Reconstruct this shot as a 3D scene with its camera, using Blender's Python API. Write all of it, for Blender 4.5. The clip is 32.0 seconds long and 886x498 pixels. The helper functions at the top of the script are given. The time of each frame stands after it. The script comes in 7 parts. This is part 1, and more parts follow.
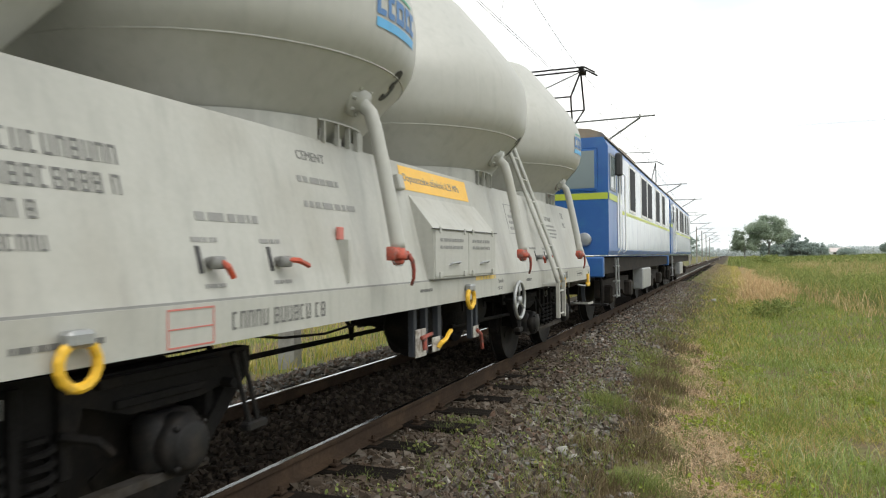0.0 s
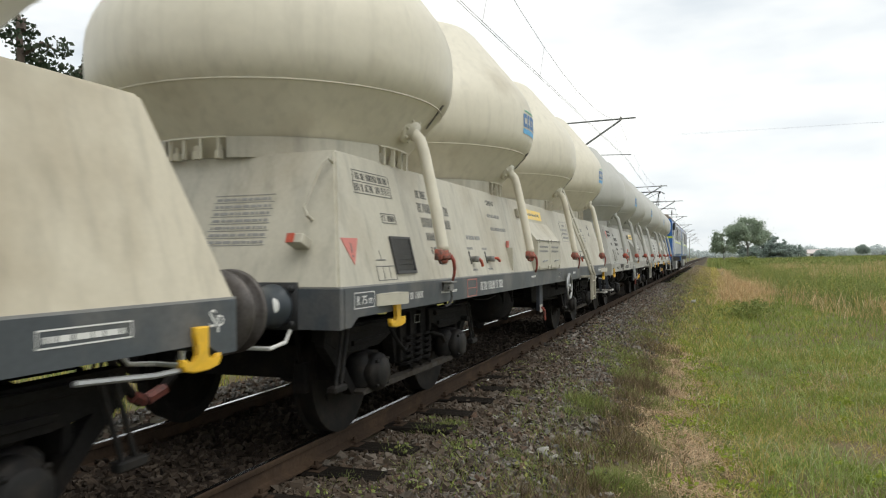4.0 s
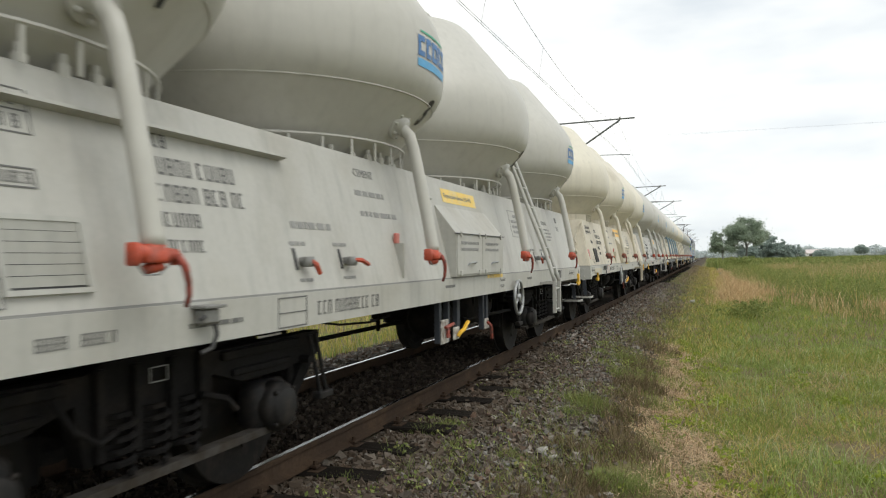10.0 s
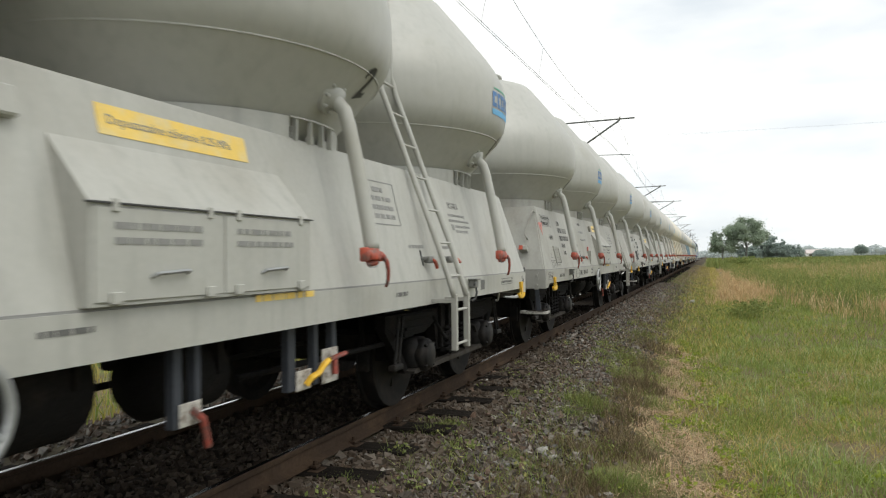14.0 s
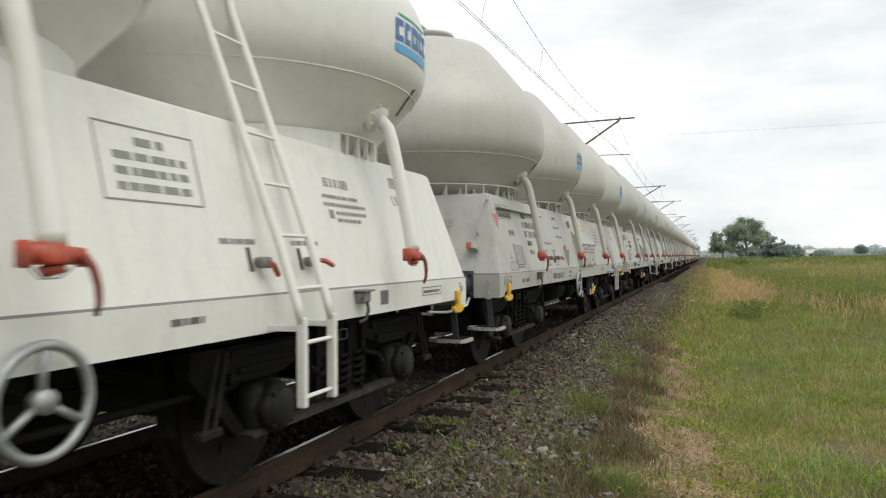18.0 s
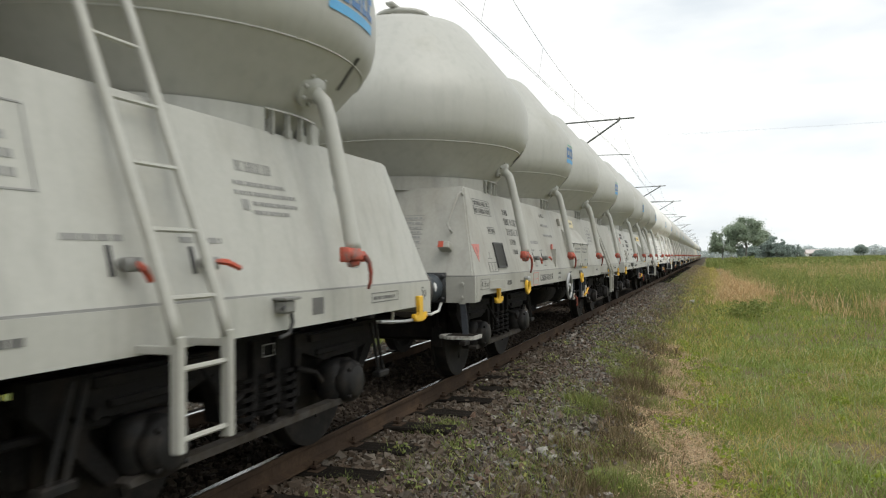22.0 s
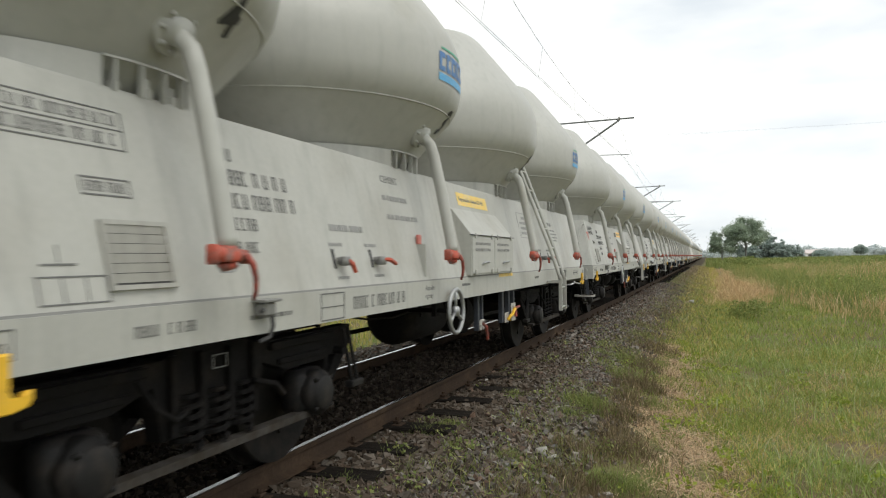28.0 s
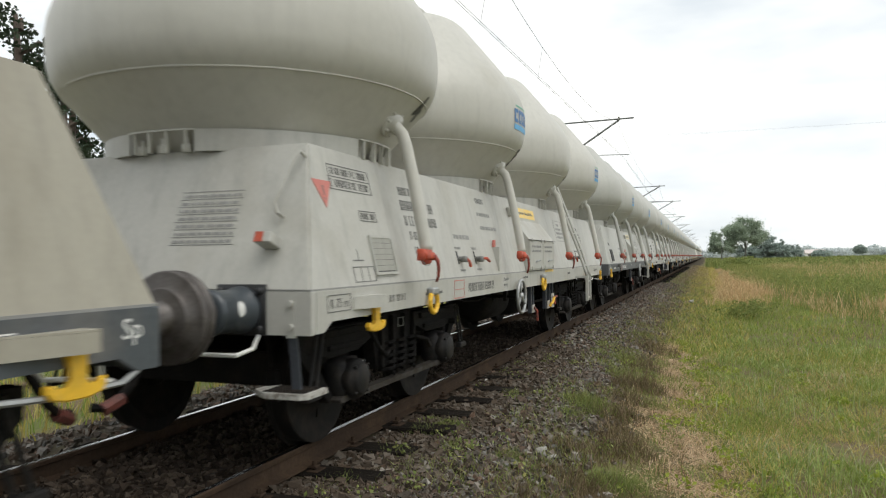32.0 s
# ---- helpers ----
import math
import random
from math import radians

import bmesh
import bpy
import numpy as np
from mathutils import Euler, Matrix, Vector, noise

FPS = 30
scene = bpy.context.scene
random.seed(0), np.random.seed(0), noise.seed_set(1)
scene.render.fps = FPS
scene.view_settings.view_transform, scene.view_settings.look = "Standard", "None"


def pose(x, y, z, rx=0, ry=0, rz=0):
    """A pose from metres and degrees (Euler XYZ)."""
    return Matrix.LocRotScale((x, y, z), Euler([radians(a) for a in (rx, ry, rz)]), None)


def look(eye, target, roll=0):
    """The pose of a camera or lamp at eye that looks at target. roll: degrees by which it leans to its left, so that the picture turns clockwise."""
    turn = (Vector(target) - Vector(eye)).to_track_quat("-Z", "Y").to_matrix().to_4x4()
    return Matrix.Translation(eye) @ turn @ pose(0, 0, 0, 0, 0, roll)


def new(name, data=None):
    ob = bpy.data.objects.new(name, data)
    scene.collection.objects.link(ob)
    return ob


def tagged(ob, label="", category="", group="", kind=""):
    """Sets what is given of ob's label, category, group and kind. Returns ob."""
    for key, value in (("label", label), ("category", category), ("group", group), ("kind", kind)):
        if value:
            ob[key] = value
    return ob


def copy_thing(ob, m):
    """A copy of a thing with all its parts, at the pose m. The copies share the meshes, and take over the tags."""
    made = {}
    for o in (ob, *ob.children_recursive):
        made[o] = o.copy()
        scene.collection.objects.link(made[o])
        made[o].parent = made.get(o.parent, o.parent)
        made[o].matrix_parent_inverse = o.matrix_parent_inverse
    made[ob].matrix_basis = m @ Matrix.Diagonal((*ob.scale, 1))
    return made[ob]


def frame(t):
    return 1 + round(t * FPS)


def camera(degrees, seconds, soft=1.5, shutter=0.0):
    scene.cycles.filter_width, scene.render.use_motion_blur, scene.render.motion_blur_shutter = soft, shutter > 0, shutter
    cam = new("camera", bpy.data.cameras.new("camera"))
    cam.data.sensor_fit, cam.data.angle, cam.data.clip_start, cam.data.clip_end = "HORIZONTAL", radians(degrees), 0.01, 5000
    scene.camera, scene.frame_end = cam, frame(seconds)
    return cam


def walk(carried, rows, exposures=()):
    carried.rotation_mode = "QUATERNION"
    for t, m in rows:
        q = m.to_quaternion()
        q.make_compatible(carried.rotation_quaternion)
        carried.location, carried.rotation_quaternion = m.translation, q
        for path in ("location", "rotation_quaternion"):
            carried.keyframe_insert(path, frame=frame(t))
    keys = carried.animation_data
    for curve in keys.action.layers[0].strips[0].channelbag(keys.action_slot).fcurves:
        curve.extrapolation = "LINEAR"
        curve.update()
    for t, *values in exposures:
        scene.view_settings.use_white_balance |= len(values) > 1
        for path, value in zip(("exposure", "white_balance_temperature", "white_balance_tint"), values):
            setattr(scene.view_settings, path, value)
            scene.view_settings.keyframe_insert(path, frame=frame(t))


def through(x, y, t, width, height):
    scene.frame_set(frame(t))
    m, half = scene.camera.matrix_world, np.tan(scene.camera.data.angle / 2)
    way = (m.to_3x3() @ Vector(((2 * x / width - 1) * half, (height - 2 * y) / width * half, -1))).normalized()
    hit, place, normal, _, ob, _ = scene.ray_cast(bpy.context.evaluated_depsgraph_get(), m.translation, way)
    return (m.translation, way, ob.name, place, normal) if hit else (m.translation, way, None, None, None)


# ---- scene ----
# x: across the track, towards the standing place; y: along the track, the way the train goes; z: up from the rail head
EYE = (3.559, 0.0, 1.354)


def aim(turn, tilt, lean):
    a, b = radians(turn), radians(tilt)
    way = Vector((-math.sin(a) * math.cos(b), math.cos(a) * math.cos(b), math.sin(b)))
    return look(EYE, Vector(EYE) + way, lean)


cam = camera(62.62, 32.0, soft=1.15, shutter=0.11)
walk(cam, [(t, aim(20.036 + a, 0.704 + b, -0.57 + c)) for t, a, b, c in (
    (0.0, 1.50, -0.07, -0.09), (0.2, 0.72, -0.10, -0.06), (0.5, 0.24, -0.10, -0.02), (1.0, 0.05, -0.04, 0),
    (1.5, 0.0, 0, 0), (2.0, 0.0, 0, 0), (2.5, 0.0, 0, 0), (3.0, 0.11, 0, 0), (3.5, 0.10, 0, 0), (5.5, 0.05, 0, 0), (8.0, 0.04, 0, 0),
    (10.0, 0.01, 0, 0), (19.0, 0.0, 0, 0), (25.0, -0.02, 0, 0), (29.0, -0.04, 0, 0), (32.0, -0.06, 0, 0))],
     exposures=((0.0, 0.2), (0.6, 0.12), (1.4, 0.0), (7.0, -0.04), (8.0, -0.04), (9.0, 0.02), (10.0, -0.03), (11.5, -0.03), (12.5, 0.0), (17.3, 0.0), (18.0, -0.12), (18.6, -0.14), (19.0, -0.17), (19.4, -0.28), (20.0, -0.13), (21.0, 0.0), (32.0, 0.0)))

# ---- light ----
scene.view_settings.exposure = 0.0
world = bpy.data.worlds.new("sky")
scene.world = world
world.use_nodes = True
SUN_UP, SUN_TURN = 61, 115


def wire(tree, a, out, b, inp):
    tree.links.new(a.outputs[out], b.inputs[inp])


def sky_nodes():
    t = world.node_tree
    t.nodes.clear()
    out, bg = t.nodes.new("ShaderNodeOutputWorld"), t.nodes.new("ShaderNodeBackground")
    sky = t.nodes.new("ShaderNodeTexSky")
    sky.sky_type, sky.sun_disc = "NISHITA", False
    sky.sun_elevation, sky.sun_rotation = radians(SUN_UP), radians(SUN_TURN)
    dim = t.nodes.new("ShaderNodeMix")
    dim.data_type, dim.blend_type = "RGBA", "MULTIPLY"
    dim.inputs[0].default_value = 1.0
    dim.inputs[7].default_value = (0.11, 0.11, 0.11, 1)
    co = t.nodes.new("ShaderNodeTexCoord")
    squash = t.nodes.new("ShaderNodeMapping")
    squash.inputs["Scale"].default_value = (1.6, 1.6, 5.0)
    squash.inputs["Location"].default_value = (0.3, 1.1, 0.2)
    clouds = t.nodes.new("ShaderNodeTexNoise")
    clouds.inputs["Scale"].default_value, clouds.inputs["Detail"].default_value = 1.3, 5
    clouds.inputs["Roughness"].default_value = 0.5
    ramp = t.nodes.new("ShaderNodeValToRGB")
    ramp.color_ramp.elements[0].position, ramp.color_ramp.elements[0].color = 0.36, (0.56, 0.62, 0.67, 1)
    ramp.color_ramp.elements[1].position, ramp.color_ramp.elements[1].color = 0.60, (0.98, 0.98, 0.94, 1)
    mix = t.nodes.new("ShaderNodeMix")
    mix.data_type = "RGBA"
    mix.inputs[0].default_value = 0.93
    wire(t, co, "Generated", squash, "Vector"), wire(t, squash, "Vector", clouds, "Vector")
    wire(t, clouds, "Fac", ramp, "Fac"), wire(t, sky, "Color", dim, 6)
    wire(t, dim, 2, mix, 6), wire(t, ramp, "Color", mix, 7), wire(t, mix, 2, bg, "Color"), wire(t, bg, 0, out, 0)
    bg.inputs["Strength"].default_value = 1.3


sky_nodes()
sun = new("sun", bpy.data.lights.new("sun", "SUN"))
sun.data.energy, sun.data.angle, sun.data.color = 1.5, radians(40), (1.0, 0.96, 0.88)
# the bright part of the overcast sky stands on the standing place's side, a little behind it
sun.matrix_world = look(Vector((math.sin(radians(SUN_TURN)), math.cos(radians(SUN_TURN)), math.tan(radians(SUN_UP)))) * 50, (0, 0, 0))

# ---- materials ----


def material(name, colour, rough=0.6, metal=0.0, vary=0.12, scale=3.0, grain=60.0, bump=0.0, second=None, mask=(0.45, 0.65), streak=0.0, by_piece=0.0, space="Object", spec=0.5, stretch=(1, 1, 1), bump_scale=None):
    """A worn surface: broad patches, fine grain, a second colour where a mask of noise says so, streaks that run down, and a shade for each piece."""
    m = bpy.data.materials.new(name)
    m.use_nodes = True
    t = m.node_tree
    t.nodes.clear()
    out, sh = t.nodes.new("ShaderNodeOutputMaterial"), t.nodes.new("ShaderNodeBsdfPrincipled")
    wire(t, sh, 0, out, 0)
    sh.inputs["Roughness"].default_value, sh.inputs["Metallic"].default_value = rough, metal
    sh.inputs["Specular IOR Level"].default_value = spec
    co = t.nodes.new("ShaderNodeTexCoord")
    mp = t.nodes.new("ShaderNodeMapping")
    mp.inputs["Scale"].default_value = stretch
    wire(t, co, space, mp, "Vector")

    def noise_at(s, detail=3):
        n = t.nodes.new("ShaderNodeTexNoise")
        n.inputs["Scale"].default_value, n.inputs["Detail"].default_value = s, detail
        wire(t, mp, "Vector", n, "Vector")
        return n

    broad, fine = noise_at(scale), noise_at(grain, 2)
    hsv = t.nodes.new("ShaderNodeHueSaturation")
    hsv.inputs["Color"].default_value = (*colour, 1)
    if second:
        sel = t.nodes.new("ShaderNodeMapRange")
        sel.inputs[1].default_value, sel.inputs[2].default_value = mask
        n2 = noise_at(scale * 1.7, 5)
        wire(t, n2, "Fac", sel, 0)
        mx = t.nodes.new("ShaderNodeMix")
        mx.data_type = "RGBA"
        mx.inputs[6].default_value, mx.inputs[7].default_value = (*colour, 1), (*second, 1)
        wire(t, sel, 0, mx, 0), wire(t, mx, 2, hsv, "Color")
    add = t.nodes.new("ShaderNodeMath")
    add.operation = "ADD"
    wire(t, broad, "Fac", add, 0), wire(t, fine, "Fac", add, 1)
    val = t.nodes.new("ShaderNodeMapRange")
    val.inputs[1].default_value, val.inputs[2].default_value = 0.6, 1.4
    val.inputs[3].default_value, val.inputs[4].default_value = 1 - vary, 1 + vary
    wire(t, add, 0, val, 0)
    last, sock = val, 0
    if by_piece:
        info = t.nodes.new("ShaderNodeObjectInfo")
        pr = t.nodes.new("ShaderNodeMapRange")
        pr.inputs[3].default_value, pr.inputs[4].default_value = 1 - by_piece, 1 + by_piece
        wire(t, info, "Random", pr, 0)
        ml = t.nodes.new("ShaderNodeMath")
        ml.operation = "MULTIPLY"
        wire(t, last, sock, ml, 0), wire(t, pr, 0, ml, 1)
        last, sock = ml, 0
    if streak:
        m2 = t.nodes.new("ShaderNodeMapping")
        m2.inputs["Scale"].default_value = (5, 5, 0.35)
        wire(t, co, space, m2, "Vector")
        n3 = t.nodes.new("ShaderNodeTexNoise")
        n3.inputs["Scale"].default_value, n3.inputs["Detail"].default_value = 2.2, 4
        wire(t, m2, "Vector", n3, "Vector")
        sr = t.nodes.new("ShaderNodeMapRange")
        sr.inputs[1].default_value, sr.inputs[2].default_value = 0.5, 0.75
        sr.inputs[3].default_value, sr.inputs[4].default_value = 1.0, 1 - streak
        wire(t, n3, "Fac", sr, 0)
        ml = t.nodes.new("ShaderNodeMath")
        ml.operation = "MULTIPLY"
        wire(t, last, sock, ml, 0), wire(t, sr, 0, ml, 1)
        last, sock = ml, 0
    wire(t, last, sock, hsv, "Value"), wire(t, hsv, 0, sh, "Base Color")
    if bump:
        b = t.nodes.new("ShaderNodeBump")
        b.inputs["Strength"].default_value = bump
        b.inputs["Distance"].default_value = 0.02
        src = noise_at(bump_scale, 4) if bump_scale else fine
        wire(t, src, "Fac", b, "Height"), wire(t, b, 0, sh, "Normal")
    return m


def pieces_material(name, colours, rough=0.9, space="Object", grain=40, vary=0.15):
    """For a joined heap of many small pieces: each takes its own colour out of a ramp."""
    m = bpy.data.materials.new(name)
    m.use_nodes = True
    t = m.node_tree
    sh = t.nodes["Principled BSDF"]
    sh.inputs["Roughness"].default_value = rough
    sh.inputs["Specular IOR Level"].default_value = 0.25
    geo = t.nodes.new("ShaderNodeNewGeometry")
    ramp = t.nodes.new("ShaderNodeValToRGB")
    ramp.color_ramp.interpolation = "LINEAR"
    el = ramp.color_ramp.elements
    while len(el) < len(colours):
        el.new(0.5)
    for i, c in enumerate(colours):
        el[i].position, el[i].color = i / max(1, len(colours) - 1), (*c, 1)
    wire(t, geo, "Random Per Island", ramp, "Fac")
    co = t.nodes.new("ShaderNodeTexCoord")
    n = t.nodes.new("ShaderNodeTexNoise")
    n.inputs["Scale"].default_value = grain
    wire(t, co, space, n, "Vector")
    r = t.nodes.new("ShaderNodeMapRange")
    r.inputs[1].default_value, r.inputs[2].default_value = 0.3, 0.7
    r.inputs[3].default_value, r.inputs[4].default_value = 1 - vary, 1 + vary
    hsv = t.nodes.new("ShaderNodeHueSaturation")
    wire(t, n, "Fac", r, 0), wire(t, r, 0, hsv, "Value"), wire(t, ramp, "Color", hsv, "Color"), wire(t, hsv, 0, sh, "Base Color")
    return m


# wagon paints: a newer white, an older grey-white, a cream; the silos take a slightly warmer one
PALE_PAINT = material("dusty_white_paint", (0.455, 0.45, 0.415), 0.5, vary=0.06, scale=0.9, grain=30, second=(0.37, 0.355, 0.31), mask=(0.5, 0.75), streak=0.15)
WHITE = material("white_paint", (0.75, 0.742, 0.695), 0.45, vary=0.05, scale=0.9, grain=30, second=(0.62, 0.60, 0.54), mask=(0.56, 0.8), streak=0.08)
OFF_WHITE = material("off_white_paint", (0.50, 0.495, 0.455), 0.48, vary=0.05, scale=0.9, grain=30, second=(0.42, 0.405, 0.36), mask=(0.54, 0.8), streak=0.12)
GREY = material("grey_white_paint", (0.435, 0.435, 0.40), 0.5, vary=0.06, scale=0.8, grain=30, second=(0.36, 0.35, 0.31), mask=(0.5, 0.75), streak=0.14)
DULL = material("dull_grey_paint", (0.37, 0.365, 0.33), 0.55, vary=0.07, scale=0.8, grain=30, second=(0.28, 0.265, 0.225), mask=(0.48, 0.75), streak=0.16)
TAN_GREY = material("dusty_tan_grey_paint", (0.34, 0.32, 0.265), 0.55, vary=0.07, scale=0.8, grain=30, second=(0.28, 0.255, 0.20), mask=(0.48, 0.75), streak=0.14)
CREAM_PALE = material("pale_cream_paint", (0.48, 0.455, 0.375), 0.5, vary=0.07, scale=0.8, grain=30, second=(0.36, 0.32, 0.24), mask=(0.5, 0.74), streak=0.22)
CREAM = material("cream_paint", (0.575, 0.525, 0.415), 0.5, vary=0.06, scale=0.8, grain=30, second=(0.40, 0.345, 0.25), mask=(0.52, 0.75), streak=0.2)
SILO_BRIGHT = material("bright_silo_paint", (0.77, 0.76, 0.72), 0.42, vary=0.04, scale=0.8, grain=14, second=(0.64, 0.62, 0.56), mask=(0.55, 0.8), streak=0.07)
SILO_WHITE = material("silo_white_paint", (0.58, 0.57, 0.52), 0.42, vary=0.04, scale=0.8, grain=14, second=(0.50, 0.48, 0.41), mask=(0.55, 0.8), streak=0.07)
SILO_PALE = material("silo_pale_paint", (0.50, 0.49, 0.445), 0.43, vary=0.05, scale=0.8, grain=14, second=(0.43, 0.415, 0.36), mask=(0.55, 0.8), streak=0.09)
SILO_GREY = material("silo_grey_paint", (0.43, 0.43, 0.395), 0.45, vary=0.05, scale=0.8, grain=14, second=(0.37, 0.36, 0.31), mask=(0.55, 0.8), streak=0.1)
SILO_CREAM = material("silo_cream_paint", (0.66, 0.62, 0.51), 0.45, vary=0.05, scale=0.8, grain=14, second=(0.46, 0.41, 0.31), mask=(0.55, 0.8), streak=0.12)
DARK_SILL = material("dark_grey_paint", (0.06, 0.07, 0.08), 0.5, vary=0.2, scale=2, grain=40, second=(0.11, 0.11, 0.11))
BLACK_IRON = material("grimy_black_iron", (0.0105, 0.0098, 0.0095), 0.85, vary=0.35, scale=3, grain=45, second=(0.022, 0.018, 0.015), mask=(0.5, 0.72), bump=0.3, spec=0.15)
BUFFER_IRON = material("greased_buffer_iron", (0.11, 0.10, 0.095), 0.45, metal=0.35, vary=0.3, scale=5, grain=60, second=(0.07, 0.06, 0.055))
BUFFER_BLUE = material("blue_grey_buffer_paint", (0.05, 0.06, 0.07), 0.34, vary=0.15, scale=5)
DUSTY_IRON = material("dusty_iron_bar", (0.024, 0.021, 0.019), 0.85, vary=0.3, scale=4, grain=45, second=(0.035, 0.028, 0.022), spec=0.15)
RED = material("red_valve_paint", (0.48, 0.075, 0.035), 0.5, vary=0.2, scale=12, second=(0.36, 0.08, 0.05))
YELLOW = material("yellow_paint", (0.76, 0.45, 0.03), 0.5, vary=0.15, scale=10, second=(0.52, 0.33, 0.08), mask=(0.55, 0.8))
FADED_PLACARD = material("faded_yellow_placard_paint", (0.80, 0.56, 0.13), 0.55, vary=0.08, scale=6, second=(0.70, 0.57, 0.28), mask=(0.45, 0.75))
PALE_PLACARD = material("bleached_placard_paint", (0.58, 0.50, 0.28), 0.55, vary=0.08, scale=6, second=(0.50, 0.47, 0.36), mask=(0.45, 0.7))
PLACARD = material("yellow_placard_paint", (0.82, 0.48, 0.08), 0.5, vary=0.06, scale=6, second=(0.75, 0.55, 0.2), mask=(0.6, 0.85))
BLACK_INK = material("black_number_paint", (0.03, 0.03, 0.03), 0.55, vary=0.15, scale=10)
INK = material("black_lettering_paint", (0.13, 0.13, 0.125), 0.6, vary=0.15, scale=10)
PALE_INK = material("faded_lettering_paint", (0.25, 0.25, 0.24), 0.6, vary=0.15, scale=10)
LIGHT_INK = material("white_lettering_paint", (0.7, 0.7, 0.68), 0.6, vary=0.08, scale=10)
BLUE_INK = material("blue_logo_paint", (0.07, 0.19, 0.42), 0.5, vary=0.1, scale=8)
SKY_INK = material("light_blue_logo_paint", (0.10, 0.38, 0.68), 0.5, vary=0.1, scale=8)
GREEN_INK = material("green_logo_paint", (0.05, 0.35, 0.22), 0.5, vary=0.1, scale=8)
SIGN_RED = material("red_sign_paint", (0.52, 0.17, 0.14), 0.5, vary=0.1, scale=8)
SIGN_WHITE = material("white_sign_enamel", (0.78, 0.78, 0.76), 0.4, vary=0.05, scale=8, second=(0.6, 0.58, 0.52), mask=(0.6, 0.8))
STEEL = material("galvanised_steel", (0.36, 0.37, 0.37), 0.45, metal=0.6, vary=0.15, scale=8)
GRILLE_DARK = material("dark_vent_metal", (0.05, 0.05, 0.05), 0.6, vary=0.2, scale=8)
PIPE_BLUE = material("blue_hose_paint", (0.20, 0.30, 0.37), 0.5, vary=0.1, scale=4)
RED_FADED = material("faded_red_valve_paint", (0.45, 0.085, 0.05), 0.6, vary=0.25, scale=12, second=(0.24, 0.12, 0.10))
RED_DARK = material("grimy_red_coupling", (0.16, 0.04, 0.03), 0.6, vary=0.25, scale=12, second=(0.07, 0.03, 0.025))
RED_LEVER = material("worn_red_lever_paint", (0.30, 0.06, 0.04), 0.55, vary=0.3, scale=14, second=(0.12, 0.06, 0.05))
RED_RUSTY = material("rusted_valve_paint", (0.30, 0.09, 0.06), 0.7, vary=0.3, scale=14, second=(0.12, 0.085, 0.07))
# ---- building helpers ----


def part(name, bm, mat, parent=None, label="", smooth=None):
    """One mesh object under a thing or a part. smooth: the angle under which edges are rounded."""
    me = bpy.data.meshes.new(name)
    if smooth:
        for f in bm.faces:
            f.smooth = True
        for e in bm.edges:
            if len(e.link_faces) == 2 and e.calc_face_angle(0) > radians(smooth):
                e.smooth = False
    bm.to_mesh(me)
    bm.free()
    me.materials.append(mat)
    ob = new(name, me)
    if parent:
        ob.parent = parent
    if label:
        ob["label"] = label
    return ob


def share(ob, m, parent=None):
    """Another piece on the same mesh."""
    c = ob.copy()
    scene.collection.objects.link(c)
    c.matrix_basis = m
    c.parent = parent or ob.parent
    return c


def thing(name, label, category, group="", at=None):
    e = new(name)
    e.empty_display_size = 0.3
    if at is not None:
        e.matrix_basis = at
    return tagged(e, label, category, group)


def box(bm, x0, x1, y0, y1, z0, z1, bevel=0.0, m=None):
    b2 = bmesh.new()
    bmesh.ops.create_cube(b2, size=1)
    bmesh.ops.transform(b2, matrix=Matrix.Translation(((x0 + x1) / 2, (y0 + y1) / 2, (z0 + z1) / 2)) @ Matrix.Diagonal((abs(x1 - x0), abs(y1 - y0), abs(z1 - z0), 1)), verts=b2.verts)
    if bevel:
        bmesh.ops.bevel(b2, geom=list(b2.edges), offset=bevel, segments=1, affect="EDGES")
    return join(bm, b2, m)


def join(bm, b2, m=None):
    if m is not None:
        bmesh.ops.transform(b2, matrix=m, verts=b2.verts)
    table = {v: bm.verts.new(v.co) for v in b2.verts}
    for f in b2.faces:
        try:
            bm.faces.new([table[v] for v in f.verts])
        except ValueError:
            pass
    b2.free()
    return bm


def tube(bm, points, r, sides=8, closed=False, caps=True):
    """A round bar along a line of points."""
    pts = [Vector(p) for p in points]
    n = len(pts)
    rings, last = [], None
    for i, p in enumerate(pts):
        a = pts[(i - 1) % n] if (i > 0 or closed) else p
        b = pts[(i + 1) % n] if (i < n - 1 or closed) else p
        d = (b - a).normalized()
        if last is None:
            side = d.orthogonal().normalized()
        else:
            side = (last - d * last.dot(d)).normalized()
        last = side
        other = d.cross(side)
        rr = r[i] if isinstance(r, (list, tuple)) else r
        rings.append([bm.verts.new(p + rr * (math.cos(2 * math.pi * k / sides) * side + math.sin(2 * math.pi * k / sides) * other)) for k in range(sides)])
    for i in range(n if closed else n - 1):
        A, B = rings[i], rings[(i + 1) % n]
        for k in range(sides):
            bm.faces.new((A[k], A[(k + 1) % sides], B[(k + 1) % sides], B[k]))
    if caps and not closed:
        bm.faces.new(list(reversed(rings[0]))), bm.faces.new(rings[-1])
    return bm


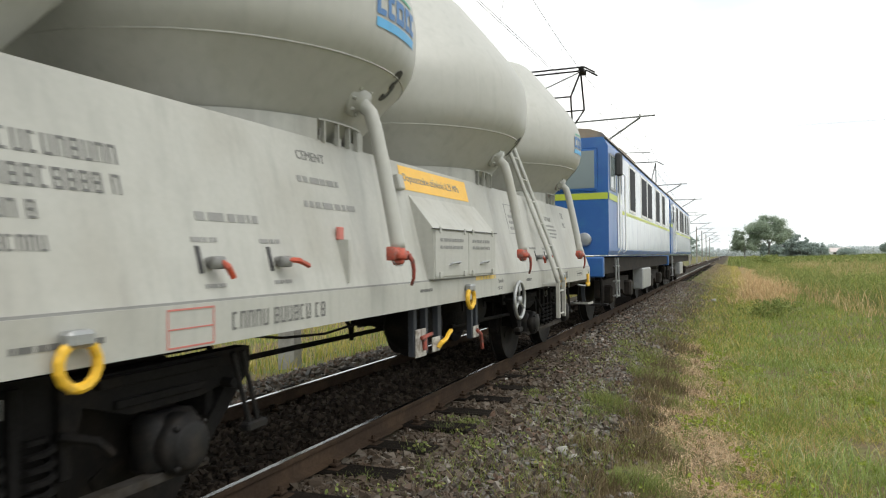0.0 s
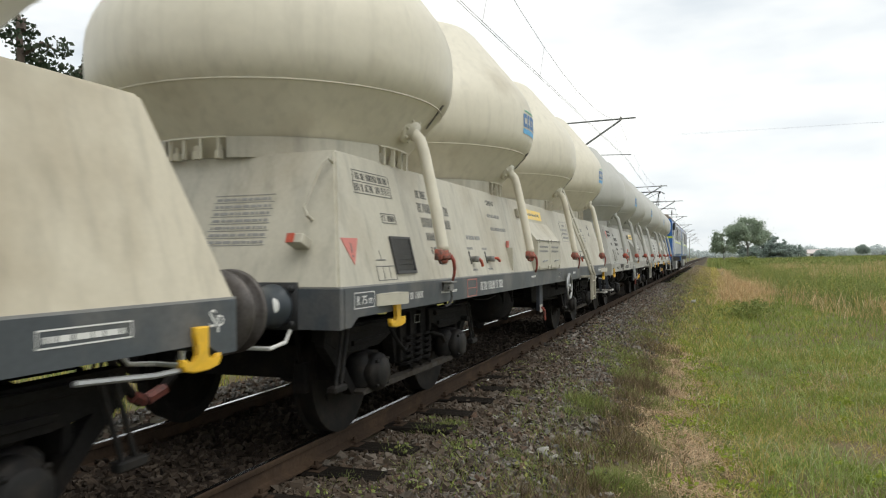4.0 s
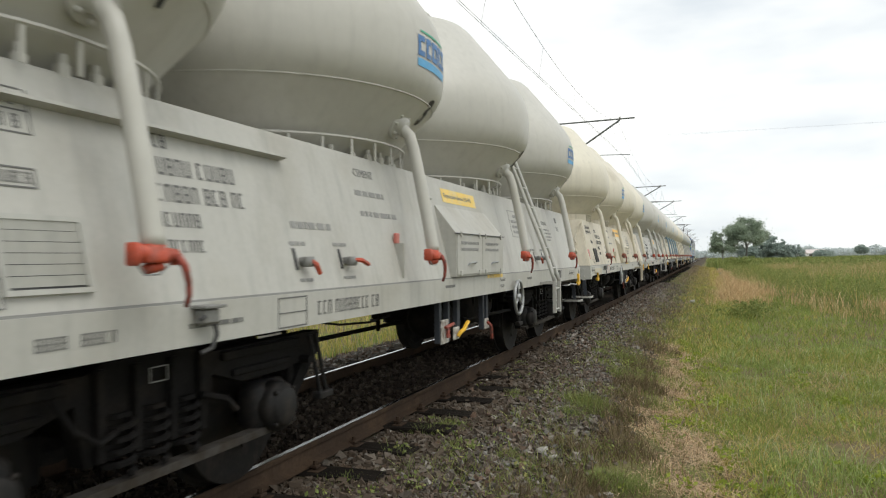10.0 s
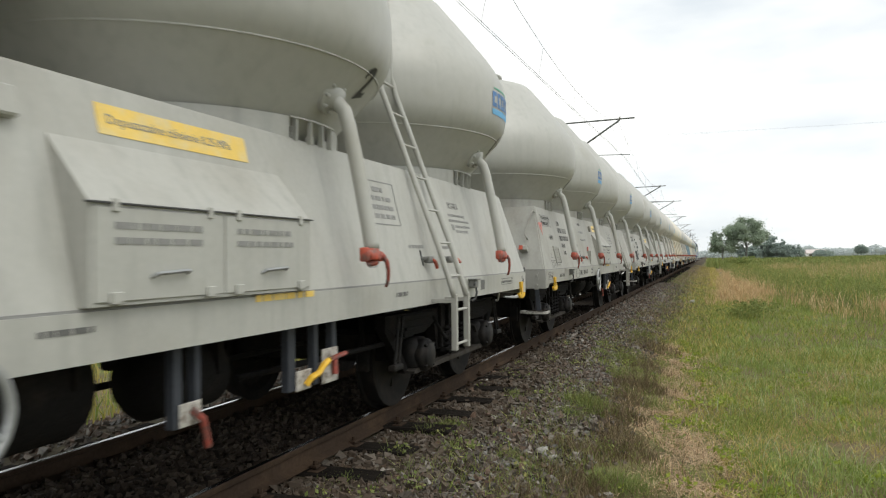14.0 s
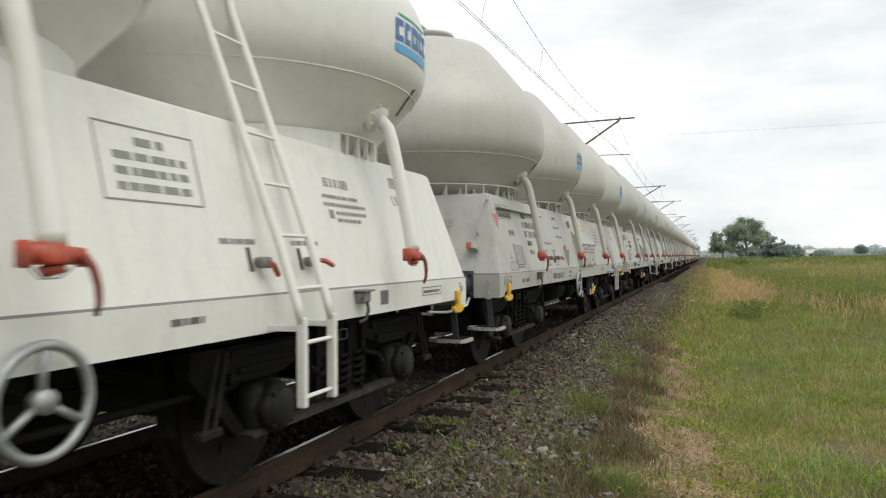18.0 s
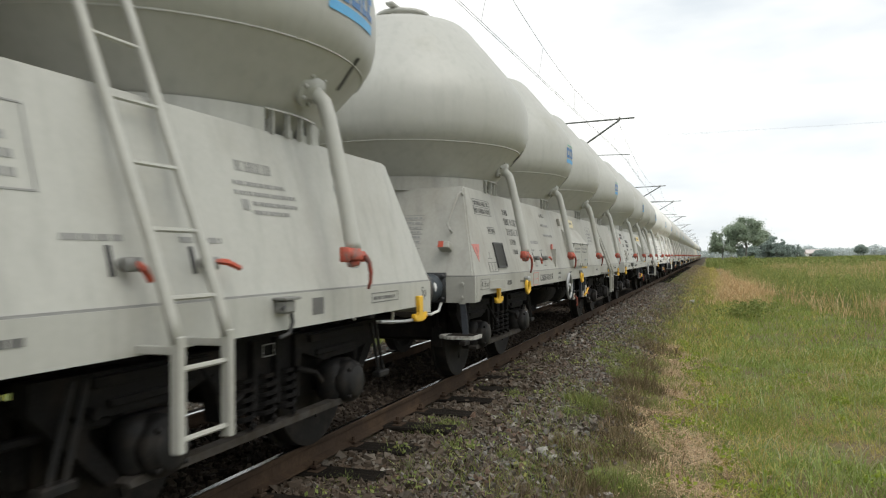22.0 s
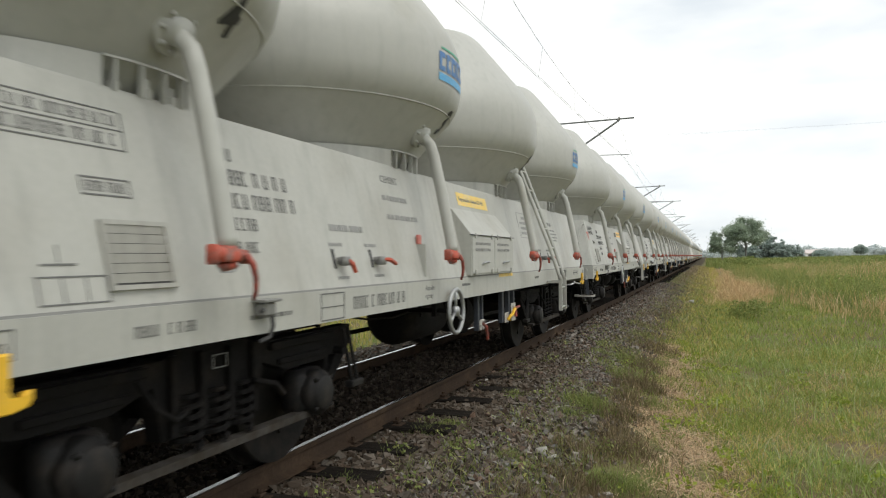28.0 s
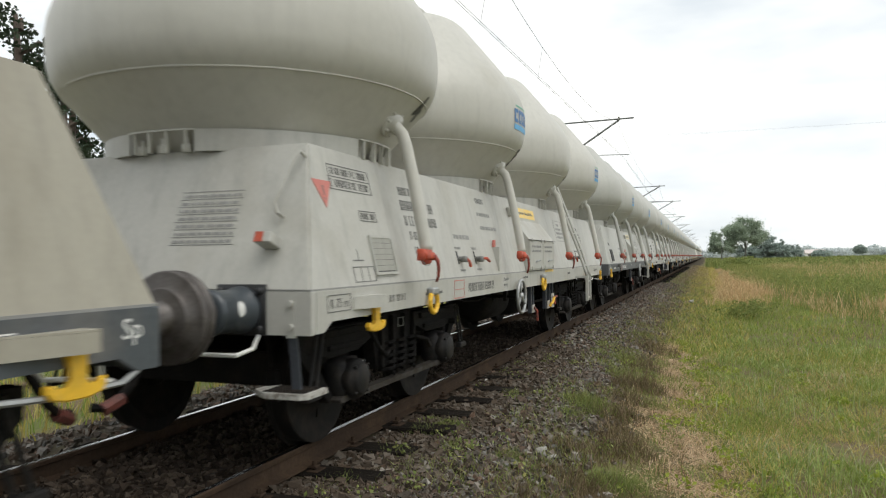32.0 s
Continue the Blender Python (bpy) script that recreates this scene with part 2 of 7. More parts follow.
def lathe(bm, profile, sides=32, m=None):
    """A turned shape about z: (radius, height) from below upwards."""
    b2 = bmesh.new()
    rings = []
    for r, z in profile:
        if r < 1e-4:
            rings.append([b2.verts.new((0, 0, z))])
        else:
            rings.append([b2.verts.new((r * math.cos(2 * math.pi * k / sides), r * math.sin(2 * math.pi * k / sides), z)) for k in range(sides)])
    for A, B in zip(rings, rings[1:]):
        for k in range(sides):
            q = [A[k % len(A)], A[(k + 1) % len(A)], B[(k + 1) % len(B)], B[k % len(B)]]
            q = list(dict.fromkeys(q))
            if len(q) > 2:
                b2.faces.new(q)
    for ring, flip in ((rings[0], True), (rings[-1], False)):
        if len(ring) > 2:
            b2.faces.new(list(reversed(ring)) if flip else ring)
    return join(bm, b2, m)


def prism(bm, outline, axis, a, b, m=None):
    """A flat outline drawn out along an axis from a to b. x: outline in (y, z); y: in (x, z); z: in (x, y)."""
    b2 = bmesh.new()

    def at(p, d):
        u, v = p
        return {"x": (d, u, v), "y": (u, d, v), "z": (u, v, d)}[axis]

    A = [b2.verts.new(at(p, a)) for p in outline]
    B = [b2.verts.new(at(p, b)) for p in outline]
    n = len(A)
    for i in range(n):
        b2.faces.new((A[i], A[(i + 1) % n], B[(i + 1) % n], B[i]))
    b2.faces.new(list(reversed(A))), b2.faces.new(B)
    bmesh.ops.recalc_face_normals(b2, faces=b2.faces)
    return join(bm, b2, m)


TO_X = Matrix.Rotation(radians(90), 4, "Y")     # turns the z axis to x
TO_Y = Matrix.Rotation(radians(-90), 4, "X")    # turns the z axis to y
# ---- the wagon ----
# local: y from the tail headstock forwards, z from the rail head; the near side is +x
TAIL, NOSE, PITCH, VALVE = 0.06, 12.50, 13.679, 1.465
SILL_TOP, SILL_LOW, TOP_Z = 1.174, 0.966, 2.118
LEAN_X, LEAN_Y = 0.227, 0.38
UP_S = Vector((-LEAN_X, 0, TOP_Z - SILL_TOP)).normalized()
UP_E = Vector((0, LEAN_Y, TOP_Z - SILL_TOP)).normalized()
SILOS = [VALVE + d for d in (0.0, 3.06, 6.15, 9.26)]
BOGIES, WHEELBASE, WHEEL_R = (2.03, 10.52), 1.90, 0.46


def side_x(z):
    return 1.345 - LEAN_X * (z - SILL_TOP) / (TOP_Z - SILL_TOP)


def on_side(y, z, out=0.0):
    """A pose on the leaning near wall: x reads along the wagon, y up the wall, z outwards."""
    n = Vector((0, 1, 0)).cross(UP_S)
    m = Matrix((Vector((0, 1, 0)), UP_S, n)).transposed().to_4x4()
    return Matrix.Translation(Vector((side_x(z), y, z)) + n * out) @ m


def on_sill(y, z, out=0.0):
    m = Matrix((Vector((0, 1, 0)), Vector((0, 0, 1)), Vector((1, 0, 0)))).transposed().to_4x4()
    return Matrix.Translation((1.36 + out, y, z)) @ m


def on_tail(x, z, out=0.0):
    n = Vector((1, 0, 0)).cross(UP_E)
    m = Matrix((Vector((1, 0, 0)), UP_E, n)).transposed().to_4x4()
    return Matrix.Translation(Vector((x, TAIL + LEAN_Y * (z - SILL_TOP) / (TOP_Z - SILL_TOP), z)) + n * out) @ m


def plates(rects, m, thick=0.004):
    """Thin flat bars (x0, x1, y0, y1) on a surface."""
    bm = bmesh.new()
    for x0, x1, y0, y1 in rects:
        box(bm, x0, x1, y0, y1, 0.0, thick, m=m)
    return bm


def ring_frame(x0, x1, y0, y1, w):
    return [(x0, x1, y0, y0 + w), (x0, x1, y1 - w, y1), (x0, x0 + w, y0 + w, y1 - w), (x1 - w, x1, y0 + w, y1 - w)]


def words(rng, x0, x1, y, size, fill=0.78):
    """A line of unreadable lettering: a row of short bars."""
    out, x = [], x0
    while x < x1:
        w = min(x1 - x, size * rng.uniform(0.5, 2.6))
        if w > size * 0.3:
            out.append((x, x + w, y, y + size * fill))
        x += w + size * rng.uniform(0.25, 0.6)
    return out


def glyphs(rng, x0, x1, y, size):
    """A run of characters that cannot be read: upright strokes with short cross strokes, each a plain bar."""
    out, x = [], x0
    w = size * 0.52
    while x + w <= x1 + 1e-6:
        s = size * 0.13
        kind = rng.randrange(4)
        out.append((x, x + s, y, y + size))
        if kind != 1:
            out.append((x + w - s, x + w, y, y + size))
        if kind != 3:
            out.append((x + s, x + w - s, y + size - s, y + size))
        if kind != 2:
            out.append((x + s, x + w - s, y, y + s))
        if kind == 0:
            out.append((x + s, x + w - s, y + size / 2 - s / 2, y + size / 2 + s / 2))
        x += w + size * (0.2 if rng.random() > 0.2 else 0.6)
    return out


def letters(text, size, m, thick=0.003, bold=0.0):
    """Readable words with the built-in font, as a mesh on a surface."""
    cu = bpy.data.curves.new("letters", "FONT")
    cu.body, cu.size, cu.extrude, cu.resolution_u, cu.offset = text, size, thick, 2, bold
    ob = bpy.data.objects.new("letters", cu)
    me = bpy.data.meshes.new_from_object(ob)
    bm = bmesh.new()
    bm.from_mesh(me)
    bmesh.ops.transform(bm, matrix=m, verts=bm.verts)
    bpy.data.objects.remove(ob), bpy.data.curves.remove(cu), bpy.data.meshes.remove(me)
    return bm


SILO_PROFILE = [(0.80, 2.06), (1.00, 2.12), (1.12, 2.25), (1.415, 2.575), (1.43, 2.592), (1.475, 2.645), (1.515, 2.715), (1.538, 2.81), (1.546, 2.94), (1.543, 3.05), (1.528, 3.15), (1.492, 3.255), (1.44, 3.35), (1.37, 3.45),
                (1.30, 3.54), (1.09, 3.80), (0.85, 4.09), (0.77, 4.16), (0.60, 4.22), (0.30, 4.265), (0.0, 4.28)]


def silo_r(z):
    for (r0, z0), (r1, z1) in zip(SILO_PROFILE, SILO_PROFILE[1:]):
        if z0 <= z <= z1:
            return r0 + (r1 - r0) * (z - z0) / (z1 - z0)
    return 0.5


def bent(rects, yc, turn, z, out=0.004, step=0.03, thick=0.004):
    """Flat bars wrapped on a silo: x runs round it (metres on the wall), y up it; turn: degrees from +x towards +y."""
    bm = bmesh.new()
    for x0, x1, y0, y1 in rects:
        n = max(1, int((x1 - x0) / step))
        k = max(1, int((y1 - y0) / 0.06))
        grid = []
        for j in range(k + 1):
            zz = z + y0 + (y1 - y0) * j / k
            r = silo_r(zz) + out
            row = []
            for i in range(n + 1):
                a = radians(turn) + (x0 + (x1 - x0) * i / n) / 1.53
                row.append(bm.verts.new((r * math.cos(a), yc + r * math.sin(a), zz)))
            grid.append(row)
        for j in range(k):
            for i in range(n):
                bm.faces.new((grid[j][i], grid[j][i + 1], grid[j + 1][i + 1], grid[j + 1][i]))
    return bm


def curved_plate(bm, r0, r1, z0, z1, a0, a1, yc, n=10):
    """A standing plate round a silo's foot."""
    rows = []
    for i in range(n + 1):
        a = radians(a0 + (a1 - a0) * i / n)
        c, s = math.cos(a), math.sin(a)
        rows.append([bm.verts.new((r * c, yc + r * s, z)) for r, z in ((r0, z0), (r1, z0), (r1, z1), (r0, z1))])
    for A, B in zip(rows, rows[1:]):
        for k in range(4):
            bm.faces.new((A[k], B[k], B[(k + 1) % 4], A[(k + 1) % 4]))
    bm.faces.new(rows[0]), bm.faces.new(list(reversed(rows[-1])))
    bmesh.ops.recalc_face_normals(bm, faces=bm.faces)
    return bm


def build_bogie(wagon, y):
    frame_bm = bmesh.new()
    half = WHEELBASE / 2
    # bolster and cross beams
    box(frame_bm, -0.95, 0.95, -0.16, 0.16, 0.50, 0.78, 0.02)
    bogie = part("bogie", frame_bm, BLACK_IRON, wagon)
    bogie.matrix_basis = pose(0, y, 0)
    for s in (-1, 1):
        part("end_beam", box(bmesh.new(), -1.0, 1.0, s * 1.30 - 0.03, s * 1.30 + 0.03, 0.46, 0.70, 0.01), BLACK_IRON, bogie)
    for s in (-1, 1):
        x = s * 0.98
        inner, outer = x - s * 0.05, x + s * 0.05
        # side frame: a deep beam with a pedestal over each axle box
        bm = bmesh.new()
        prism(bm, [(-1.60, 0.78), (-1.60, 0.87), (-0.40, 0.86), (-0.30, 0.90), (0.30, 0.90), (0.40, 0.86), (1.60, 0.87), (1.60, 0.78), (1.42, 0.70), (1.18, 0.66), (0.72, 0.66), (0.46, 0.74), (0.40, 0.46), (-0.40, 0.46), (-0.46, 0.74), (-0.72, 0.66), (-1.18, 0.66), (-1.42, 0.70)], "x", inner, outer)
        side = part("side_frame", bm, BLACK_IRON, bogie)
        bm = bmesh.new()
        for y0, y1 in ((-1.30, -0.52), (0.52, 1.30)):
            box(bm, outer, outer + s * 0.035, y0, y1, 0.80, 0.85, 0.006)
            box(bm, outer, outer + s * 0.025, y0 + 0.1, y1 - 0.1, 0.70, 0.74, 0.006)
        for yy in (-0.34, -0.12, 0.12, 0.34):
            box(bm, outer, outer + s * 0.04, yy - 0.025, yy + 0.025, 0.47, 0.88, 0.006)
        part("frame_rib", bm, BLACK_IRON, side)
        # tie bar under the axle boxes, rising to the ends of the frame
        bm = bmesh.new()
        prism(bm, [(-1.16, 0.355), (-1.12, 0.372), (1.12, 0.372), (1.16, 0.355), (1.14, 0.33), (-1.14, 0.33)], "x", outer - s * 0.005, outer + s * 0.075)
        part("tie_bar", bm, TIE_DUST, bogie, "dust-brown tie bar")
        for d in (-1, 1):
            bm = bmesh.new()
            prism(bm, [(d * 1.13, 0.335), (d * 1.13, 0.385), (d * 1.50, 0.80), (d * 1.60, 0.80), (d * 1.60, 0.74), (d * 1.18, 0.335)], "x", x - s * 0.03, x + s * 0.045)
            part("end_strut", bm, BLACK_IRON, bogie)
        for yy in (-half, half):
            bm = bmesh.new()
            box(bm, inner, outer + s * 0.07, yy - 0.17, yy + 0.17, 0.35, 0.63, 0.04)
            turned = Matrix.Translation((outer + s * 0.05, yy, 0.48)) @ (TO_X if s > 0 else Matrix.Rotation(radians(-90), 4, "Y"))
            lathe(bm, [(0.150, -0.04), (0.150, 0.05), (0.142, 0.075), (0.12, 0.085), (0.118, 0.10), (0.10, 0.112), (0.0, 0.118)], 20, turned)
            for i in range(4):
                lathe(bm, [(0.014, 0.08), (0.014, 0.10), (0, 0.101)], 6, turned @ Matrix.Rotation(radians(45 + 90 * i), 4, "Z") @ Matrix.Translation((0.132, 0, 0)))
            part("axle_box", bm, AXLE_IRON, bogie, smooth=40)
            d = 1 if yy > 0 else -1
            bm = bmesh.new()
            for u in (0.42, 0.50):
                tube(bm, [(outer + s * 0.06, yy + d * u, 0.86), (outer + s * 0.07, yy + d * (u + 0.13), 0.44)], 0.014, 6)
            box(bm, outer + s * 0.03, outer + s * 0.10, yy + d * 0.50, yy + d * 0.68, 0.42, 0.47, 0.01)
            part("brake_link", bm, AXLE_IRON, bogie)
        if s > 0:
            for yy in (-0.22, 0.0, 0.22):
                bm = bmesh.new()
                pts = [(outer + 0.005 + 0.07 * math.cos(a), yy + 0.07 * math.sin(a), 0.40 + 0.27 * a / (2 * math.pi * 5)) for a in [i * math.pi / 4 for i in range(41)]]
                tube(bm, pts, 0.016, 5)
                part("spring", bm, BLACK_IRON, bogie)
            bm = bmesh.new()
            for y0, y1, z0, z1 in ((-0.06, 0.06, 0.845, 0.850), (-0.06, 0.06, 0.775, 0.780), (-0.06, -0.055, 0.780, 0.845), (0.055, 0.06, 0.780, 0.845)):
                box(bm, outer + 0.042, outer + 0.047, y0, y1, z0, z1)
            part("plate_rim", bm, PLATE_RIM, bogie, "white painted rim of a plate")
            bm = bmesh.new()
            tube(bm, [(outer + 0.07, -0.30, 0.60), (outer + 0.10, -0.42, 0.58), (outer + 0.10, -0.55, 0.66), (outer + 0.05, -0.62, 0.80)], 0.016, 6)
            part("brake_pipe", bm, BLACK_IRON, bogie)
            part("brake_pipe", tube(bmesh.new(), [(outer + 0.05, 0.30, 0.66), (outer + 0.12, 0.42, 0.62), (outer + 0.12, 0.50, 0.55)], 0.02, 6), BLACK_IRON, bogie)
    for yy in (-half, half):
        for s in (-1, 1):
            bm = bmesh.new()
            for d in (-1, 1):
                y0 = yy + d * 0.50
                box(bm, s * 0.75 - 0.05, s * 0.75 + 0.05, y0 - 0.035, y0 + 0.035, 0.38, 0.60, 0.01)
                tube(bm, [(s * 0.75, y0, 0.58), (s * 0.78, yy + d * 0.62, 0.86)], 0.02, 5)
            box(bm, s * 0.75 - 0.02, s * 0.75 + 0.02, yy - 0.62, yy + 0.62, 0.85, 0.88)
            part("brake_shoe", bm, BLACK_IRON, bogie)
        bm = bmesh.new()
        tube(bm, [(-0.95, 0, 0), (0.95, 0, 0)], 0.07, 10)
        for s in (-1, 1):
            wheel = [(0.10, -0.09), (0.13, -0.075), (0.33, -0.035), (0.40, -0.065), (WHEEL_R, -0.065), (WHEEL_R, 0.06), (WHEEL_R + 0.03, 0.065), (WHEEL_R + 0.03, 0.085), (0.40, 0.085), (0.34, 0.03), (0.13, 0.06), (0.10, 0.09)]
            lathe(bm, wheel, 28, Matrix.Translation((s * 0.752, 0, 0)) @ (TO_X if s < 0 else Matrix.Rotation(radians(-90), 4, "Y")))
            for k in range(3):
                a = k * 2 * math.pi / 3
                box(bm, s * 0.80, s * 0.815, -0.03, 0.03, 0.20, 0.28, 0, Matrix.Rotation(a, 4, "X"))
        bmesh.ops.recalc_face_normals(bm, faces=bm.faces)
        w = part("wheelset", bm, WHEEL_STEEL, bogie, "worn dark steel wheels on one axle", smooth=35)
        w.matrix_basis = pose(0, yy, WHEEL_R)
    return bogie


TIE_DUST = material("dust_brown_tie_bar", (0.06, 0.055, 0.05), 0.9, vary=0.3, scale=5, grain=40, second=(0.045, 0.038, 0.03), spec=0.1)
PLATE_RIM = material("worn_white_rim_paint", (0.26, 0.26, 0.25), 0.6, vary=0.2, scale=12)
HANGER_PAINT = material("blue_grey_hanger_paint", (0.05, 0.055, 0.065), 0.6, vary=0.2, scale=6, spec=0.2)
PLATE_DIRTY = material("dirty_white_plate", (0.46, 0.44, 0.40), 0.6, vary=0.25, scale=14, second=(0.20, 0.17, 0.14), mask=(0.45, 0.65))
TAP_STEEL = material("grey_tap_casting", (0.22, 0.22, 0.21), 0.5, metal=0.3, vary=0.2, scale=8)
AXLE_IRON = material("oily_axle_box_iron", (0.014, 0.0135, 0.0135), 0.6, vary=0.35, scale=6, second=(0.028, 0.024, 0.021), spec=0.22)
BASE_IRON = material("black_base_plate_paint", (0.018, 0.019, 0.021), 0.45, vary=0.2, scale=8)
STEP_PAINT = material("worn_pale_step_paint", (0.42, 0.41, 0.38), 0.7, vary=0.25, scale=14, second=(0.16, 0.14, 0.12), mask=(0.48, 0.68))
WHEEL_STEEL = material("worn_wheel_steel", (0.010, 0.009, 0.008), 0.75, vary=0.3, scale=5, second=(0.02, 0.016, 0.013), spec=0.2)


def build_wagon(seed, fence=False, handwheel_y=4.95, ladder=True, fold=True, rail=False, low_sign=False, dark_grille=False, sign=0.53, rings=(), big_placard=False, dark_type=False, turned=False):
    rng = random.Random(seed)
    w = thing("cement_wagon", "", "wagon", "wagons of the train")
    # underframe
    bm = bmesh.new()
    for s in (-1, 1):
        prism(bm, [(TAIL + 0.05, SILL_TOP - 0.012), (NOSE - 0.05, SILL_TOP - 0.012), (NOSE - 0.05, 0.905), (NOSE - 0.14, 0.905), (NOSE - 0.24, SILL_LOW), (TAIL + 0.24, SILL_LOW), (TAIL + 0.14, 0.905), (TAIL + 0.05, 0.905)], "x", s * 1.30, s * 1.36)
    part("side_sill", bm, SILL_PAINT, w)
    bm = bmesh.new()
    box(bm, -1.357, 1.357, TAIL, TAIL + 0.05, 0.90, SILL_TOP - 0.012, 0.006)
    part("headstock", bm, SILL_PAINT, w)
    bm = bmesh.new()
    box(bm, -1.357, 1.357, NOSE - 0.05, NOSE, 0.90, SILL_TOP - 0.012, 0.006)
    part("headstock", bm, SILL_PAINT, w)
    bm = bmesh.new()
    box(bm, -0.28, 0.28, 0.15, NOSE - 0.1, 0.82, 1.155)
    for y in (1.1, 2.9, 4.4, 6.27, 8.1, 9.6, 11.4):
        box(bm, -1.29, 1.29, y - 0.06, y + 0.06, 0.97, 1.15)
    box(bm, -1.29, 1.29, TAIL + 0.06, NOSE - 0.06, 1.13, 1.158)
    part("centre_beam", bm, BLACK_IRON, w)
    # body: a box with leaning walls
    bm = bmesh.new()
    lo = [(-1.345, TAIL), (1.345, TAIL), (1.345, NOSE), (-1.345, NOSE)]
    hi = [(-1.345 + LEAN_X, TAIL + LEAN_Y), (1.345 - LEAN_X, TAIL + LEAN_Y), (1.345 - LEAN_X, NOSE - LEAN_Y), (-1.345 + LEAN_X, NOSE - LEAN_Y)]
    A = [bm.verts.new((x, y, SILL_TOP)) for x, y in lo]
    B = [bm.verts.new((x, y, TOP_Z)) for x, y in hi]
    for i in range(4):
        bm.faces.new((A[i], A[(i + 1) % 4], B[(i + 1) % 4], B[i]))
    bm.faces.new(B), bm.faces.new(list(reversed(A)))
    bmesh.ops.bevel(bm, geom=[e for e in bm.edges if max(v.co.z for v in e.verts) > 2], offset=0.018, segments=2, affect="EDGES")
    part("body", bm, BODY_PAINT, w, smooth=25)
    bm = bmesh.new()
    box(bm, -1.35, 1.35, TAIL + 0.003, NOSE - 0.003, SILL_TOP - 0.012, SILL_TOP, 0)
    part("sill_joint", bm, PALE_INK, w)
    # silos with their feet
    for k, yc in enumerate(SILOS):
        bm = bmesh.new()
        lathe(bm, SILO_PROFILE, 64, Matrix.Translation((0, yc, 0)))
        silo = part("silo", bm, SILO_PAINT, w, smooth=30)
        bm = bmesh.new()
        pts = [(1.44 * math.cos(a), yc + 1.44 * math.sin(a), 2.605) for a in [i * math.pi / 32 for i in range(64)]]
        tube(bm, pts, 0.008, 5, closed=True)
        part("weld_seam", bm, SILO_PAINT, silo)
        bm = bmesh.new()
        if fence:
            pts = [(1.19 * math.cos(a), yc + 1.19 * math.sin(a), 2.252) for a in [i * math.pi / 30 for i in range(60)]]
            tube(bm, pts, 0.012, 5, closed=True)
            for i in range(30):
                a = i * math.pi / 15
                box(bm, 1.180, 1.192, -0.010, 0.010, 2.10, 2.252, 0, Matrix.Translation((0, yc, 0)) @ Matrix.Rotation(a, 4, "Z"))
            tagged(part("foot_railing", bm, SILO_PAINT, silo), kind="stuff")
        else:
            bm.free()
            for a0 in (-45, 45, 135, 225):
                part("foot_plate", curved_plate(bmesh.new(), 1.13, 1.14, 2.10, 2.252, a0 - 31, a0 + 31, yc, 14), BODY_PAINT, silo)
            bm = bmesh.new()
            for a0 in (-104, -14, 76, 166):
                pts = [(1.15 * math.cos(radians(a)), yc + 1.15 * math.sin(radians(a)), 2.25) for a in range(a0, a0 + 29, 4)]
                tube(bm, pts, 0.008, 4)
                for i in range(4):
                    box(bm, 1.12, 1.152, -0.006, 0.006, 2.10, 2.25, 0, Matrix.Translation((0, yc, 0)) @ Matrix.Rotation(radians(a0 + 3 + 7.3 * i), 4, "Z"))
            tagged(part("foot_railing", bm, SILO_PAINT, silo), kind="stuff")
        bm = bmesh.new()
        for i in range(36):
            lathe(bm, [(0.034, 2.10), (0.034, 2.155), (0.02, 2.16), (0.02, 2.20), (0.0, 2.205)], 6, Matrix.Translation((0, yc, 0)) @ Matrix.Rotation(i * math.pi / 18, 4, "Z") @ Matrix.Translation((1.09, 0, 0)))
        tagged(part("foot_bolts", bm, STEEL, silo), kind="stuff")
        # loading hatch
        bm = bmesh.new()
        lathe(bm, [(0.30, 4.24), (0.30, 4.34), (0.34, 4.345), (0.34, 4.385), (0.2, 4.41), (0.0, 4.42)], 20, Matrix.Translation((0, yc, 0)))
        box(bm, -0.05, 0.05, yc - 0.42, yc + 0.42, 4.40, 4.44, 0.01)
        part("hatch", bm, SILO_PAINT, silo, smooth=40)
        # number on the lower cone
        bm = letters(str(k + 1 if not fold else 4 - k), 0.31, Matrix.Identity(4), bold=0.006)
        for v in bm.verts:
            px, py = v.co.x * 0.92 - v.co.y * 0.30, v.co.y * 0.95 + v.co.x * 0.28
            a, z = radians(10) + px / 1.33, 2.45 + py * 0.86
            r = silo_r(z) + 0.004 + max(0.0, v.co.z)
            v.co = (r * math.cos(a), yc + r * math.sin(a), z)
        part("silo_number", bm, BLACK_INK, silo)
        if k in (1, 3):
            # maker's sign: blue strokes, a light blue bar and a green roof line, as plain shapes
            blue, x = [], 0.0
            for wd in (0.105, 0.085, 0.13, 0.085, 0.095):
                blue += [(x, x + 0.04, 0.02, 0.175), (x + 0.04, x + wd, 0.13, 0.175), (x + 0.04, x + wd, 0.02, 0.06)]
                if wd > 0.12:
                    blue.append((x + wd - 0.035, x + wd, 0.06, 0.13))
                x += wd + 0.024
            turn = -9
            tagged(part("blue_sign", bent(blue, yc, turn, 2.87), BLUE_INK, silo), kind="stuff")
            part("light_blue_bar", bent([(0.0, x - 0.02, -0.06, 0.0)], yc, turn, 2.87), SKY_INK, silo)
            part("green_line", bent([(0.05, x - 0.06, 0.205, 0.222)], yc, turn, 2.87), GREEN_INK, silo)
        # discharge pipe with its valve
        bm = bmesh.new()
        zt = 2.42
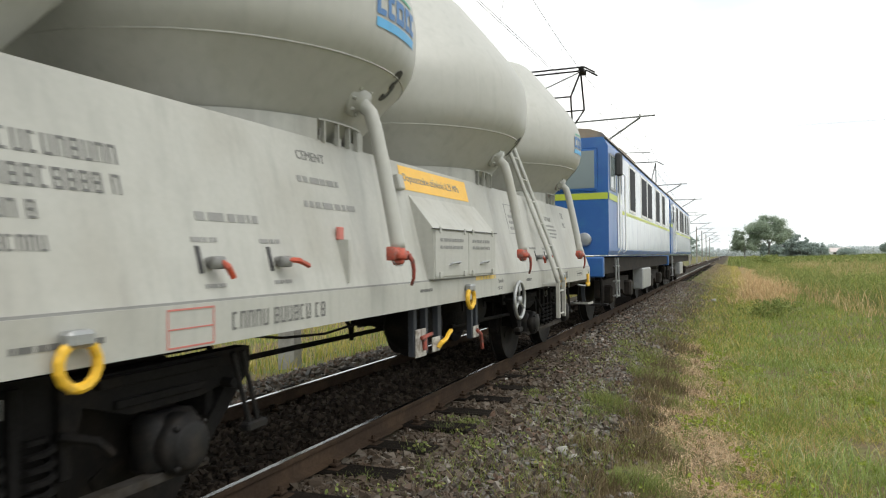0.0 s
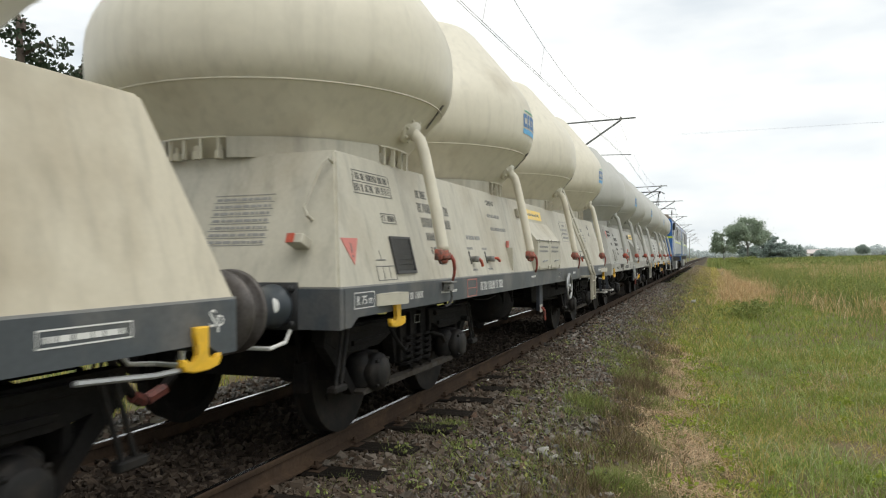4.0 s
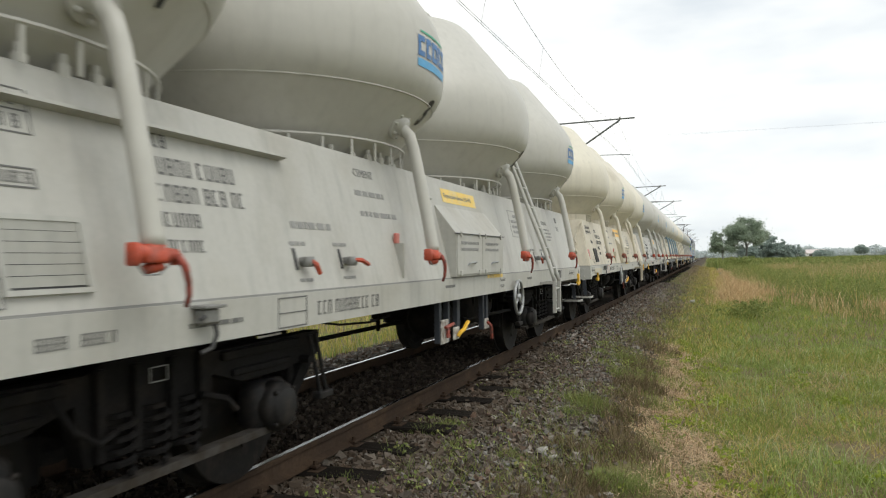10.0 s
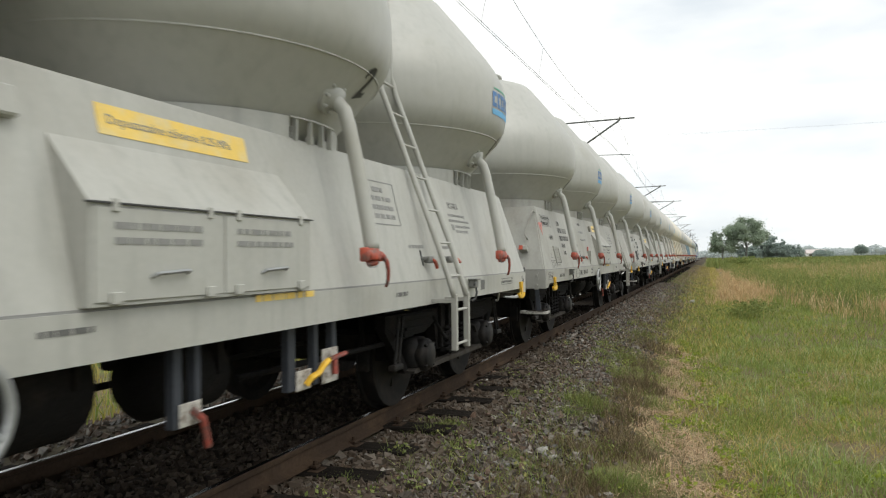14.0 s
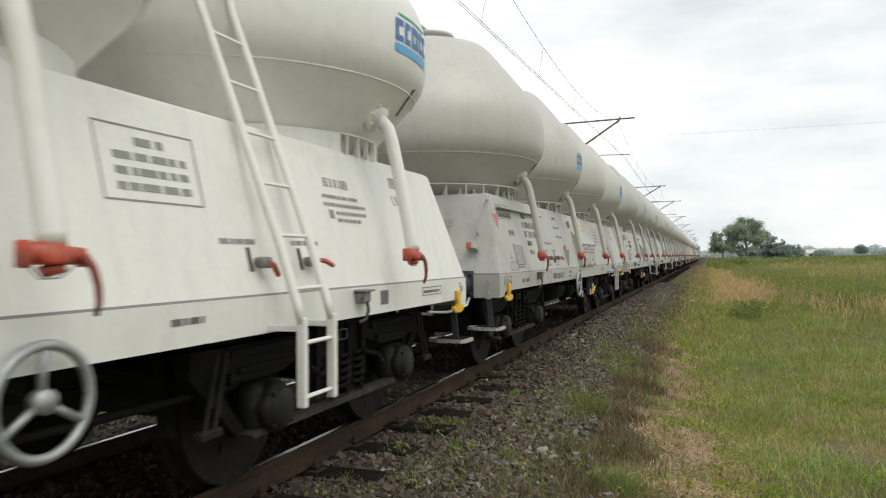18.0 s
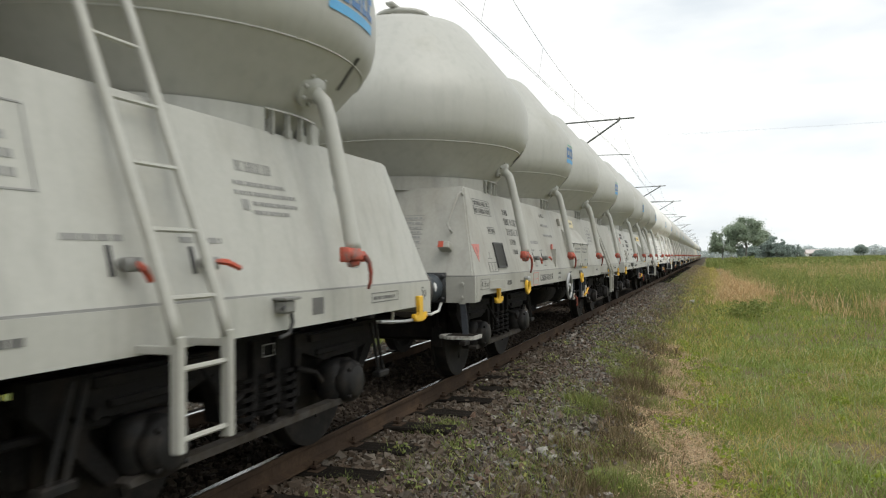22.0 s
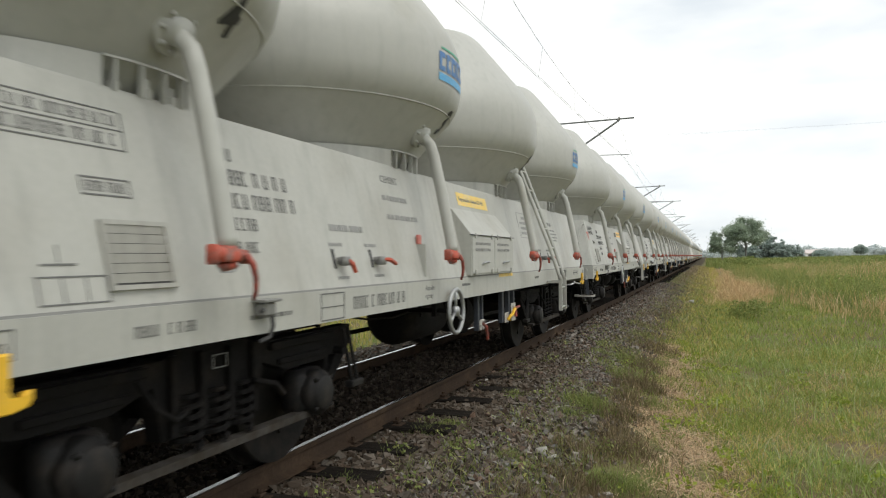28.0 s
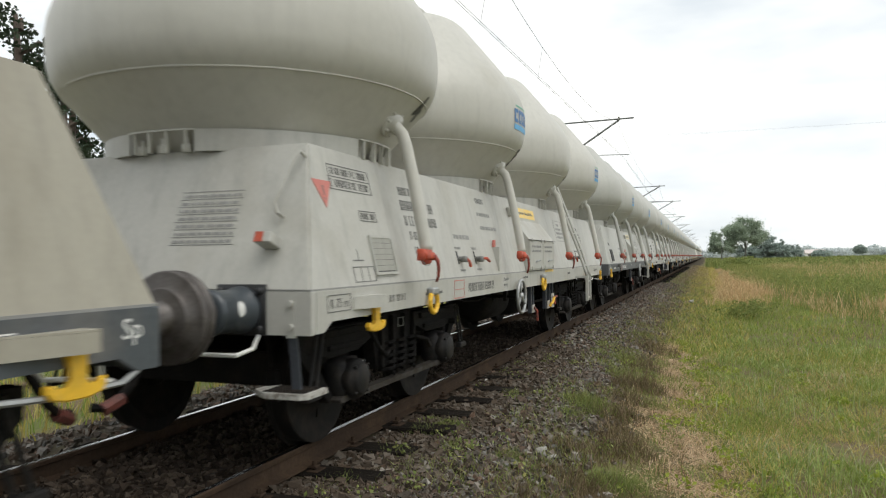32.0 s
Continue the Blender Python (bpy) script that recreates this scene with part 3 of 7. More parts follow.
        pts = [(1.20, yc, zt - 0.02), (1.30, yc, zt - 0.05), (1.345, yc + 0.005, zt - 0.10), (1.375, yc + 0.01, zt - 0.20), (1.42, yc + 0.02, 2.0), (1.48, yc + 0.02, 1.70), (1.525, yc + 0.02, 1.45), (1.53, yc + 0.02, 1.41)]
        tube(bm, pts, 0.048, 12)
        pipe = part("discharge_pipe", bm, PIPE_PAINT, w, smooth=50)
        bm = bmesh.new()
        fm = Matrix.Translation((1.25, yc, zt)) @ Matrix.Rotation(radians(115), 4, "Y")
        lathe(bm, [(0.125, -0.03), (0.125, 0.02), (0.118, 0.026), (0.075, 0.03), (0.07, 0.07)], 18, fm)
        for i in range(8):
            lathe(bm, [(0.014, 0.02), (0.014, 0.045), (0, 0.046)], 6, fm @ Matrix.Rotation(i * math.pi / 4, 4, "Z") @ Matrix.Translation((0.10, 0, 0)))
        part("flange", bm, PIPE_PAINT, pipe, smooth=40)
        bm = bmesh.new()
        tube(bm, [(1.527, yc - 0.075, 1.385), (1.529, yc + 0.14, 1.372)], [0.036, 0.03], 10)
        lathe(bm, [(0.058, 0.0), (0.062, 0.012), (0.062, 0.04), (0.05, 0.055), (0.05, 0.075)], 12, Matrix.Translation((1.527, yc + 0.02, 1.345)))
        box(bm, 1.495, 1.56, yc - 0.095, yc - 0.07, 1.335, 1.425, 0.008)
        box(bm, 1.505, 1.555, yc + 0.125, yc + 0.15, 1.335, 1.40, 0.008)
        tube(bm, [(1.528, yc + 0.02, 1.345), (1.53, yc + 0.03, 1.315)], [0.045, 0.038], 10)
        part("valve", bm, RED, pipe, "red-painted coupling valve", smooth=40)
        bm = bmesh.new()
        tube(bm, [(1.555, yc + 0.13, 1.375), (1.575, yc + 0.15, 1.33), (1.575, yc + 0.17, 1.27), (1.565, yc + 0.185, 1.21), (1.55, yc + 0.185, 1.165)], [0.017, 0.016, 0.014, 0.012, 0.010], 7)
        part("valve_lever", bm, RED_LEVER, pipe, smooth=50)
        bm = bmesh.new()
        tube(bm, [(1.53, yc - 0.07, 1.345), (1.545, yc - 0.04, 1.30), (1.55, yc + 0.03, 1.30), (1.545, yc + 0.09, 1.335)], 0.004, 4)
        part("valve_chain", bm, TAP_STEEL, pipe)
    # ball valves with red levers
    for y in (2.95, 3.5, 9.12, 9.62):
        bm = bmesh.new()
        tube(bm, [(side_x(1.34) - 0.02, y, 1.34), (side_x(1.34) + 0.07, y, 1.34)], 0.028, 8)
        box(bm, side_x(1.34) + 0.03, side_x(1.34) + 0.075, y - 0.04, y + 0.04, 1.31, 1.37, 0.008)
        tap = part("tap", bm, TAP_STEEL, w, smooth=40)
        part("tap_slot", plates([(-0.075, -0.045, -0.06, 0.07)], on_side(y, 1.35, 0.001), 0.004), GRILLE_DARK, tap)
        bm = bmesh.new()
        swing = 0.11 if y in (3.5, 9.62) else 0.045
        tube(bm, [(side_x(1.33) + 0.06, y + 0.01, 1.35), (side_x(1.33) + 0.085, y + swing * 0.7, 1.345 if swing > 0.1 else 1.32), (side_x(1.33) + 0.085, y + swing * 1.6, 1.315 if swing > 0.1 else 1.27)], [0.013, 0.017, 0.015], 6)
        part("tap_lever", bm, RED, tap)
    # signal flag post
    fy = 4.21 if len(rings) > 1 else 4.39
    bm = bmesh.new()
    box(bm, side_x(1.45) - 0.005, side_x(1.45) + 0.022, fy - 0.03, fy + 0.03, 1.47, 1.55, 0.005)
    post = part("flag_plate", bm, SIGN_RED, w)
    bm = bmesh.new()
    prism(bm, [(fy - 0.02, 1.47), (fy + 0.02, 1.47), (fy + 0.008, 1.20), (fy - 0.008, 1.20)], "x", side_x(1.45) - 0.02, side_x(1.2) + 0.015)
    part("flag_post", bm, BODY_PAINT, post)
    # instrument cabinet: a dormer with a sloped roof and two doors
    y0, y1 = 5.49, 7.09
    bm = bmesh.new()
    prism(bm, [(1.0, 1.18), (1.395, 1.18), (1.395, 1.58), (side_x(1.85), 1.85), (1.0, 1.85)], "y", y0, y1)
    cab = part("cabinet", bm, BODY_PAINT, w)
    bm = bmesh.new()
    box(bm, 1.385, 1.412, y0 - 0.01, y1 + 0.01, 1.576, 1.583)
    part("cabinet_eave", bm, GRILLE_DARK, cab)
    for a, b in ((y0 + 0.02, (y0 + y1) / 2 - 0.008), ((y0 + y1) / 2 + 0.008, y1 - 0.02)):
        bm = bmesh.new()
        box(bm, 1.394, 1.404, a, b, 1.195, 1.566, 0.004)
        door = part("cabinet_door", bm, BODY_PAINT, cab)
        bm = bmesh.new()
        c = (a + b) / 2 + 0.02
        tube(bm, [(1.404, c - 0.11, 1.285), (1.425, c - 0.10, 1.30), (1.425, c + 0.10, 1.31), (1.404, c + 0.11, 1.30)], 0.009, 5)
        part("door_handle", bm, STEEL, door)
        for c in (a + 0.10, b - 0.10):
            bm = bmesh.new()
            box(bm, 1.402, 1.418, c - 0.03, c + 0.03, 1.186, 1.235, 0.004)
            part("door_latch", bm, BODY_PAINT, door)
            bm = bmesh.new()
            box(bm, 1.402, 1.414, c - 0.018, c + 0.018, 1.545, 1.60, 0.004)
            part("door_hinge", bm, BODY_PAINT, door)
    m = Matrix.Translation((1.405, y0, 1.44)) @ Matrix((Vector((0, 1, 0)), Vector((0, 0, 1)), Vector((1, 0, 0)))).transposed().to_4x4()
    tagged(part("cabinet_lettering", plates(words(rng, 0.12, 0.66, 0.04, 0.035) + words(rng, 0.12, 0.66, -0.02, 0.035) + words(rng, 0.9, 1.4, 0.04, 0.035) + words(rng, 0.9, 1.4, -0.02, 0.035), m, 0.002), PALE_INK, cab), kind="stuff")
    # yellow placard
    py, pw, ph = (5.40, 1.55, 0.20) if big_placard else (5.76, 1.05, 0.14)
    bm = plates([(0, pw, 0, ph)], on_side(py, 1.89, 0.001), 0.002)
    placard = part("yellow_placard", bm, PLACARD, w, "yellow placard with the permitted pressure")
    tagged(part("placard_lettering", letters("Dopuszczalne ciśnienie 0,25 MPa", 0.068 * pw / 1.12, on_side(py + 0.05, 1.89 + ph * 0.36, 0.0045), 0.001), PALE_INK, placard), kind="stuff")
    bm = bmesh.new()
    box(bm, -0.05, 0.05, -0.06, 0.06, 0, 0.05, 0.008, on_side(5.30, 1.93))
    part("bracket", bm, BODY_PAINT, w)
    # markings on the near wall
    v0 = 0.14 if low_sign else sign
    warning = part("warning_triangle", triangle(v0), SIGN_RED, w, "red warning triangle")
    part("warning_stroke", plates([(-0.007, 0.007, v0 + 0.085, v0 + 0.155), (-0.007, 0.007, v0 + 0.055, v0 + 0.07)], on_side(0.345 if v0 < 0.3 else 0.49, SILL_TOP, 0.0045), 0.001), INK, warning)
    tagged(part("load_table", plates([(0.82, 1.42, 0.64, 0.646), (0.80, 1.44, 0.555, 0.561), (0.78, 1.44, 0.465, 0.471), (0.80, 0.806, 0.47, 0.56), (1.434, 1.44, 0.47, 0.645), (0.82, 0.826, 0.555, 0.64)]
                              + glyphs(rng, 0.86, 1.40, 0.575, 0.05) + glyphs(rng, 0.82, 1.42, 0.485, 0.055), on_side(-0.2, SILL_TOP + 0.2, 0.001), 0.002), INK, w), kind="stuff")
    tagged(part("data_plate", plates(ring_frame(0.95, 1.22, 0.46, 0.54, 0.007) + glyphs(rng, 0.98, 1.20, 0.478, 0.045), on_side(0, SILL_TOP, 0.001), 0.002), INK, w), kind="stuff")
    tagged(part("brake_grid", plates(ring_frame(0.67, 1.0, 0.02, 0.13, 0.006) + [(0.78, 0.785, 0.026, 0.124), (0.89, 0.895, 0.026, 0.124), (0.70, 0.86, 0.17, 0.178), (0.78, 0.785, 0.178, 0.25)], on_side(0, SILL_TOP, 0.001), 0.002), INK, w), kind="stuff")
    tagged(part("number_lettering", plates(glyphs(rng, 1.62, 1.86, 0.62, 0.07) + glyphs(rng, 1.60, 2.36, 0.49, 0.085) + glyphs(rng, 1.62, 2.38, 0.36, 0.085) + glyphs(rng, 1.66, 1.96, 0.24, 0.07) + glyphs(rng, 1.70, 1.95, 0.12, 0.06), on_side(0.16, SILL_TOP + 0.1, 0.001), 0.002), INK, w), kind="stuff")
    tagged(part("service_lettering", letters("CEMENT", 0.085, on_side(3.92, SILL_TOP + 0.78, 0.001), 0.001), INK, w), kind="stuff")
    tagged(part("service_lettering", plates(words(rng, 3.88, 4.36, 0.655, 0.05) + words(rng, 3.90, 4.52, 0.50, 0.05) + words(rng, 2.92, 3.40, 0.375, 0.055) + words(rng, 2.86, 3.04, 0.27, 0.03) + words(rng, 3.38, 3.56, 0.27, 0.03) + words(rng, 2.9, 3.05, 0.05, 0.025) + words(rng, 3.44, 3.6, 0.05, 0.025), on_side(0, SILL_TOP, 0.001), 0.002), PALE_INK, w), kind="stuff")
    tagged(part("notice_lettering", plates(ring_frame(8.15, 8.78, 0.45, 0.80, 0.008) + words(rng, 8.38, 8.56, 0.71, 0.05) + words(rng, 8.24, 8.70, 0.64, 0.045) + words(rng, 8.24, 8.70, 0.57, 0.045) + words(rng, 8.24, 8.70, 0.50, 0.045), on_side(0, SILL_TOP, 0.001), 0.002), PALE_INK, w), kind="stuff")
    tagged(part("owner_lettering", plates(glyphs(rng, 10.05, 10.4, 0.68, 0.06) + words(rng, 10.0, 10.5, 0.60, 0.03) + words(rng, 10.0, 10.6, 0.545, 0.03) + [(10.05, 10.11, 0.46, 0.52)] + words(rng, 10.15, 10.6, 0.49, 0.03) + words(rng, 10.15, 10.5, 0.44, 0.03)
                                   + words(rng, 8.84, 9.15, 0.27, 0.035) + words(rng, 9.5, 9.8, 0.27, 0.035), on_side(0, SILL_TOP, 0.001), 0.002), PALE_INK, w), kind="stuff")
    if seed % 3 != 1:
        tagged(part("approval_lettering", plates(glyphs(rng, 11.15, 11.36, 0.76, 0.09) + [], on_side(0, SILL_TOP, 0.001), 0.002), PALE_INK, w), kind="stuff")
        tagged(part("approval_lettering", letters("UIC", 0.12, on_side(11.13, SILL_TOP + 0.60, 0.001), 0.001), PALE_INK, w), kind="stuff")
    # markings on the sill
    tagged(part("sill_lettering", plates(ring_frame(0.24, 0.55, 0.075, 0.185, 0.006) + glyphs(rng, 1.1, 1.26, 0.09, 0.05) + glyphs(rng, 1.3, 1.5, 0.09, 0.05) + words(rng, 1.9, 2.3, 0.10, 0.03)
                                  + glyphs(rng, 3.05, 3.95, 0.075, 0.085) + words(rng, 8.4, 8.62, 0.12, 0.04) + words(rng, 5.3, 5.55, 0.14, 0.03)
                                  + ring_frame(11.35, 11.80, 0.10, 0.17, 0.006) + words(rng, 11.38, 11.76, 0.12, 0.03) + [(10.55, 10.68, 0.08, 0.18)], on_sill(0, 0.945, 0.0005), 0.002), SILL_INK, w), kind="stuff")
    tagged(part("revision_frame", plates(ring_frame(2.62, 2.92, 0.03, 0.20, 0.008) + [(2.63, 2.91, 0.11, 0.116)], on_sill(0, 0.945, 0.0005), 0.002), SIGN_RED if seed % 2 else SILL_INK, w), kind="stuff")
    tagged(part("sill_lettering", letters("R 75 m", 0.085, on_sill(0.275, 1.046, 0.001), 0.001), SILL_INK, w), kind="stuff")
    tagged(part("sill_lettering", letters("Sp", 0.12, on_sill(12.28, 1.04, 0.001), 0.001), SILL_INK, w), kind="stuff")
    tagged(part("yellow_stencil", plates(words(rng, 6.6, 7.2, 0.19, 0.045), on_sill(0, 0.945, 0.0005), 0.002), FADED_PLACARD, w), kind="stuff")
    # ventilation grille
    y0, y1, z0, z1 = 1.0, 1.38, 1.235, 1.53
    m = on_side(0, SILL_TOP)
    bm = plates(ring_frame(y0, y1, z0 - SILL_TOP, z1 - SILL_TOP, 0.02), m, 0.02)
    grille = part("vent_grille", bm, GRILLE_DARK if dark_grille else BODY_PAINT, w)
    part("vent_backing", plates([(y0 + 0.02, y1 - 0.02, z0 - SILL_TOP + 0.02, z1 - SILL_TOP - 0.02)], m, 0.003), GRILLE_DARK, grille)
    for i in range(6):
        zz = z0 - SILL_TOP + 0.03 + i * 0.042
        bm = bmesh.new()
        box(bm, y0 + 0.02, y1 - 0.02, -0.0192, 0.0192, -0.002, 0.002, 0, m @ Matrix.Translation((0, zz + 0.02, 0.010)) @ Matrix.Rotation(radians(14), 4, "X"))
        part("slat", bm, GRILLE_DARK if dark_grille else BODY_PAINT, grille)
    if rail:
        bm = bmesh.new()
        box(bm, 0.58, 2.95, 0.79, 0.805, 0.0, 0.06, 0, on_side(0, SILL_TOP))
        part("drip_rail", bm, BODY_PAINT, w)
    # tail wall: lamp bracket, grab handle, lettering
    bm = bmesh.new()
    box(bm, -0.06, 0.06, -0.035, 0.035, 0, 0.12, 0.006, on_tail(1.02, 1.45))
    lamp = part("lamp_bracket", bm, BODY_PAINT, w)
    part("red_reflector", plates([(-0.058, 0.0, -0.033, 0.033)], on_tail(1.02, 1.45, 0.121), 0.004), RED, lamp)
    if seed % 3 != 2:
        bm = bmesh.new()
        a, b = on_tail(1.05, 1.62), on_tail(1.12, 2.02)
        tube(bm, [a @ Vector((0, 0, 0)), a @ Vector((0, 0, 0.07)), a @ Vector((-0.03, 0.06, 0.08)), b @ Vector((-0.03, -0.05, 0.08)), b @ Vector((0, 0, 0.07)), b @ Vector((0, 0, 0))], 0.012, 6)
        part("grab_handle", bm, BODY_PAINT, w)
        rows = [(0.0, 0.5, 0.30 + 0.055 * i, 0.305 + 0.055 * i) for i in range(8)]
        for i in range(7):
            rows += words(rng, 0.02, 0.48, 0.315 + 0.055 * i, 0.026)
        tagged(part("tail_table", plates(rows, on_tail(0.22, SILL_TOP, 0.001), 0.002), PALE_INK, w), kind="stuff")
    else:
        tagged(part("tail_table", plates(ring_frame(-0.2, 0.55, 0.66, 0.73, 0.006) + words(rng, -0.16, 0.52, 0.68, 0.03), on_tail(0.1, SILL_TOP, 0.001), 0.002), PALE_INK, w), kind="stuff")
    bm = bmesh.new()
    box(bm, 1.05, 1.357, TAIL - 0.012, TAIL, 0.90, SILL_TOP - 0.014)
    part("headstock_plate", bm, SILL_PAINT, w)
    # buffers
    for y, d in ((TAIL, -1), (NOSE, 1)):
        for s in (-1, 1):
            m = Matrix.Translation((s * 0.875, y, 1.05)) @ (Matrix.Rotation(radians(90), 4, "X") if d < 0 else TO_Y)
            bm = bmesh.new()
            lathe(bm, [(0.145, 0.02), (0.145, 0.05), (0.128, 0.065), (0.128, 0.31), (0.135, 0.315), (0.135, 0.345), (0.115, 0.36), (0.09, 0.365)], 24, m)
            buf = part("buffer", bm, BUFFER_BLUE, w, smooth=40)
            bm = bmesh.new()
            box(bm, -0.175, 0.175, -0.155, 0.155, 0.0, 0.022, 0.004, m)
            for u in (-0.14, 0.14):
                for v in (-0.115, 0.115):
                    lathe(bm, [(0.024, 0.02), (0.024, 0.045), (0.012, 0.05), (0, 0.051)], 6, m @ Matrix.Translation((u, v, 0)))
            part("buffer_base", bm, BASE_IRON, buf, "black bolted base plate", smooth=40)
            bm = bmesh.new()
            lathe(bm, [(0.088, 0.33), (0.088, 0.535), (0.10, 0.545), (0.155, 0.55), (0.163, 0.556), (0.165, 0.575), (0.24, 0.585), (0.252, 0.592), (0.252, 0.612), (0.12, 0.6185), (0.0, 0.619)], 36, m)
            part("buffer_head", bm, BUFFER_IRON, buf, "greased round buffer plate", smooth=28)
            if s > 0:
                bm = bmesh.new()
                rows = []
                for i in range(7):
                    u = -1 + i / 3
                    hw = 0.032 * math.sqrt(max(0.0, 1 - u * u)) + 0.002
                    a = radians(-8) + (0.05 * u) / 0.13
                    rows.append([bm.verts.new(m @ Vector((0.1305 * math.cos(a), d * 0.1305 * math.sin(a), 0.19 + e * hw))) for e in (-1, 1)])
                for A, B in zip(rows, rows[1:]):
                    bm.faces.new((A[0], A[1], B[1], B[0]))
                bmesh.ops.solidify(bm, geom=list(bm.faces), thickness=0.002)
                part("buffer_spot", bm, LIGHT_INK, buf, "white painted spot")
        bm = bmesh.new()
        tube(bm, [(1.0, y + d * 0.02, 0.90), (0.98, y + d * 0.05, 0.82), (0.94, y + d * 0.16, 0.79), (0.70, y + d * 0.17, 0.79), (0.62, y + d * 0.06, 0.80), (0.60, y, 0.88)], 0.014, 6)
        part("shunter_rail", bm, SIGN_WHITE, w)
        # step under the corner, bolted to the headstock
        bm = bmesh.new()
        e = y + d * 0.014
        box(bm, 1.19, 1.25, min(y, e), max(y, e), 0.885, SILL_TOP - 0.02)
        for zz in (0.95, 1.09):
            lathe(bm, [(0.02, 0), (0.02, 0.018), (0.0, 0.019)], 8, Matrix.Translation((1.22, e, zz)) @ (Matrix.Rotation(radians(90), 4, "X") if d < 0 else TO_Y))
        strap = part("step_strap", bm, SILL_PAINT, w)
        bm = bmesh.new()
        for a, b in (((1.22, 0.90), (1.235, 0.76)), ((1.235, 0.76), (1.25, 0.575))):
            prism(bm, [(a[0] - 0.03, a[1]), (a[0] + 0.03, a[1]), (b[0] + 0.03, b[1]), (b[0] - 0.03, b[1])], "y", y - d * 0.005 - 0.008, y - d * 0.005 + 0.008)
        part("step_hanger", bm, HANGER_PAINT, strap)
        ya, yb = y - 0.12, y + 0.14
        bm = bmesh.new()
        prism(bm, [(0.98, y - 0.03), (1.10, ya), (1.34, ya), (1.38, ya + 0.04), (1.38, yb), (1.06, yb), (0.98, yb - 0.08)], "z", 0.54, 0.575)
        part("step", bm, STEP_PAINT, strap)
        bm = bmesh.new()
        for i in range(6):
            box(bm, 1.08, 1.36, ya + 0.02 + i * 0.038, ya + 0.03 + i * 0.038, 0.575, 0.583)
        tagged(part("step_ribs", bm, DUSTY_IRON, strap), kind="stuff")
        for o in (strap,):
            o["end"] = 0 if d < 0 else 1
        # drawgear and brake hose
        bm = bmesh.new()
        box(bm, -0.10, 0.10, y, y + d * 0.10, 0.95, 1.15, 0.01)
        tube(bm, [(0, y, 1.04), (0, y + d * 0.30, 1.04), (0, y + d * 0.42, 0.98), (0, y + d * 0.56, 1.0)], 0.045, 8)
        part("draw_hook", bm, BLACK_IRON, w)
        bm = bmesh.new()
        tube(bm, [(0.32, y, 0.92), (0.33, y + d * 0.18, 0.86), (0.33, y + d * 0.34, 0.62), (0.30, y + d * 0.48, 0.50), (0.24, y + d * 0.56, 0.52)], 0.028, 7)
        hose = part("brake_hose", bm, BLACK_IRON, w)
        bm = bmesh.new()
        tube(bm, [(0.32, y + d * 0.40, 0.55), (0.29, y + d * 0.52, 0.50)], 0.04, 7)
        part("hose_coupling", bm, RED_DARK, hose)
    y = NOSE - 0.47
    bm = bmesh.new()
    tube(bm, [(1.34, y - 0.5, 0.90), (1.36, y - 0.1, 0.87), (1.36, y + 0.25, 0.87), (1.33, y + 0.42, 0.93)], 0.013, 6)
    part("release_rod", bm, STEEL, w)
    if rings:
        # yellow rings with grey covers
        for y in rings:
            bm = bmesh.new()
            tube(bm, [(1.40, y + 0.085 * math.sin(a), 0.985 - 0.085 * math.cos(a)) for a in [i * 2 * math.pi / 14 + 0.0 for i in range(14)]], 0.021, 7, closed=True)
            ring = part("lashing_ring", bm, YELLOW, w, "yellow lashing ring")
            bm = bmesh.new()
            box(bm, 1.36, 1.43, y - 0.06, y + 0.06, 1.045, 1.11, 0.015)
            part("ring_cover", bm, STEEL, ring)
    if len(rings) < 2:
        for y in (10.2,) if seed == 29 else (1.98, 10.2):
            bm = bmesh.new()
            box(bm, 1.36, 1.45, y - 0.075, y + 0.075, 1.135, 1.150, 0.003)
            box(bm, 1.36, 1.43, y - 0.055, y + 0.055, 1.06, 1.137, 0.012)
            cover = part("release_box", bm, TAP_STEEL, w)
            bm = bmesh.new()
            tube(bm, [(1.40, y + 0.045, 1.08), (1.41, y + 0.05, 1.01), (1.40, y + 0.03, 0.95), (1.37, y - 0.01, 0.93)], 0.012, 6)
            tube(bm, [(1.42, y - 0.05, 1.10), (1.43, y - 0.09, 1.09)], 0.010, 5)
            part("release_pull", bm, GRILLE_DARK, cover)
    # hand wheel
    bm = bmesh.new()
    y, z, R = handwheel_y, 0.875, 0.195
    tube(bm, [(1.42, y + R * math.cos(a), z + R * math.sin(a)) for a in [i * 2 * math.pi / 28 for i in range(28)]], 0.02, 8, closed=True)
    for k in range(3):
        a = radians(90 + 120 * k)
        tube(bm, [(1.41, y, z), (1.42, y + R * math.cos(a), z + R * math.sin(a))], 0.016, 6)
    lathe(bm, [(0.045, -0.02), (0.045, 0.03), (0, 0.035)], 12, Matrix.Translation((1.41, y, z)) @ TO_X)
    wheel = part("hand_wheel", bm, WHEEL_PAINT, w, "hand brake wheel with three spokes", smooth=50)
    bm = bmesh.new()
    tube(bm, [(0.9, y, z), (1.40, y, z)], 0.022, 6)
    box(bm, 1.20, 1.24, y - 0.05, y + 0.05, z - 0.05, 0.96)
    part("wheel_shaft", bm, BLACK_IRON, wheel)
    tagged(part("handbrake_lettering", letters("Hamulec", 0.062, on_sill(y - 0.60, 1.085, 0.001), 0.001), PALE_INK, w), kind="stuff")
    tagged(part("handbrake_lettering", letters("ręczny", 0.062, on_sill(y - 0.60, 1.02, 0.001), 0.001), PALE_INK, w), kind="stuff")
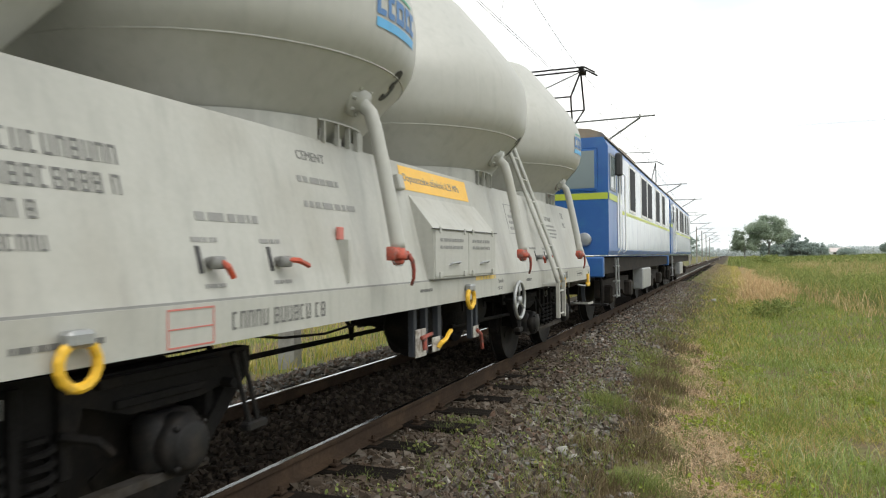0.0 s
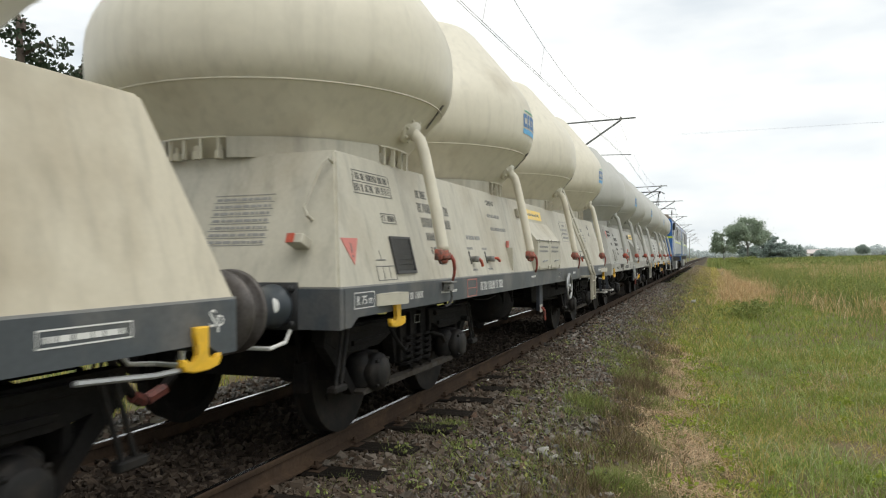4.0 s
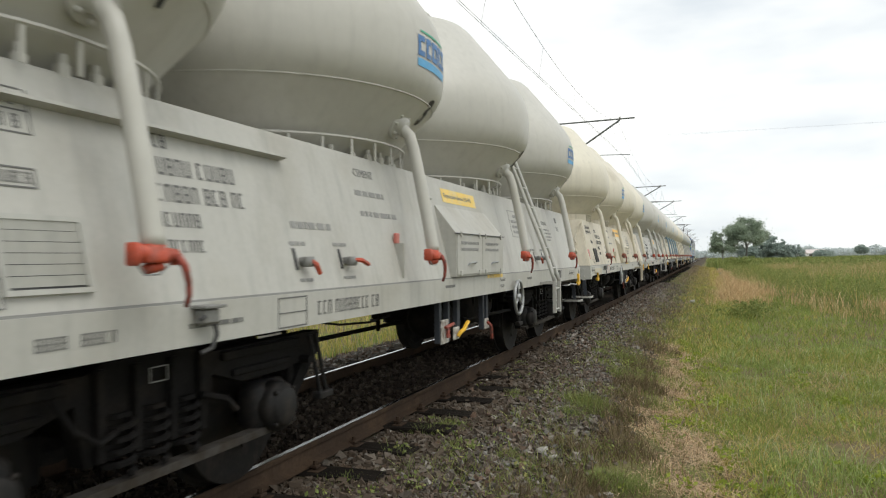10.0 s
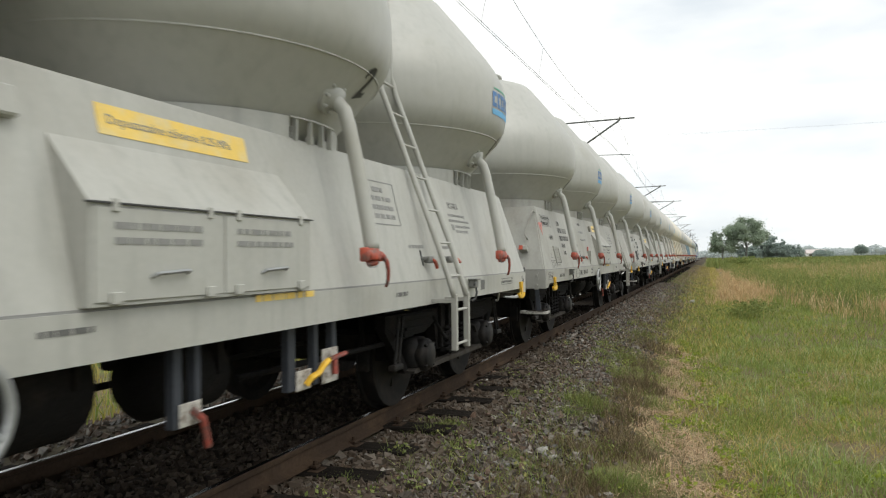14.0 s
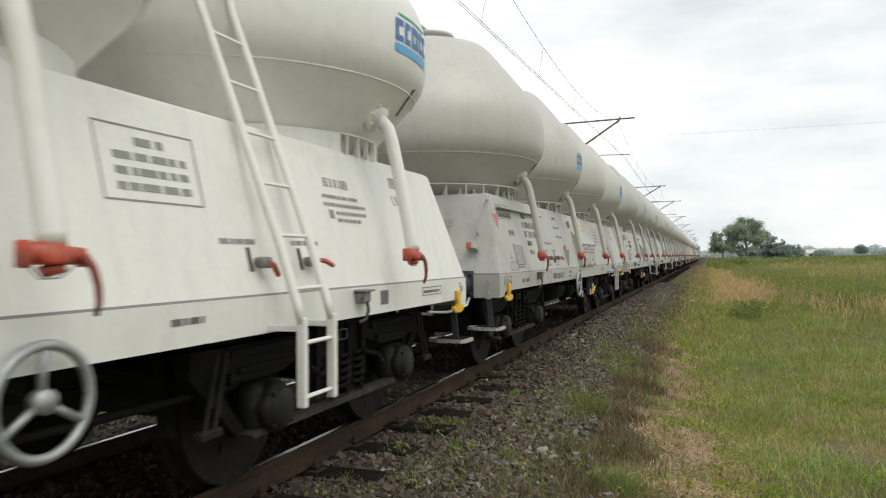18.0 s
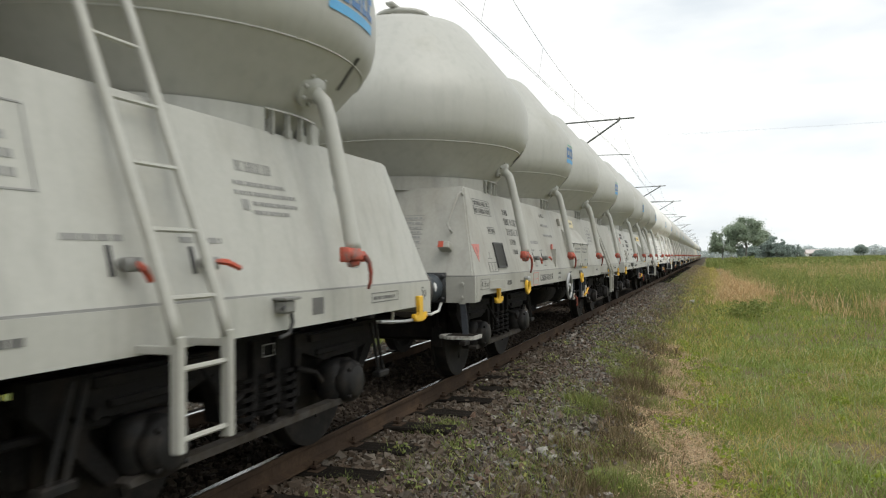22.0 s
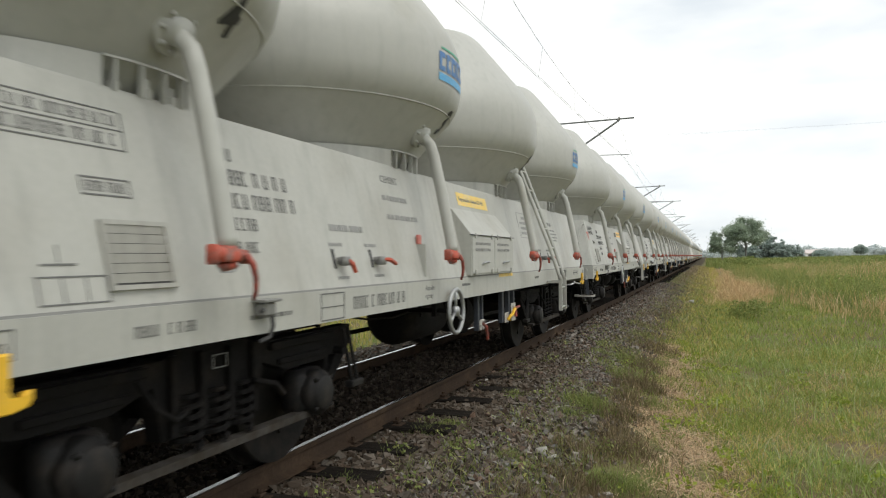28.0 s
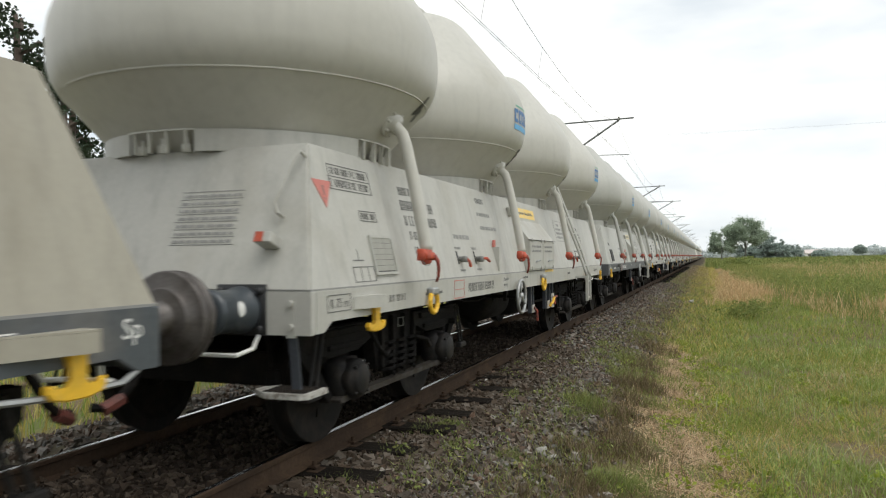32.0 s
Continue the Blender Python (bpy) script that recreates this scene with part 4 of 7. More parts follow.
    # brake change-over plates on hangers; on a turned wagon the gear runs the other way
    gear = (lambda v: 13.0 - v) if turned else (lambda v: v)
    for y, wide in ((6.72, 0.10),) if dark_type else ((6.12, 0.03), (6.26, 0.022), (7.09, 0.04), (7.37, 0.026), (7.60, 0.03)):
        bm = bmesh.new()
        y = gear(y)
        box(bm, 1.22, 1.27, y - wide, y + wide, 0.58, 0.975, 0.004)
        part("plate_hanger", bm, HANGER_PAINT, w)
    for y, wd, ht, zz in ((6.78, 0.15, 0.11, 0.62),) if dark_type else ((6.19, 0.15, 0.11, 0.64), (7.20, 0.17, 0.12, 0.635), (7.52, 0.20, 0.22, 0.68)):
        bm = bmesh.new()
        first, y = y < 7, gear(y)
        box(bm, 1.275, 1.285, y - wd / 2, y + wd / 2, zz - ht / 2, zz + ht / 2, 0.004)
        pl = part("change_over_plate", bm, PLATE_DIRTY, w, "dirty white change-over plate")
        bm = bmesh.new()
        if first:
            tube(bm, [(1.29, y, zz + 0.02), (1.32, y + 0.04, zz - 0.03), (1.32, y + 0.08, zz - 0.17)], 0.018, 6)
        elif wd < 0.18:
            tube(bm, [(1.30, y + 0.0, zz - 0.03), (1.32, y + 0.02, zz + 0.01), (1.33, y + 0.10, zz + 0.03), (1.33, y + 0.16, zz + 0.07), (1.33, y + 0.22, zz + 0.09)], 0.02, 6)
        else:
            tube(bm, [(1.30, y - 0.03, zz + 0.04), (1.32, y + 0.14, zz + 0.06)], 0.016, 6)
            tube(bm, [(1.30, y + 0.03, zz + 0.04), (1.31, y + 0.02, zz - 0.06)], 0.02, 6)
        part("change_over_lever", bm, YELLOW if wd < 0.18 and not first else RED_LEVER, pl)
    # air reservoirs, rods and a sagging cable
    for y0, y1, x, r, z in ((7.1, 7.95, 0.75, 0.24, 0.74),) if dark_type else ((4.92, 6.0, 0.75, 0.26, 0.80), (6.28, 6.95, 0.82, 0.20, 0.73)):
        bm = bmesh.new()
        y0, y1 = min(gear(y0), gear(y1)), max(gear(y0), gear(y1))
        lathe(bm, [(0.0, y0), (r * 0.7, y0 + 0.03), (r, y0 + 0.10), (r, y1 - 0.10), (r * 0.7, y1 - 0.03), (0.0, y1)], 20, Matrix.Translation((x, 0, z)) @ TO_Y)
        tank = part("air_reservoir", bm, BLACK_IRON, w, smooth=40)
        for y in (y0 + 0.2, y1 - 0.2):
            bm = bmesh.new()
            box(bm, x - r - 0.01, x + r + 0.01, y - 0.02, y + 0.02, z, 0.96)
            part("tank_strap", bm, BLACK_IRON, tank)
    part("brake_rod", tube(bmesh.new(), [(0.2, 3.1, 0.62), (0.2, 9.4, 0.62)], 0.022, 6), BLACK_IRON, w)
    part("brake_rod", tube(bmesh.new(), [(0.95, 7.0, 0.66), (0.95, 9.4, 0.62)], 0.022, 6), BLACK_IRON, w)
    part("brake_rod", tube(bmesh.new(), [(-0.6, 5.9, 0.70), (-0.6, 6.5, 0.70), (-0.6, 9.4, 0.62)], 0.022, 6), BLACK_IRON, w)
    part("brake_cable", tube(bmesh.new(), [(1.0, 3.5, 0.94), (1.0, 4.0, 0.87), (1.0, 4.5, 0.845), (0.95, 5.0, 0.86)], 0.009, 5), BLACK_IRON, w)
    if dark_type:
        bm = bmesh.new()
        box(bm, 1.0, 1.12, 6.3, 9.0, 0.70, 0.95, 0.01)
        part("longitudinal_beam", bm, BLACK_IRON, w)
    for u in (-1, 1):
        part("pipe_bend", tube(bmesh.new(), [(0.3, 6.14 + 0.12 * u, 0.95), (0.3, 6.14 + 0.10 * u, 0.80), (0.3, 6.14 + 0.02 * u, 0.72), (0.3, 6.14, 0.60)], 0.02, 6), BLACK_IRON, w)
    for y in (3.4, 9.2):
        bm = bmesh.new()
        tube(bm, [(-1.1, y, 0.7), (1.1, y, 0.7)], 0.03, 6)
        part("brake_shaft", bm, BLACK_IRON, w)
    bm = bmesh.new()
    box(bm, -0.3, 0.3, 7.2, 7.7, 0.62, 0.95, 0.02)
    part("brake_valve_box", bm, BLACK_IRON, w)
    if ladder:
        shape = ((1.56, 1.02), (1.53, 1.12), (1.43, 1.43), (1.23, 1.96), (1.03, 2.50), (0.90, 2.84), (0.86, 3.0), (0.84, 3.4), (0.80, 3.95))
        for y in (9.15, 9.47):
            bm = bmesh.new()
            box(bm, 1.535, 1.585, y - 0.02, y + 0.02, 0.58, 1.05, 0.005)
            box(bm, 1.36, 1.536, y - 0.012, y + 0.012, 0.975, 1.01, 0.003)
            part("ladder_foot", bm, LADDER_PAINT, w)
            bm = bmesh.new()
            tube(bm, [(x, y, z) for x, z in shape], 0.026, 8)
            part("ladder_stile", bm, LADDER_PAINT, w, smooth=50)
        for i in range(12):
            z = 0.63 + 0.285 * i
            x = float(np.interp(z, [q[1] for q in shape], [q[0] for q in shape]))
            bm = bmesh.new()
            tube(bm, [(x, 9.15, z), (x, 9.47, z)], 0.012, 6)
            part("ladder_rung", bm, LADDER_PAINT, w)
    for y in BOGIES:
        build_bogie(w, y)
    return w


def triangle(v0):
    bm = bmesh.new()
    m = on_side(0, SILL_TOP, 0.001)
    c = 0.345 if v0 < 0.3 else 0.49
    tri = ((c - 0.125, v0 + 0.19), (c, v0), (c + 0.125, v0 + 0.19))
    A = [bm.verts.new(m @ Vector((u, v, 0))) for u, v in tri]
    B = [bm.verts.new(m @ Vector((u, v, 0.003))) for u, v in tri]
    bm.faces.new(B), bm.faces.new(list(reversed(A)))
    for i in range(3):
        bm.faces.new((A[i], A[(i + 1) % 3], B[(i + 1) % 3], B[i]))
    return bm
BODY_PAINT, SILL_PAINT, SILO_PAINT, PIPE_PAINT, LADDER_PAINT, WHEEL_PAINT, SILL_INK = WHITE, WHITE, SILO_WHITE, SILO_WHITE, SILO_WHITE, STEEL, INK
ROLES = {"side_sill": "sill", "headstock": "sill", "headstock_plate": "sill", "step_strap": "sill", "silo": "silo", "weld_seam": "silo", "hatch": "silo", "foot_bolts": "silo", "foot_railing": "silo", "discharge_pipe": "pipe", "flange": "pipe", "valve": "valve", "yellow_placard": "placard",
         "ladder_stile": "ladder", "ladder_rung": "ladder", "ladder_foot": "ladder", "sill_lettering": "ink", "revision_frame": "frame",
         "body": "body", "cabinet": "body", "cabinet_door": "body", "door_latch": "body", "door_hinge": "body", "foot_plate": "body", "hook_guard": "body", "flag_post": "body", "bracket": "body", "lamp_bracket": "body", "grab_handle": "body", "drip_rail": "body", "vent_grille": "grille", "slat": "grille"}
LIVERIES = {
    "white": dict(body=WHITE, sill=WHITE, silo=SILO_BRIGHT, pipe=SILO_BRIGHT, ladder=WHITE),
    "off_white": dict(body=OFF_WHITE, sill=OFF_WHITE, silo=SILO_WHITE, pipe=SILO_WHITE, ladder=OFF_WHITE),
    "dull": dict(valve=RED_FADED, body=DULL, sill=DULL, silo=SILO_GREY, pipe=SILO_GREY, ladder=DULL),
    "pale": dict(body=PALE_PAINT, sill=PALE_PAINT, silo=SILO_PALE, pipe=SILO_PALE, ladder=PALE_PAINT),
    "grey": dict(valve=RED_FADED, body=GREY, sill=GREY, silo=SILO_GREY, pipe=SILO_GREY, ladder=GREY),
    "grey_dark": dict(valve=RED_FADED, body=GREY, sill=DARK_SILL, silo=SILO_GREY, pipe=SILO_GREY, ladder=GREY, ink=LIGHT_INK),
    "dull_dark": dict(valve=RED_FADED, body=TAN_GREY, sill=DARK_SILL, silo=SILO_GREY, pipe=SILO_GREY, ladder=TAN_GREY, ink=LIGHT_INK),
    "cream": dict(valve=RED_RUSTY, body=CREAM, sill=OFF_WHITE, silo=SILO_CREAM, pipe=SILO_CREAM, ladder=CREAM),
    "cream_white": dict(body=WHITE, sill=WHITE, silo=SILO_CREAM, pipe=SILO_CREAM, ladder=WHITE),
    "cream_dark": dict(valve=RED_RUSTY, body=CREAM_PALE, sill=DARK_SILL, silo=SILO_CREAM, pipe=SILO_CREAM, ladder=CREAM_PALE, ink=LIGHT_INK),
    "cream_blue": dict(valve=RED_FADED, body=CREAM, sill=DARK_SILL, silo=SILO_WHITE, pipe=PIPE_BLUE, ladder=CREAM, ink=LIGHT_INK),
}
LABELS = {
    "pale": "dusty white four-silo cement wagon with red valves, on the rails",
    "white": "white four-silo cement wagon with red valves, on the rails",
    "off_white": "off-white four-silo cement wagon with red valves, on the rails",
    "dull": "dull grey four-silo cement wagon with red valves, on the rails",
    "grey": "grey-white four-silo cement wagon with red valves",
    "grey_dark": "grey-white four-silo cement wagon with a dark grey sill",
    "dull_dark": "dusty tan-grey four-silo cement wagon with a dark grey sill",
    "cream": "dirty cream four-silo cement wagon with red valves, on the rails",
    "cream_white": "white four-silo cement wagon with cream silos and foot railings",
    "cream_dark": "dirty cream four-silo cement wagon with a dark grey sill",
    "cream_blue": "dirty cream four-silo cement wagon with blue pipes, dark sill",
}


def repaint(w, livery, placard):
    roles = dict(ink=INK, valve=RED, placard=placard)
    roles.update(LIVERIES[livery])
    # louvres take a darker paint than the body in place of their shade
    roles["grille"] = DULL if roles["body"] in (GREY, DULL) else GREY
    for o in w.children_recursive:
        mat = roles.get(ROLES.get(o.name.split(".")[0]))
        if mat is not None and o.type == "MESH" and o.material_slots[0].material is not GRILLE_DARK:
            o.material_slots[0].link = "OBJECT"
            o.material_slots[0].material = mat
    w["label"] = LABELS[livery]


PROTOS = [build_wagon(29, handwheel_y=7.8, low_sign=True, dark_grille=True, fold=False, big_placard=True, turned=True), build_wagon(22), build_wagon(3, fence=True, rail=True), build_wagon(21, low_sign=True, dark_grille=True),
          build_wagon(14, handwheel_y=7.7, sign=0.64, turned=True), build_wagon(10, sign=0.62), build_wagon(17, handwheel_y=7.88, rings=(2.14, 6.34, 10.2), big_placard=True, turned=True),
          build_wagon(27, low_sign=True, dark_grille=True, big_placard=True), build_wagon(13, low_sign=True, dark_grille=True, rings=(2.14, 6.34, 10.2)),
          build_wagon(9, handwheel_y=7.7, low_sign=True, dark_grille=True, fold=False, dark_type=True, turned=True), build_wagon(15, fence=True, big_placard=True), build_wagon(19, rings=(1.98, 6.34, 10.2)),
          build_wagon(20, handwheel_y=7.7, fence=True, rail=True, turned=True), build_wagon(26, handwheel_y=7.7, turned=True), build_wagon(9, handwheel_y=5.05, low_sign=True, dark_grille=True, fold=False, dark_type=True)]
# head of the train first: which build, which paint
TRAIN = [(6, "grey"), (5, "dull"), (9, "cream_dark"), (14, "cream_blue"), (0, "pale"), (7, "cream"), (12, "pale"), (3, "dull"), (1, "dull"), (1, "grey"), (13, "grey"), (2, "pale"),
         (4, "white"), (13, "grey"), (8, "dull"), (3, "grey"), (1, "grey"), (10, "grey"), (1, "grey"), (1, "grey"), (0, "grey"), (9, "grey_dark"), (11, "pale"), (14, "dull_dark")]
# lashing hook at the tail of each wagon: its place, and whether a hood covers it
HOOKS = [(0.58, 0), (0.38, 0), (0.90, 1), (0.86, 1), (0.72, 0), (0.92, 1), (0.43, 0), (0.95, 1), (0.62, 0), (0.43, 0), (0.45, 0), (0.37, 0), (0.57, 0), (0.33, 0), (0.86, 1), (0.43, 0), (0.90, 1), (0.45, 0), (0.5, 0), (0.47, 0), (0.62, 0), (0.42, 0), (0.90, 1), (0.45, 0)]
NOSE_HOODS = (2, 4, 23)
NOSE_STEPS = (0, 2, 4, 6, 10, 12, 13, 20, 21)


def hook_mesh():
    """A flat anchor-shaped hook, broad at its upper end."""
    half = [(0.046, 1.052), (0.046, 1.02), (0.032, 0.97), (0.030, 0.925), (0.050, 0.898), (0.090, 0.893), (0.108, 0.915), (0.132, 0.918), (0.135, 0.888), (0.115, 0.862), (0.05, 0.848)]
    bm = bmesh.new()
    prism(bm, half + [(-u, z) for u, z in reversed(half)], "x", 1.362, 1.392)
    bmesh.ops.bevel(bm, geom=[e for e in bm.edges if abs(e.verts[0].co.x - e.verts[1].co.x) < 1e-4 and e.verts[0].co.x > 1.38], offset=0.007, segments=1, affect="EDGES")
    return bm


def hood_mesh():
    """A sheet-metal hood that covers the hook's shank from behind."""
    bm = bmesh.new()
    prism(bm, [(1.36, -0.32), (1.455, -0.02), (1.455, 0.04), (1.36, 0.04)], "z", 1.098, 1.106)
    prism(bm, [(1.447, -0.02), (1.455, -0.02), (1.455, 0.04), (1.447, 0.04)], "z", 1.02, 1.097)
    prism(bm, [(1.36, -0.32), (1.366, -0.32), (1.455, -0.02), (1.447, -0.02)], "z", 1.02, 1.097)
    return bm


def hang_hooks(w, i):
    tail_y, hooded = HOOKS[i]
    for y, hood in ((tail_y, hooded), (NOSE - (0.46 if i in NOSE_HOODS else 0.30), i in NOSE_HOODS)):
        h = share(HOOK, pose(0, y, 0), w) if HOOK.parent else HOOK
        h.parent, h.matrix_basis = w, pose(0, y, 0)
        h["label"] = "yellow lashing hook"
        if hood:
            c = share(HOOD, Matrix.Identity(4), h) if HOOD.parent else HOOD
            c.parent = h
            c.material_slots[0].link = "OBJECT"
            c.material_slots[0].material = LIVERIES[TRAIN[i][1]]["body"]


HOOK, HOOD = part("lashing_hook", hook_mesh(), YELLOW), part("hook_hood", hood_mesh(), GREY)
WAGONS, used = [], set()
for kind, livery in TRAIN:
    WAGONS.append(copy_thing(PROTOS[kind], Matrix.Identity(4)) if kind in used else PROTOS[kind])
    used.add(kind)
for i, (w, (kind, livery)) in enumerate(zip(WAGONS, TRAIN)):
    repaint(w, livery, PLACARD if i in (0, 4, 5, 10, 12, 15, 18) else PALE_PLACARD if i in (14, 21) else FADED_PLACARD)
    bare = {"grey_dark": ("warning_triangle", "warning_stroke", "number_lettering", "load_table", "yellow_stencil"), "dull_dark": ("warning_triangle", "warning_stroke", "number_lettering", "load_table", "yellow_stencil"), "cream_dark": ("yellow_stencil",)}.get(livery, ())
    for o in [c for c in w.children_recursive if c.name.split(".")[0] in bare]:
        bpy.data.objects.remove(o)
    # each wagon has one step on this side, under its tail or its nose
    for o in [c for c in w.children if "end" in c]:
        if o["end"] == (0 if i in NOSE_STEPS else 1):
            for c in list(o.children) + [o]:
                bpy.data.objects.remove(c)
        else:
            del o["end"]
    hang_hooks(w, i)
# ---- ground and track ----


def ground_z(x, y=0.0):
    """The bed and its shoulders across the track."""
    pts = [(-400, -0.2), (-60, -0.5), (-12, -0.75), (-5, -0.7), (-2.7, -0.42), (-1.75, -0.215), (1.75, -0.215), (2.5, -0.40), (3.2, -0.50), (4.5, -0.55), (8, -0.5), (20, -0.35), (60, 0.0), (400, 0.4)]
    for (a, za), (b, zb) in zip(pts, pts[1:]):
        if x <= b:
            return za + (zb - za) * max(0.0, (x - a) / (b - a))
    return pts[-1][1]


SOIL = material("dry_soil_and_grass_roots", (0.15, 0.115, 0.068), 0.95, vary=0.3, scale=0.6, grain=14, second=(0.13, 0.15, 0.05), mask=(0.42, 0.58), bump=0.5, space="Object", spec=0.1)


def build_ground():
    xs = [-3000, -1200, -400, -150, -60, -30, -18, -12, -8, -6, -5, -4.2, -3.6, -3.1, -2.7, -2.3, -2.0, -1.75, -1.0, 0, 1.0, 1.75, 2.0, 2.25, 2.5, 2.85, 3.2, 3.6, 4.0, 4.5, 5.2, 6, 7, 8, 10, 13, 16, 20, 26, 35, 60, 150, 400, 1200, 3000]
    ys = [-2500, -900, -400, -150, -60, -25, -10, -4] + [i * 0.8 for i in range(-2, 40)] + [33, 36, 40, 45, 52, 60, 75, 95, 130, 180, 260, 400, 700, 1300, 3000]
    verts, faces = [], []
    for y in ys:
        for x in xs:
            near = 1.0 if abs(y) < 60 and abs(x) < 40 else 0.0
            z = ground_z(x, y) + near * 0.05 * noise.noise(Vector((x * 0.9, y * 0.9, 0))) * (1 if abs(x) > 2.2 else 0.15)
            verts.append((x, y, z))
    n = len(xs)
    for j in range(len(ys) - 1):
        for i in range(n - 1):
            faces.append((j * n + i, j * n + i + 1, (j + 1) * n + i + 1, (j + 1) * n + i))
    me = bpy.data.meshes.new("ground")
    me.from_pydata(verts, [], faces)
    for p in me.polygons:
        p.use_smooth = True
    me.materials.append(SOIL)
    return tagged(new("ground", me), "dry grassy ground beside the railway line", "ground", kind="structure")


build_ground()
RUST = material("rusty_rail_web", (0.05, 0.034, 0.024), 0.9, vary=0.25, scale=2, grain=40, second=(0.07, 0.046, 0.03), spec=0.1)
POLISHED = material("polished_rail_head", (0.5, 0.5, 0.49), 0.2, metal=1.0, vary=0.05, scale=2)
SLEEPER = material("weathered_tarred_sleeper_wood", (0.014, 0.012, 0.010), 0.95, vary=0.3, scale=3, grain=50, spec=0.05, second=(0.028, 0.023, 0.019), bump=0.5, by_piece=0.25, stretch=(0.6, 6, 6))


def build_rails():
    foot = [(-0.067, -0.159), (0.067, -0.159), (0.067, -0.148), (0.012, -0.128), (0.008, -0.045), (0.034, -0.03), (0.036, -0.006), (0.030, -0.002), (-0.030, -0.002), (-0.036, -0.006), (-0.034, -0.03), (-0.008, -0.045), (-0.012, -0.128), (-0.067, -0.148)]
    for s in (-1, 1):
        bm = bmesh.new()
        prism(bm, foot, "y", -400, 900, Matrix.Translation((s * 0.752, 0, 0)))
        rail = tagged(part("rail", bm, RUST), "rusty steel rail with a polished running surface", "rail", "rails of the line", "structure")
        bm = bmesh.new()
        box(bm, s * 0.752 - 0.022, s * 0.752 + 0.018, -400, 900, -0.002, 0.0)
        part("running_surface", bm, POLISHED, rail, "polished running surface")


build_rails()


def build_sleepers():
    rng = random.Random(5)
    bed = tagged(new("sleepers"), "dark weathered wooden sleepers under the rails", "sleeper", "", "structure")
    bm = bmesh.new()
    box(bm, -1.38, 1.38, -0.13, 0.13, -0.33, -0.15, 0.012)
    first = part("sleeper", bm, SLEEPER, bed)
    bm = bmesh.new()
    for s in (-1, 1):
        for d in (-1, 1):
            box(bm, s * 0.752 + d * 0.115 - 0.045, s * 0.752 + d * 0.115 + 0.045, -0.07, 0.07, -0.165, -0.145, 0.004)
            tube(bm, [(s * 0.752 + d * 0.10, 0, -0.15), (s * 0.752 + d * 0.10, 0, -0.085)], 0.018, 6)
            box(bm, s * 0.752 + d * 0.10 - 0.03, s * 0.752 + d * 0.10 + 0.03, -0.035, 0.035, -0.135, -0.115, 0.004)
    clips = part("rail_fastening", bm, RUST, first)
    y0 = 5.33 - 0.7 * 30
    k = 0
    for i in range(170):
        y = y0 + 0.7 * i
        m = pose(rng.uniform(-0.05, 0.05), y + rng.uniform(-0.03, 0.03), rng.uniform(-0.02, 0.01), 0, 0, rng.uniform(-1.2, 1.2))
        if i == 0:
            first.matrix_basis = m
            continue
        o = share(first, m)
        c = share(clips, Matrix.Identity(4), o)


build_sleepers()
# ---- the locomotive: two coupled blue units ----
LOCO_BLUE = material("blue_locomotive_paint", (0.032, 0.12, 0.36), 0.3, vary=0.12, scale=2, second=(0.04, 0.15, 0.36), mask=(0.5, 0.75))
# the pale sky mirrored in the glossy blue side is put into this colour
LOCO_SHEEN = material("sky_sheen_locomotive_paint", (0.60, 0.64, 0.69), 0.18, vary=0.10, scale=1.2, second=(0.42, 0.48, 0.56), mask=(0.5, 0.8), streak=0.15)
LOCO_STRIPE = material("yellow_green_stripe_paint", (0.48, 0.56, 0.06), 0.4, vary=0.1, scale=3)
LOCO_ROOF = material("dusty_brown_roof", (0.27, 0.22, 0.16), 0.85, vary=0.25, scale=2, second=(0.17, 0.15, 0.13))
GLASS = material("dark_window_glass", (0.012, 0.014, 0.018), 0.45, vary=0.05, spec=0.02)
# part of the mirrored sky is put into this glass as a pale tint
PANE = material("sky_reflecting_windscreen", (0.22, 0.27, 0.28), 0.05, vary=0.05)
LOCO_LEN = 14.95


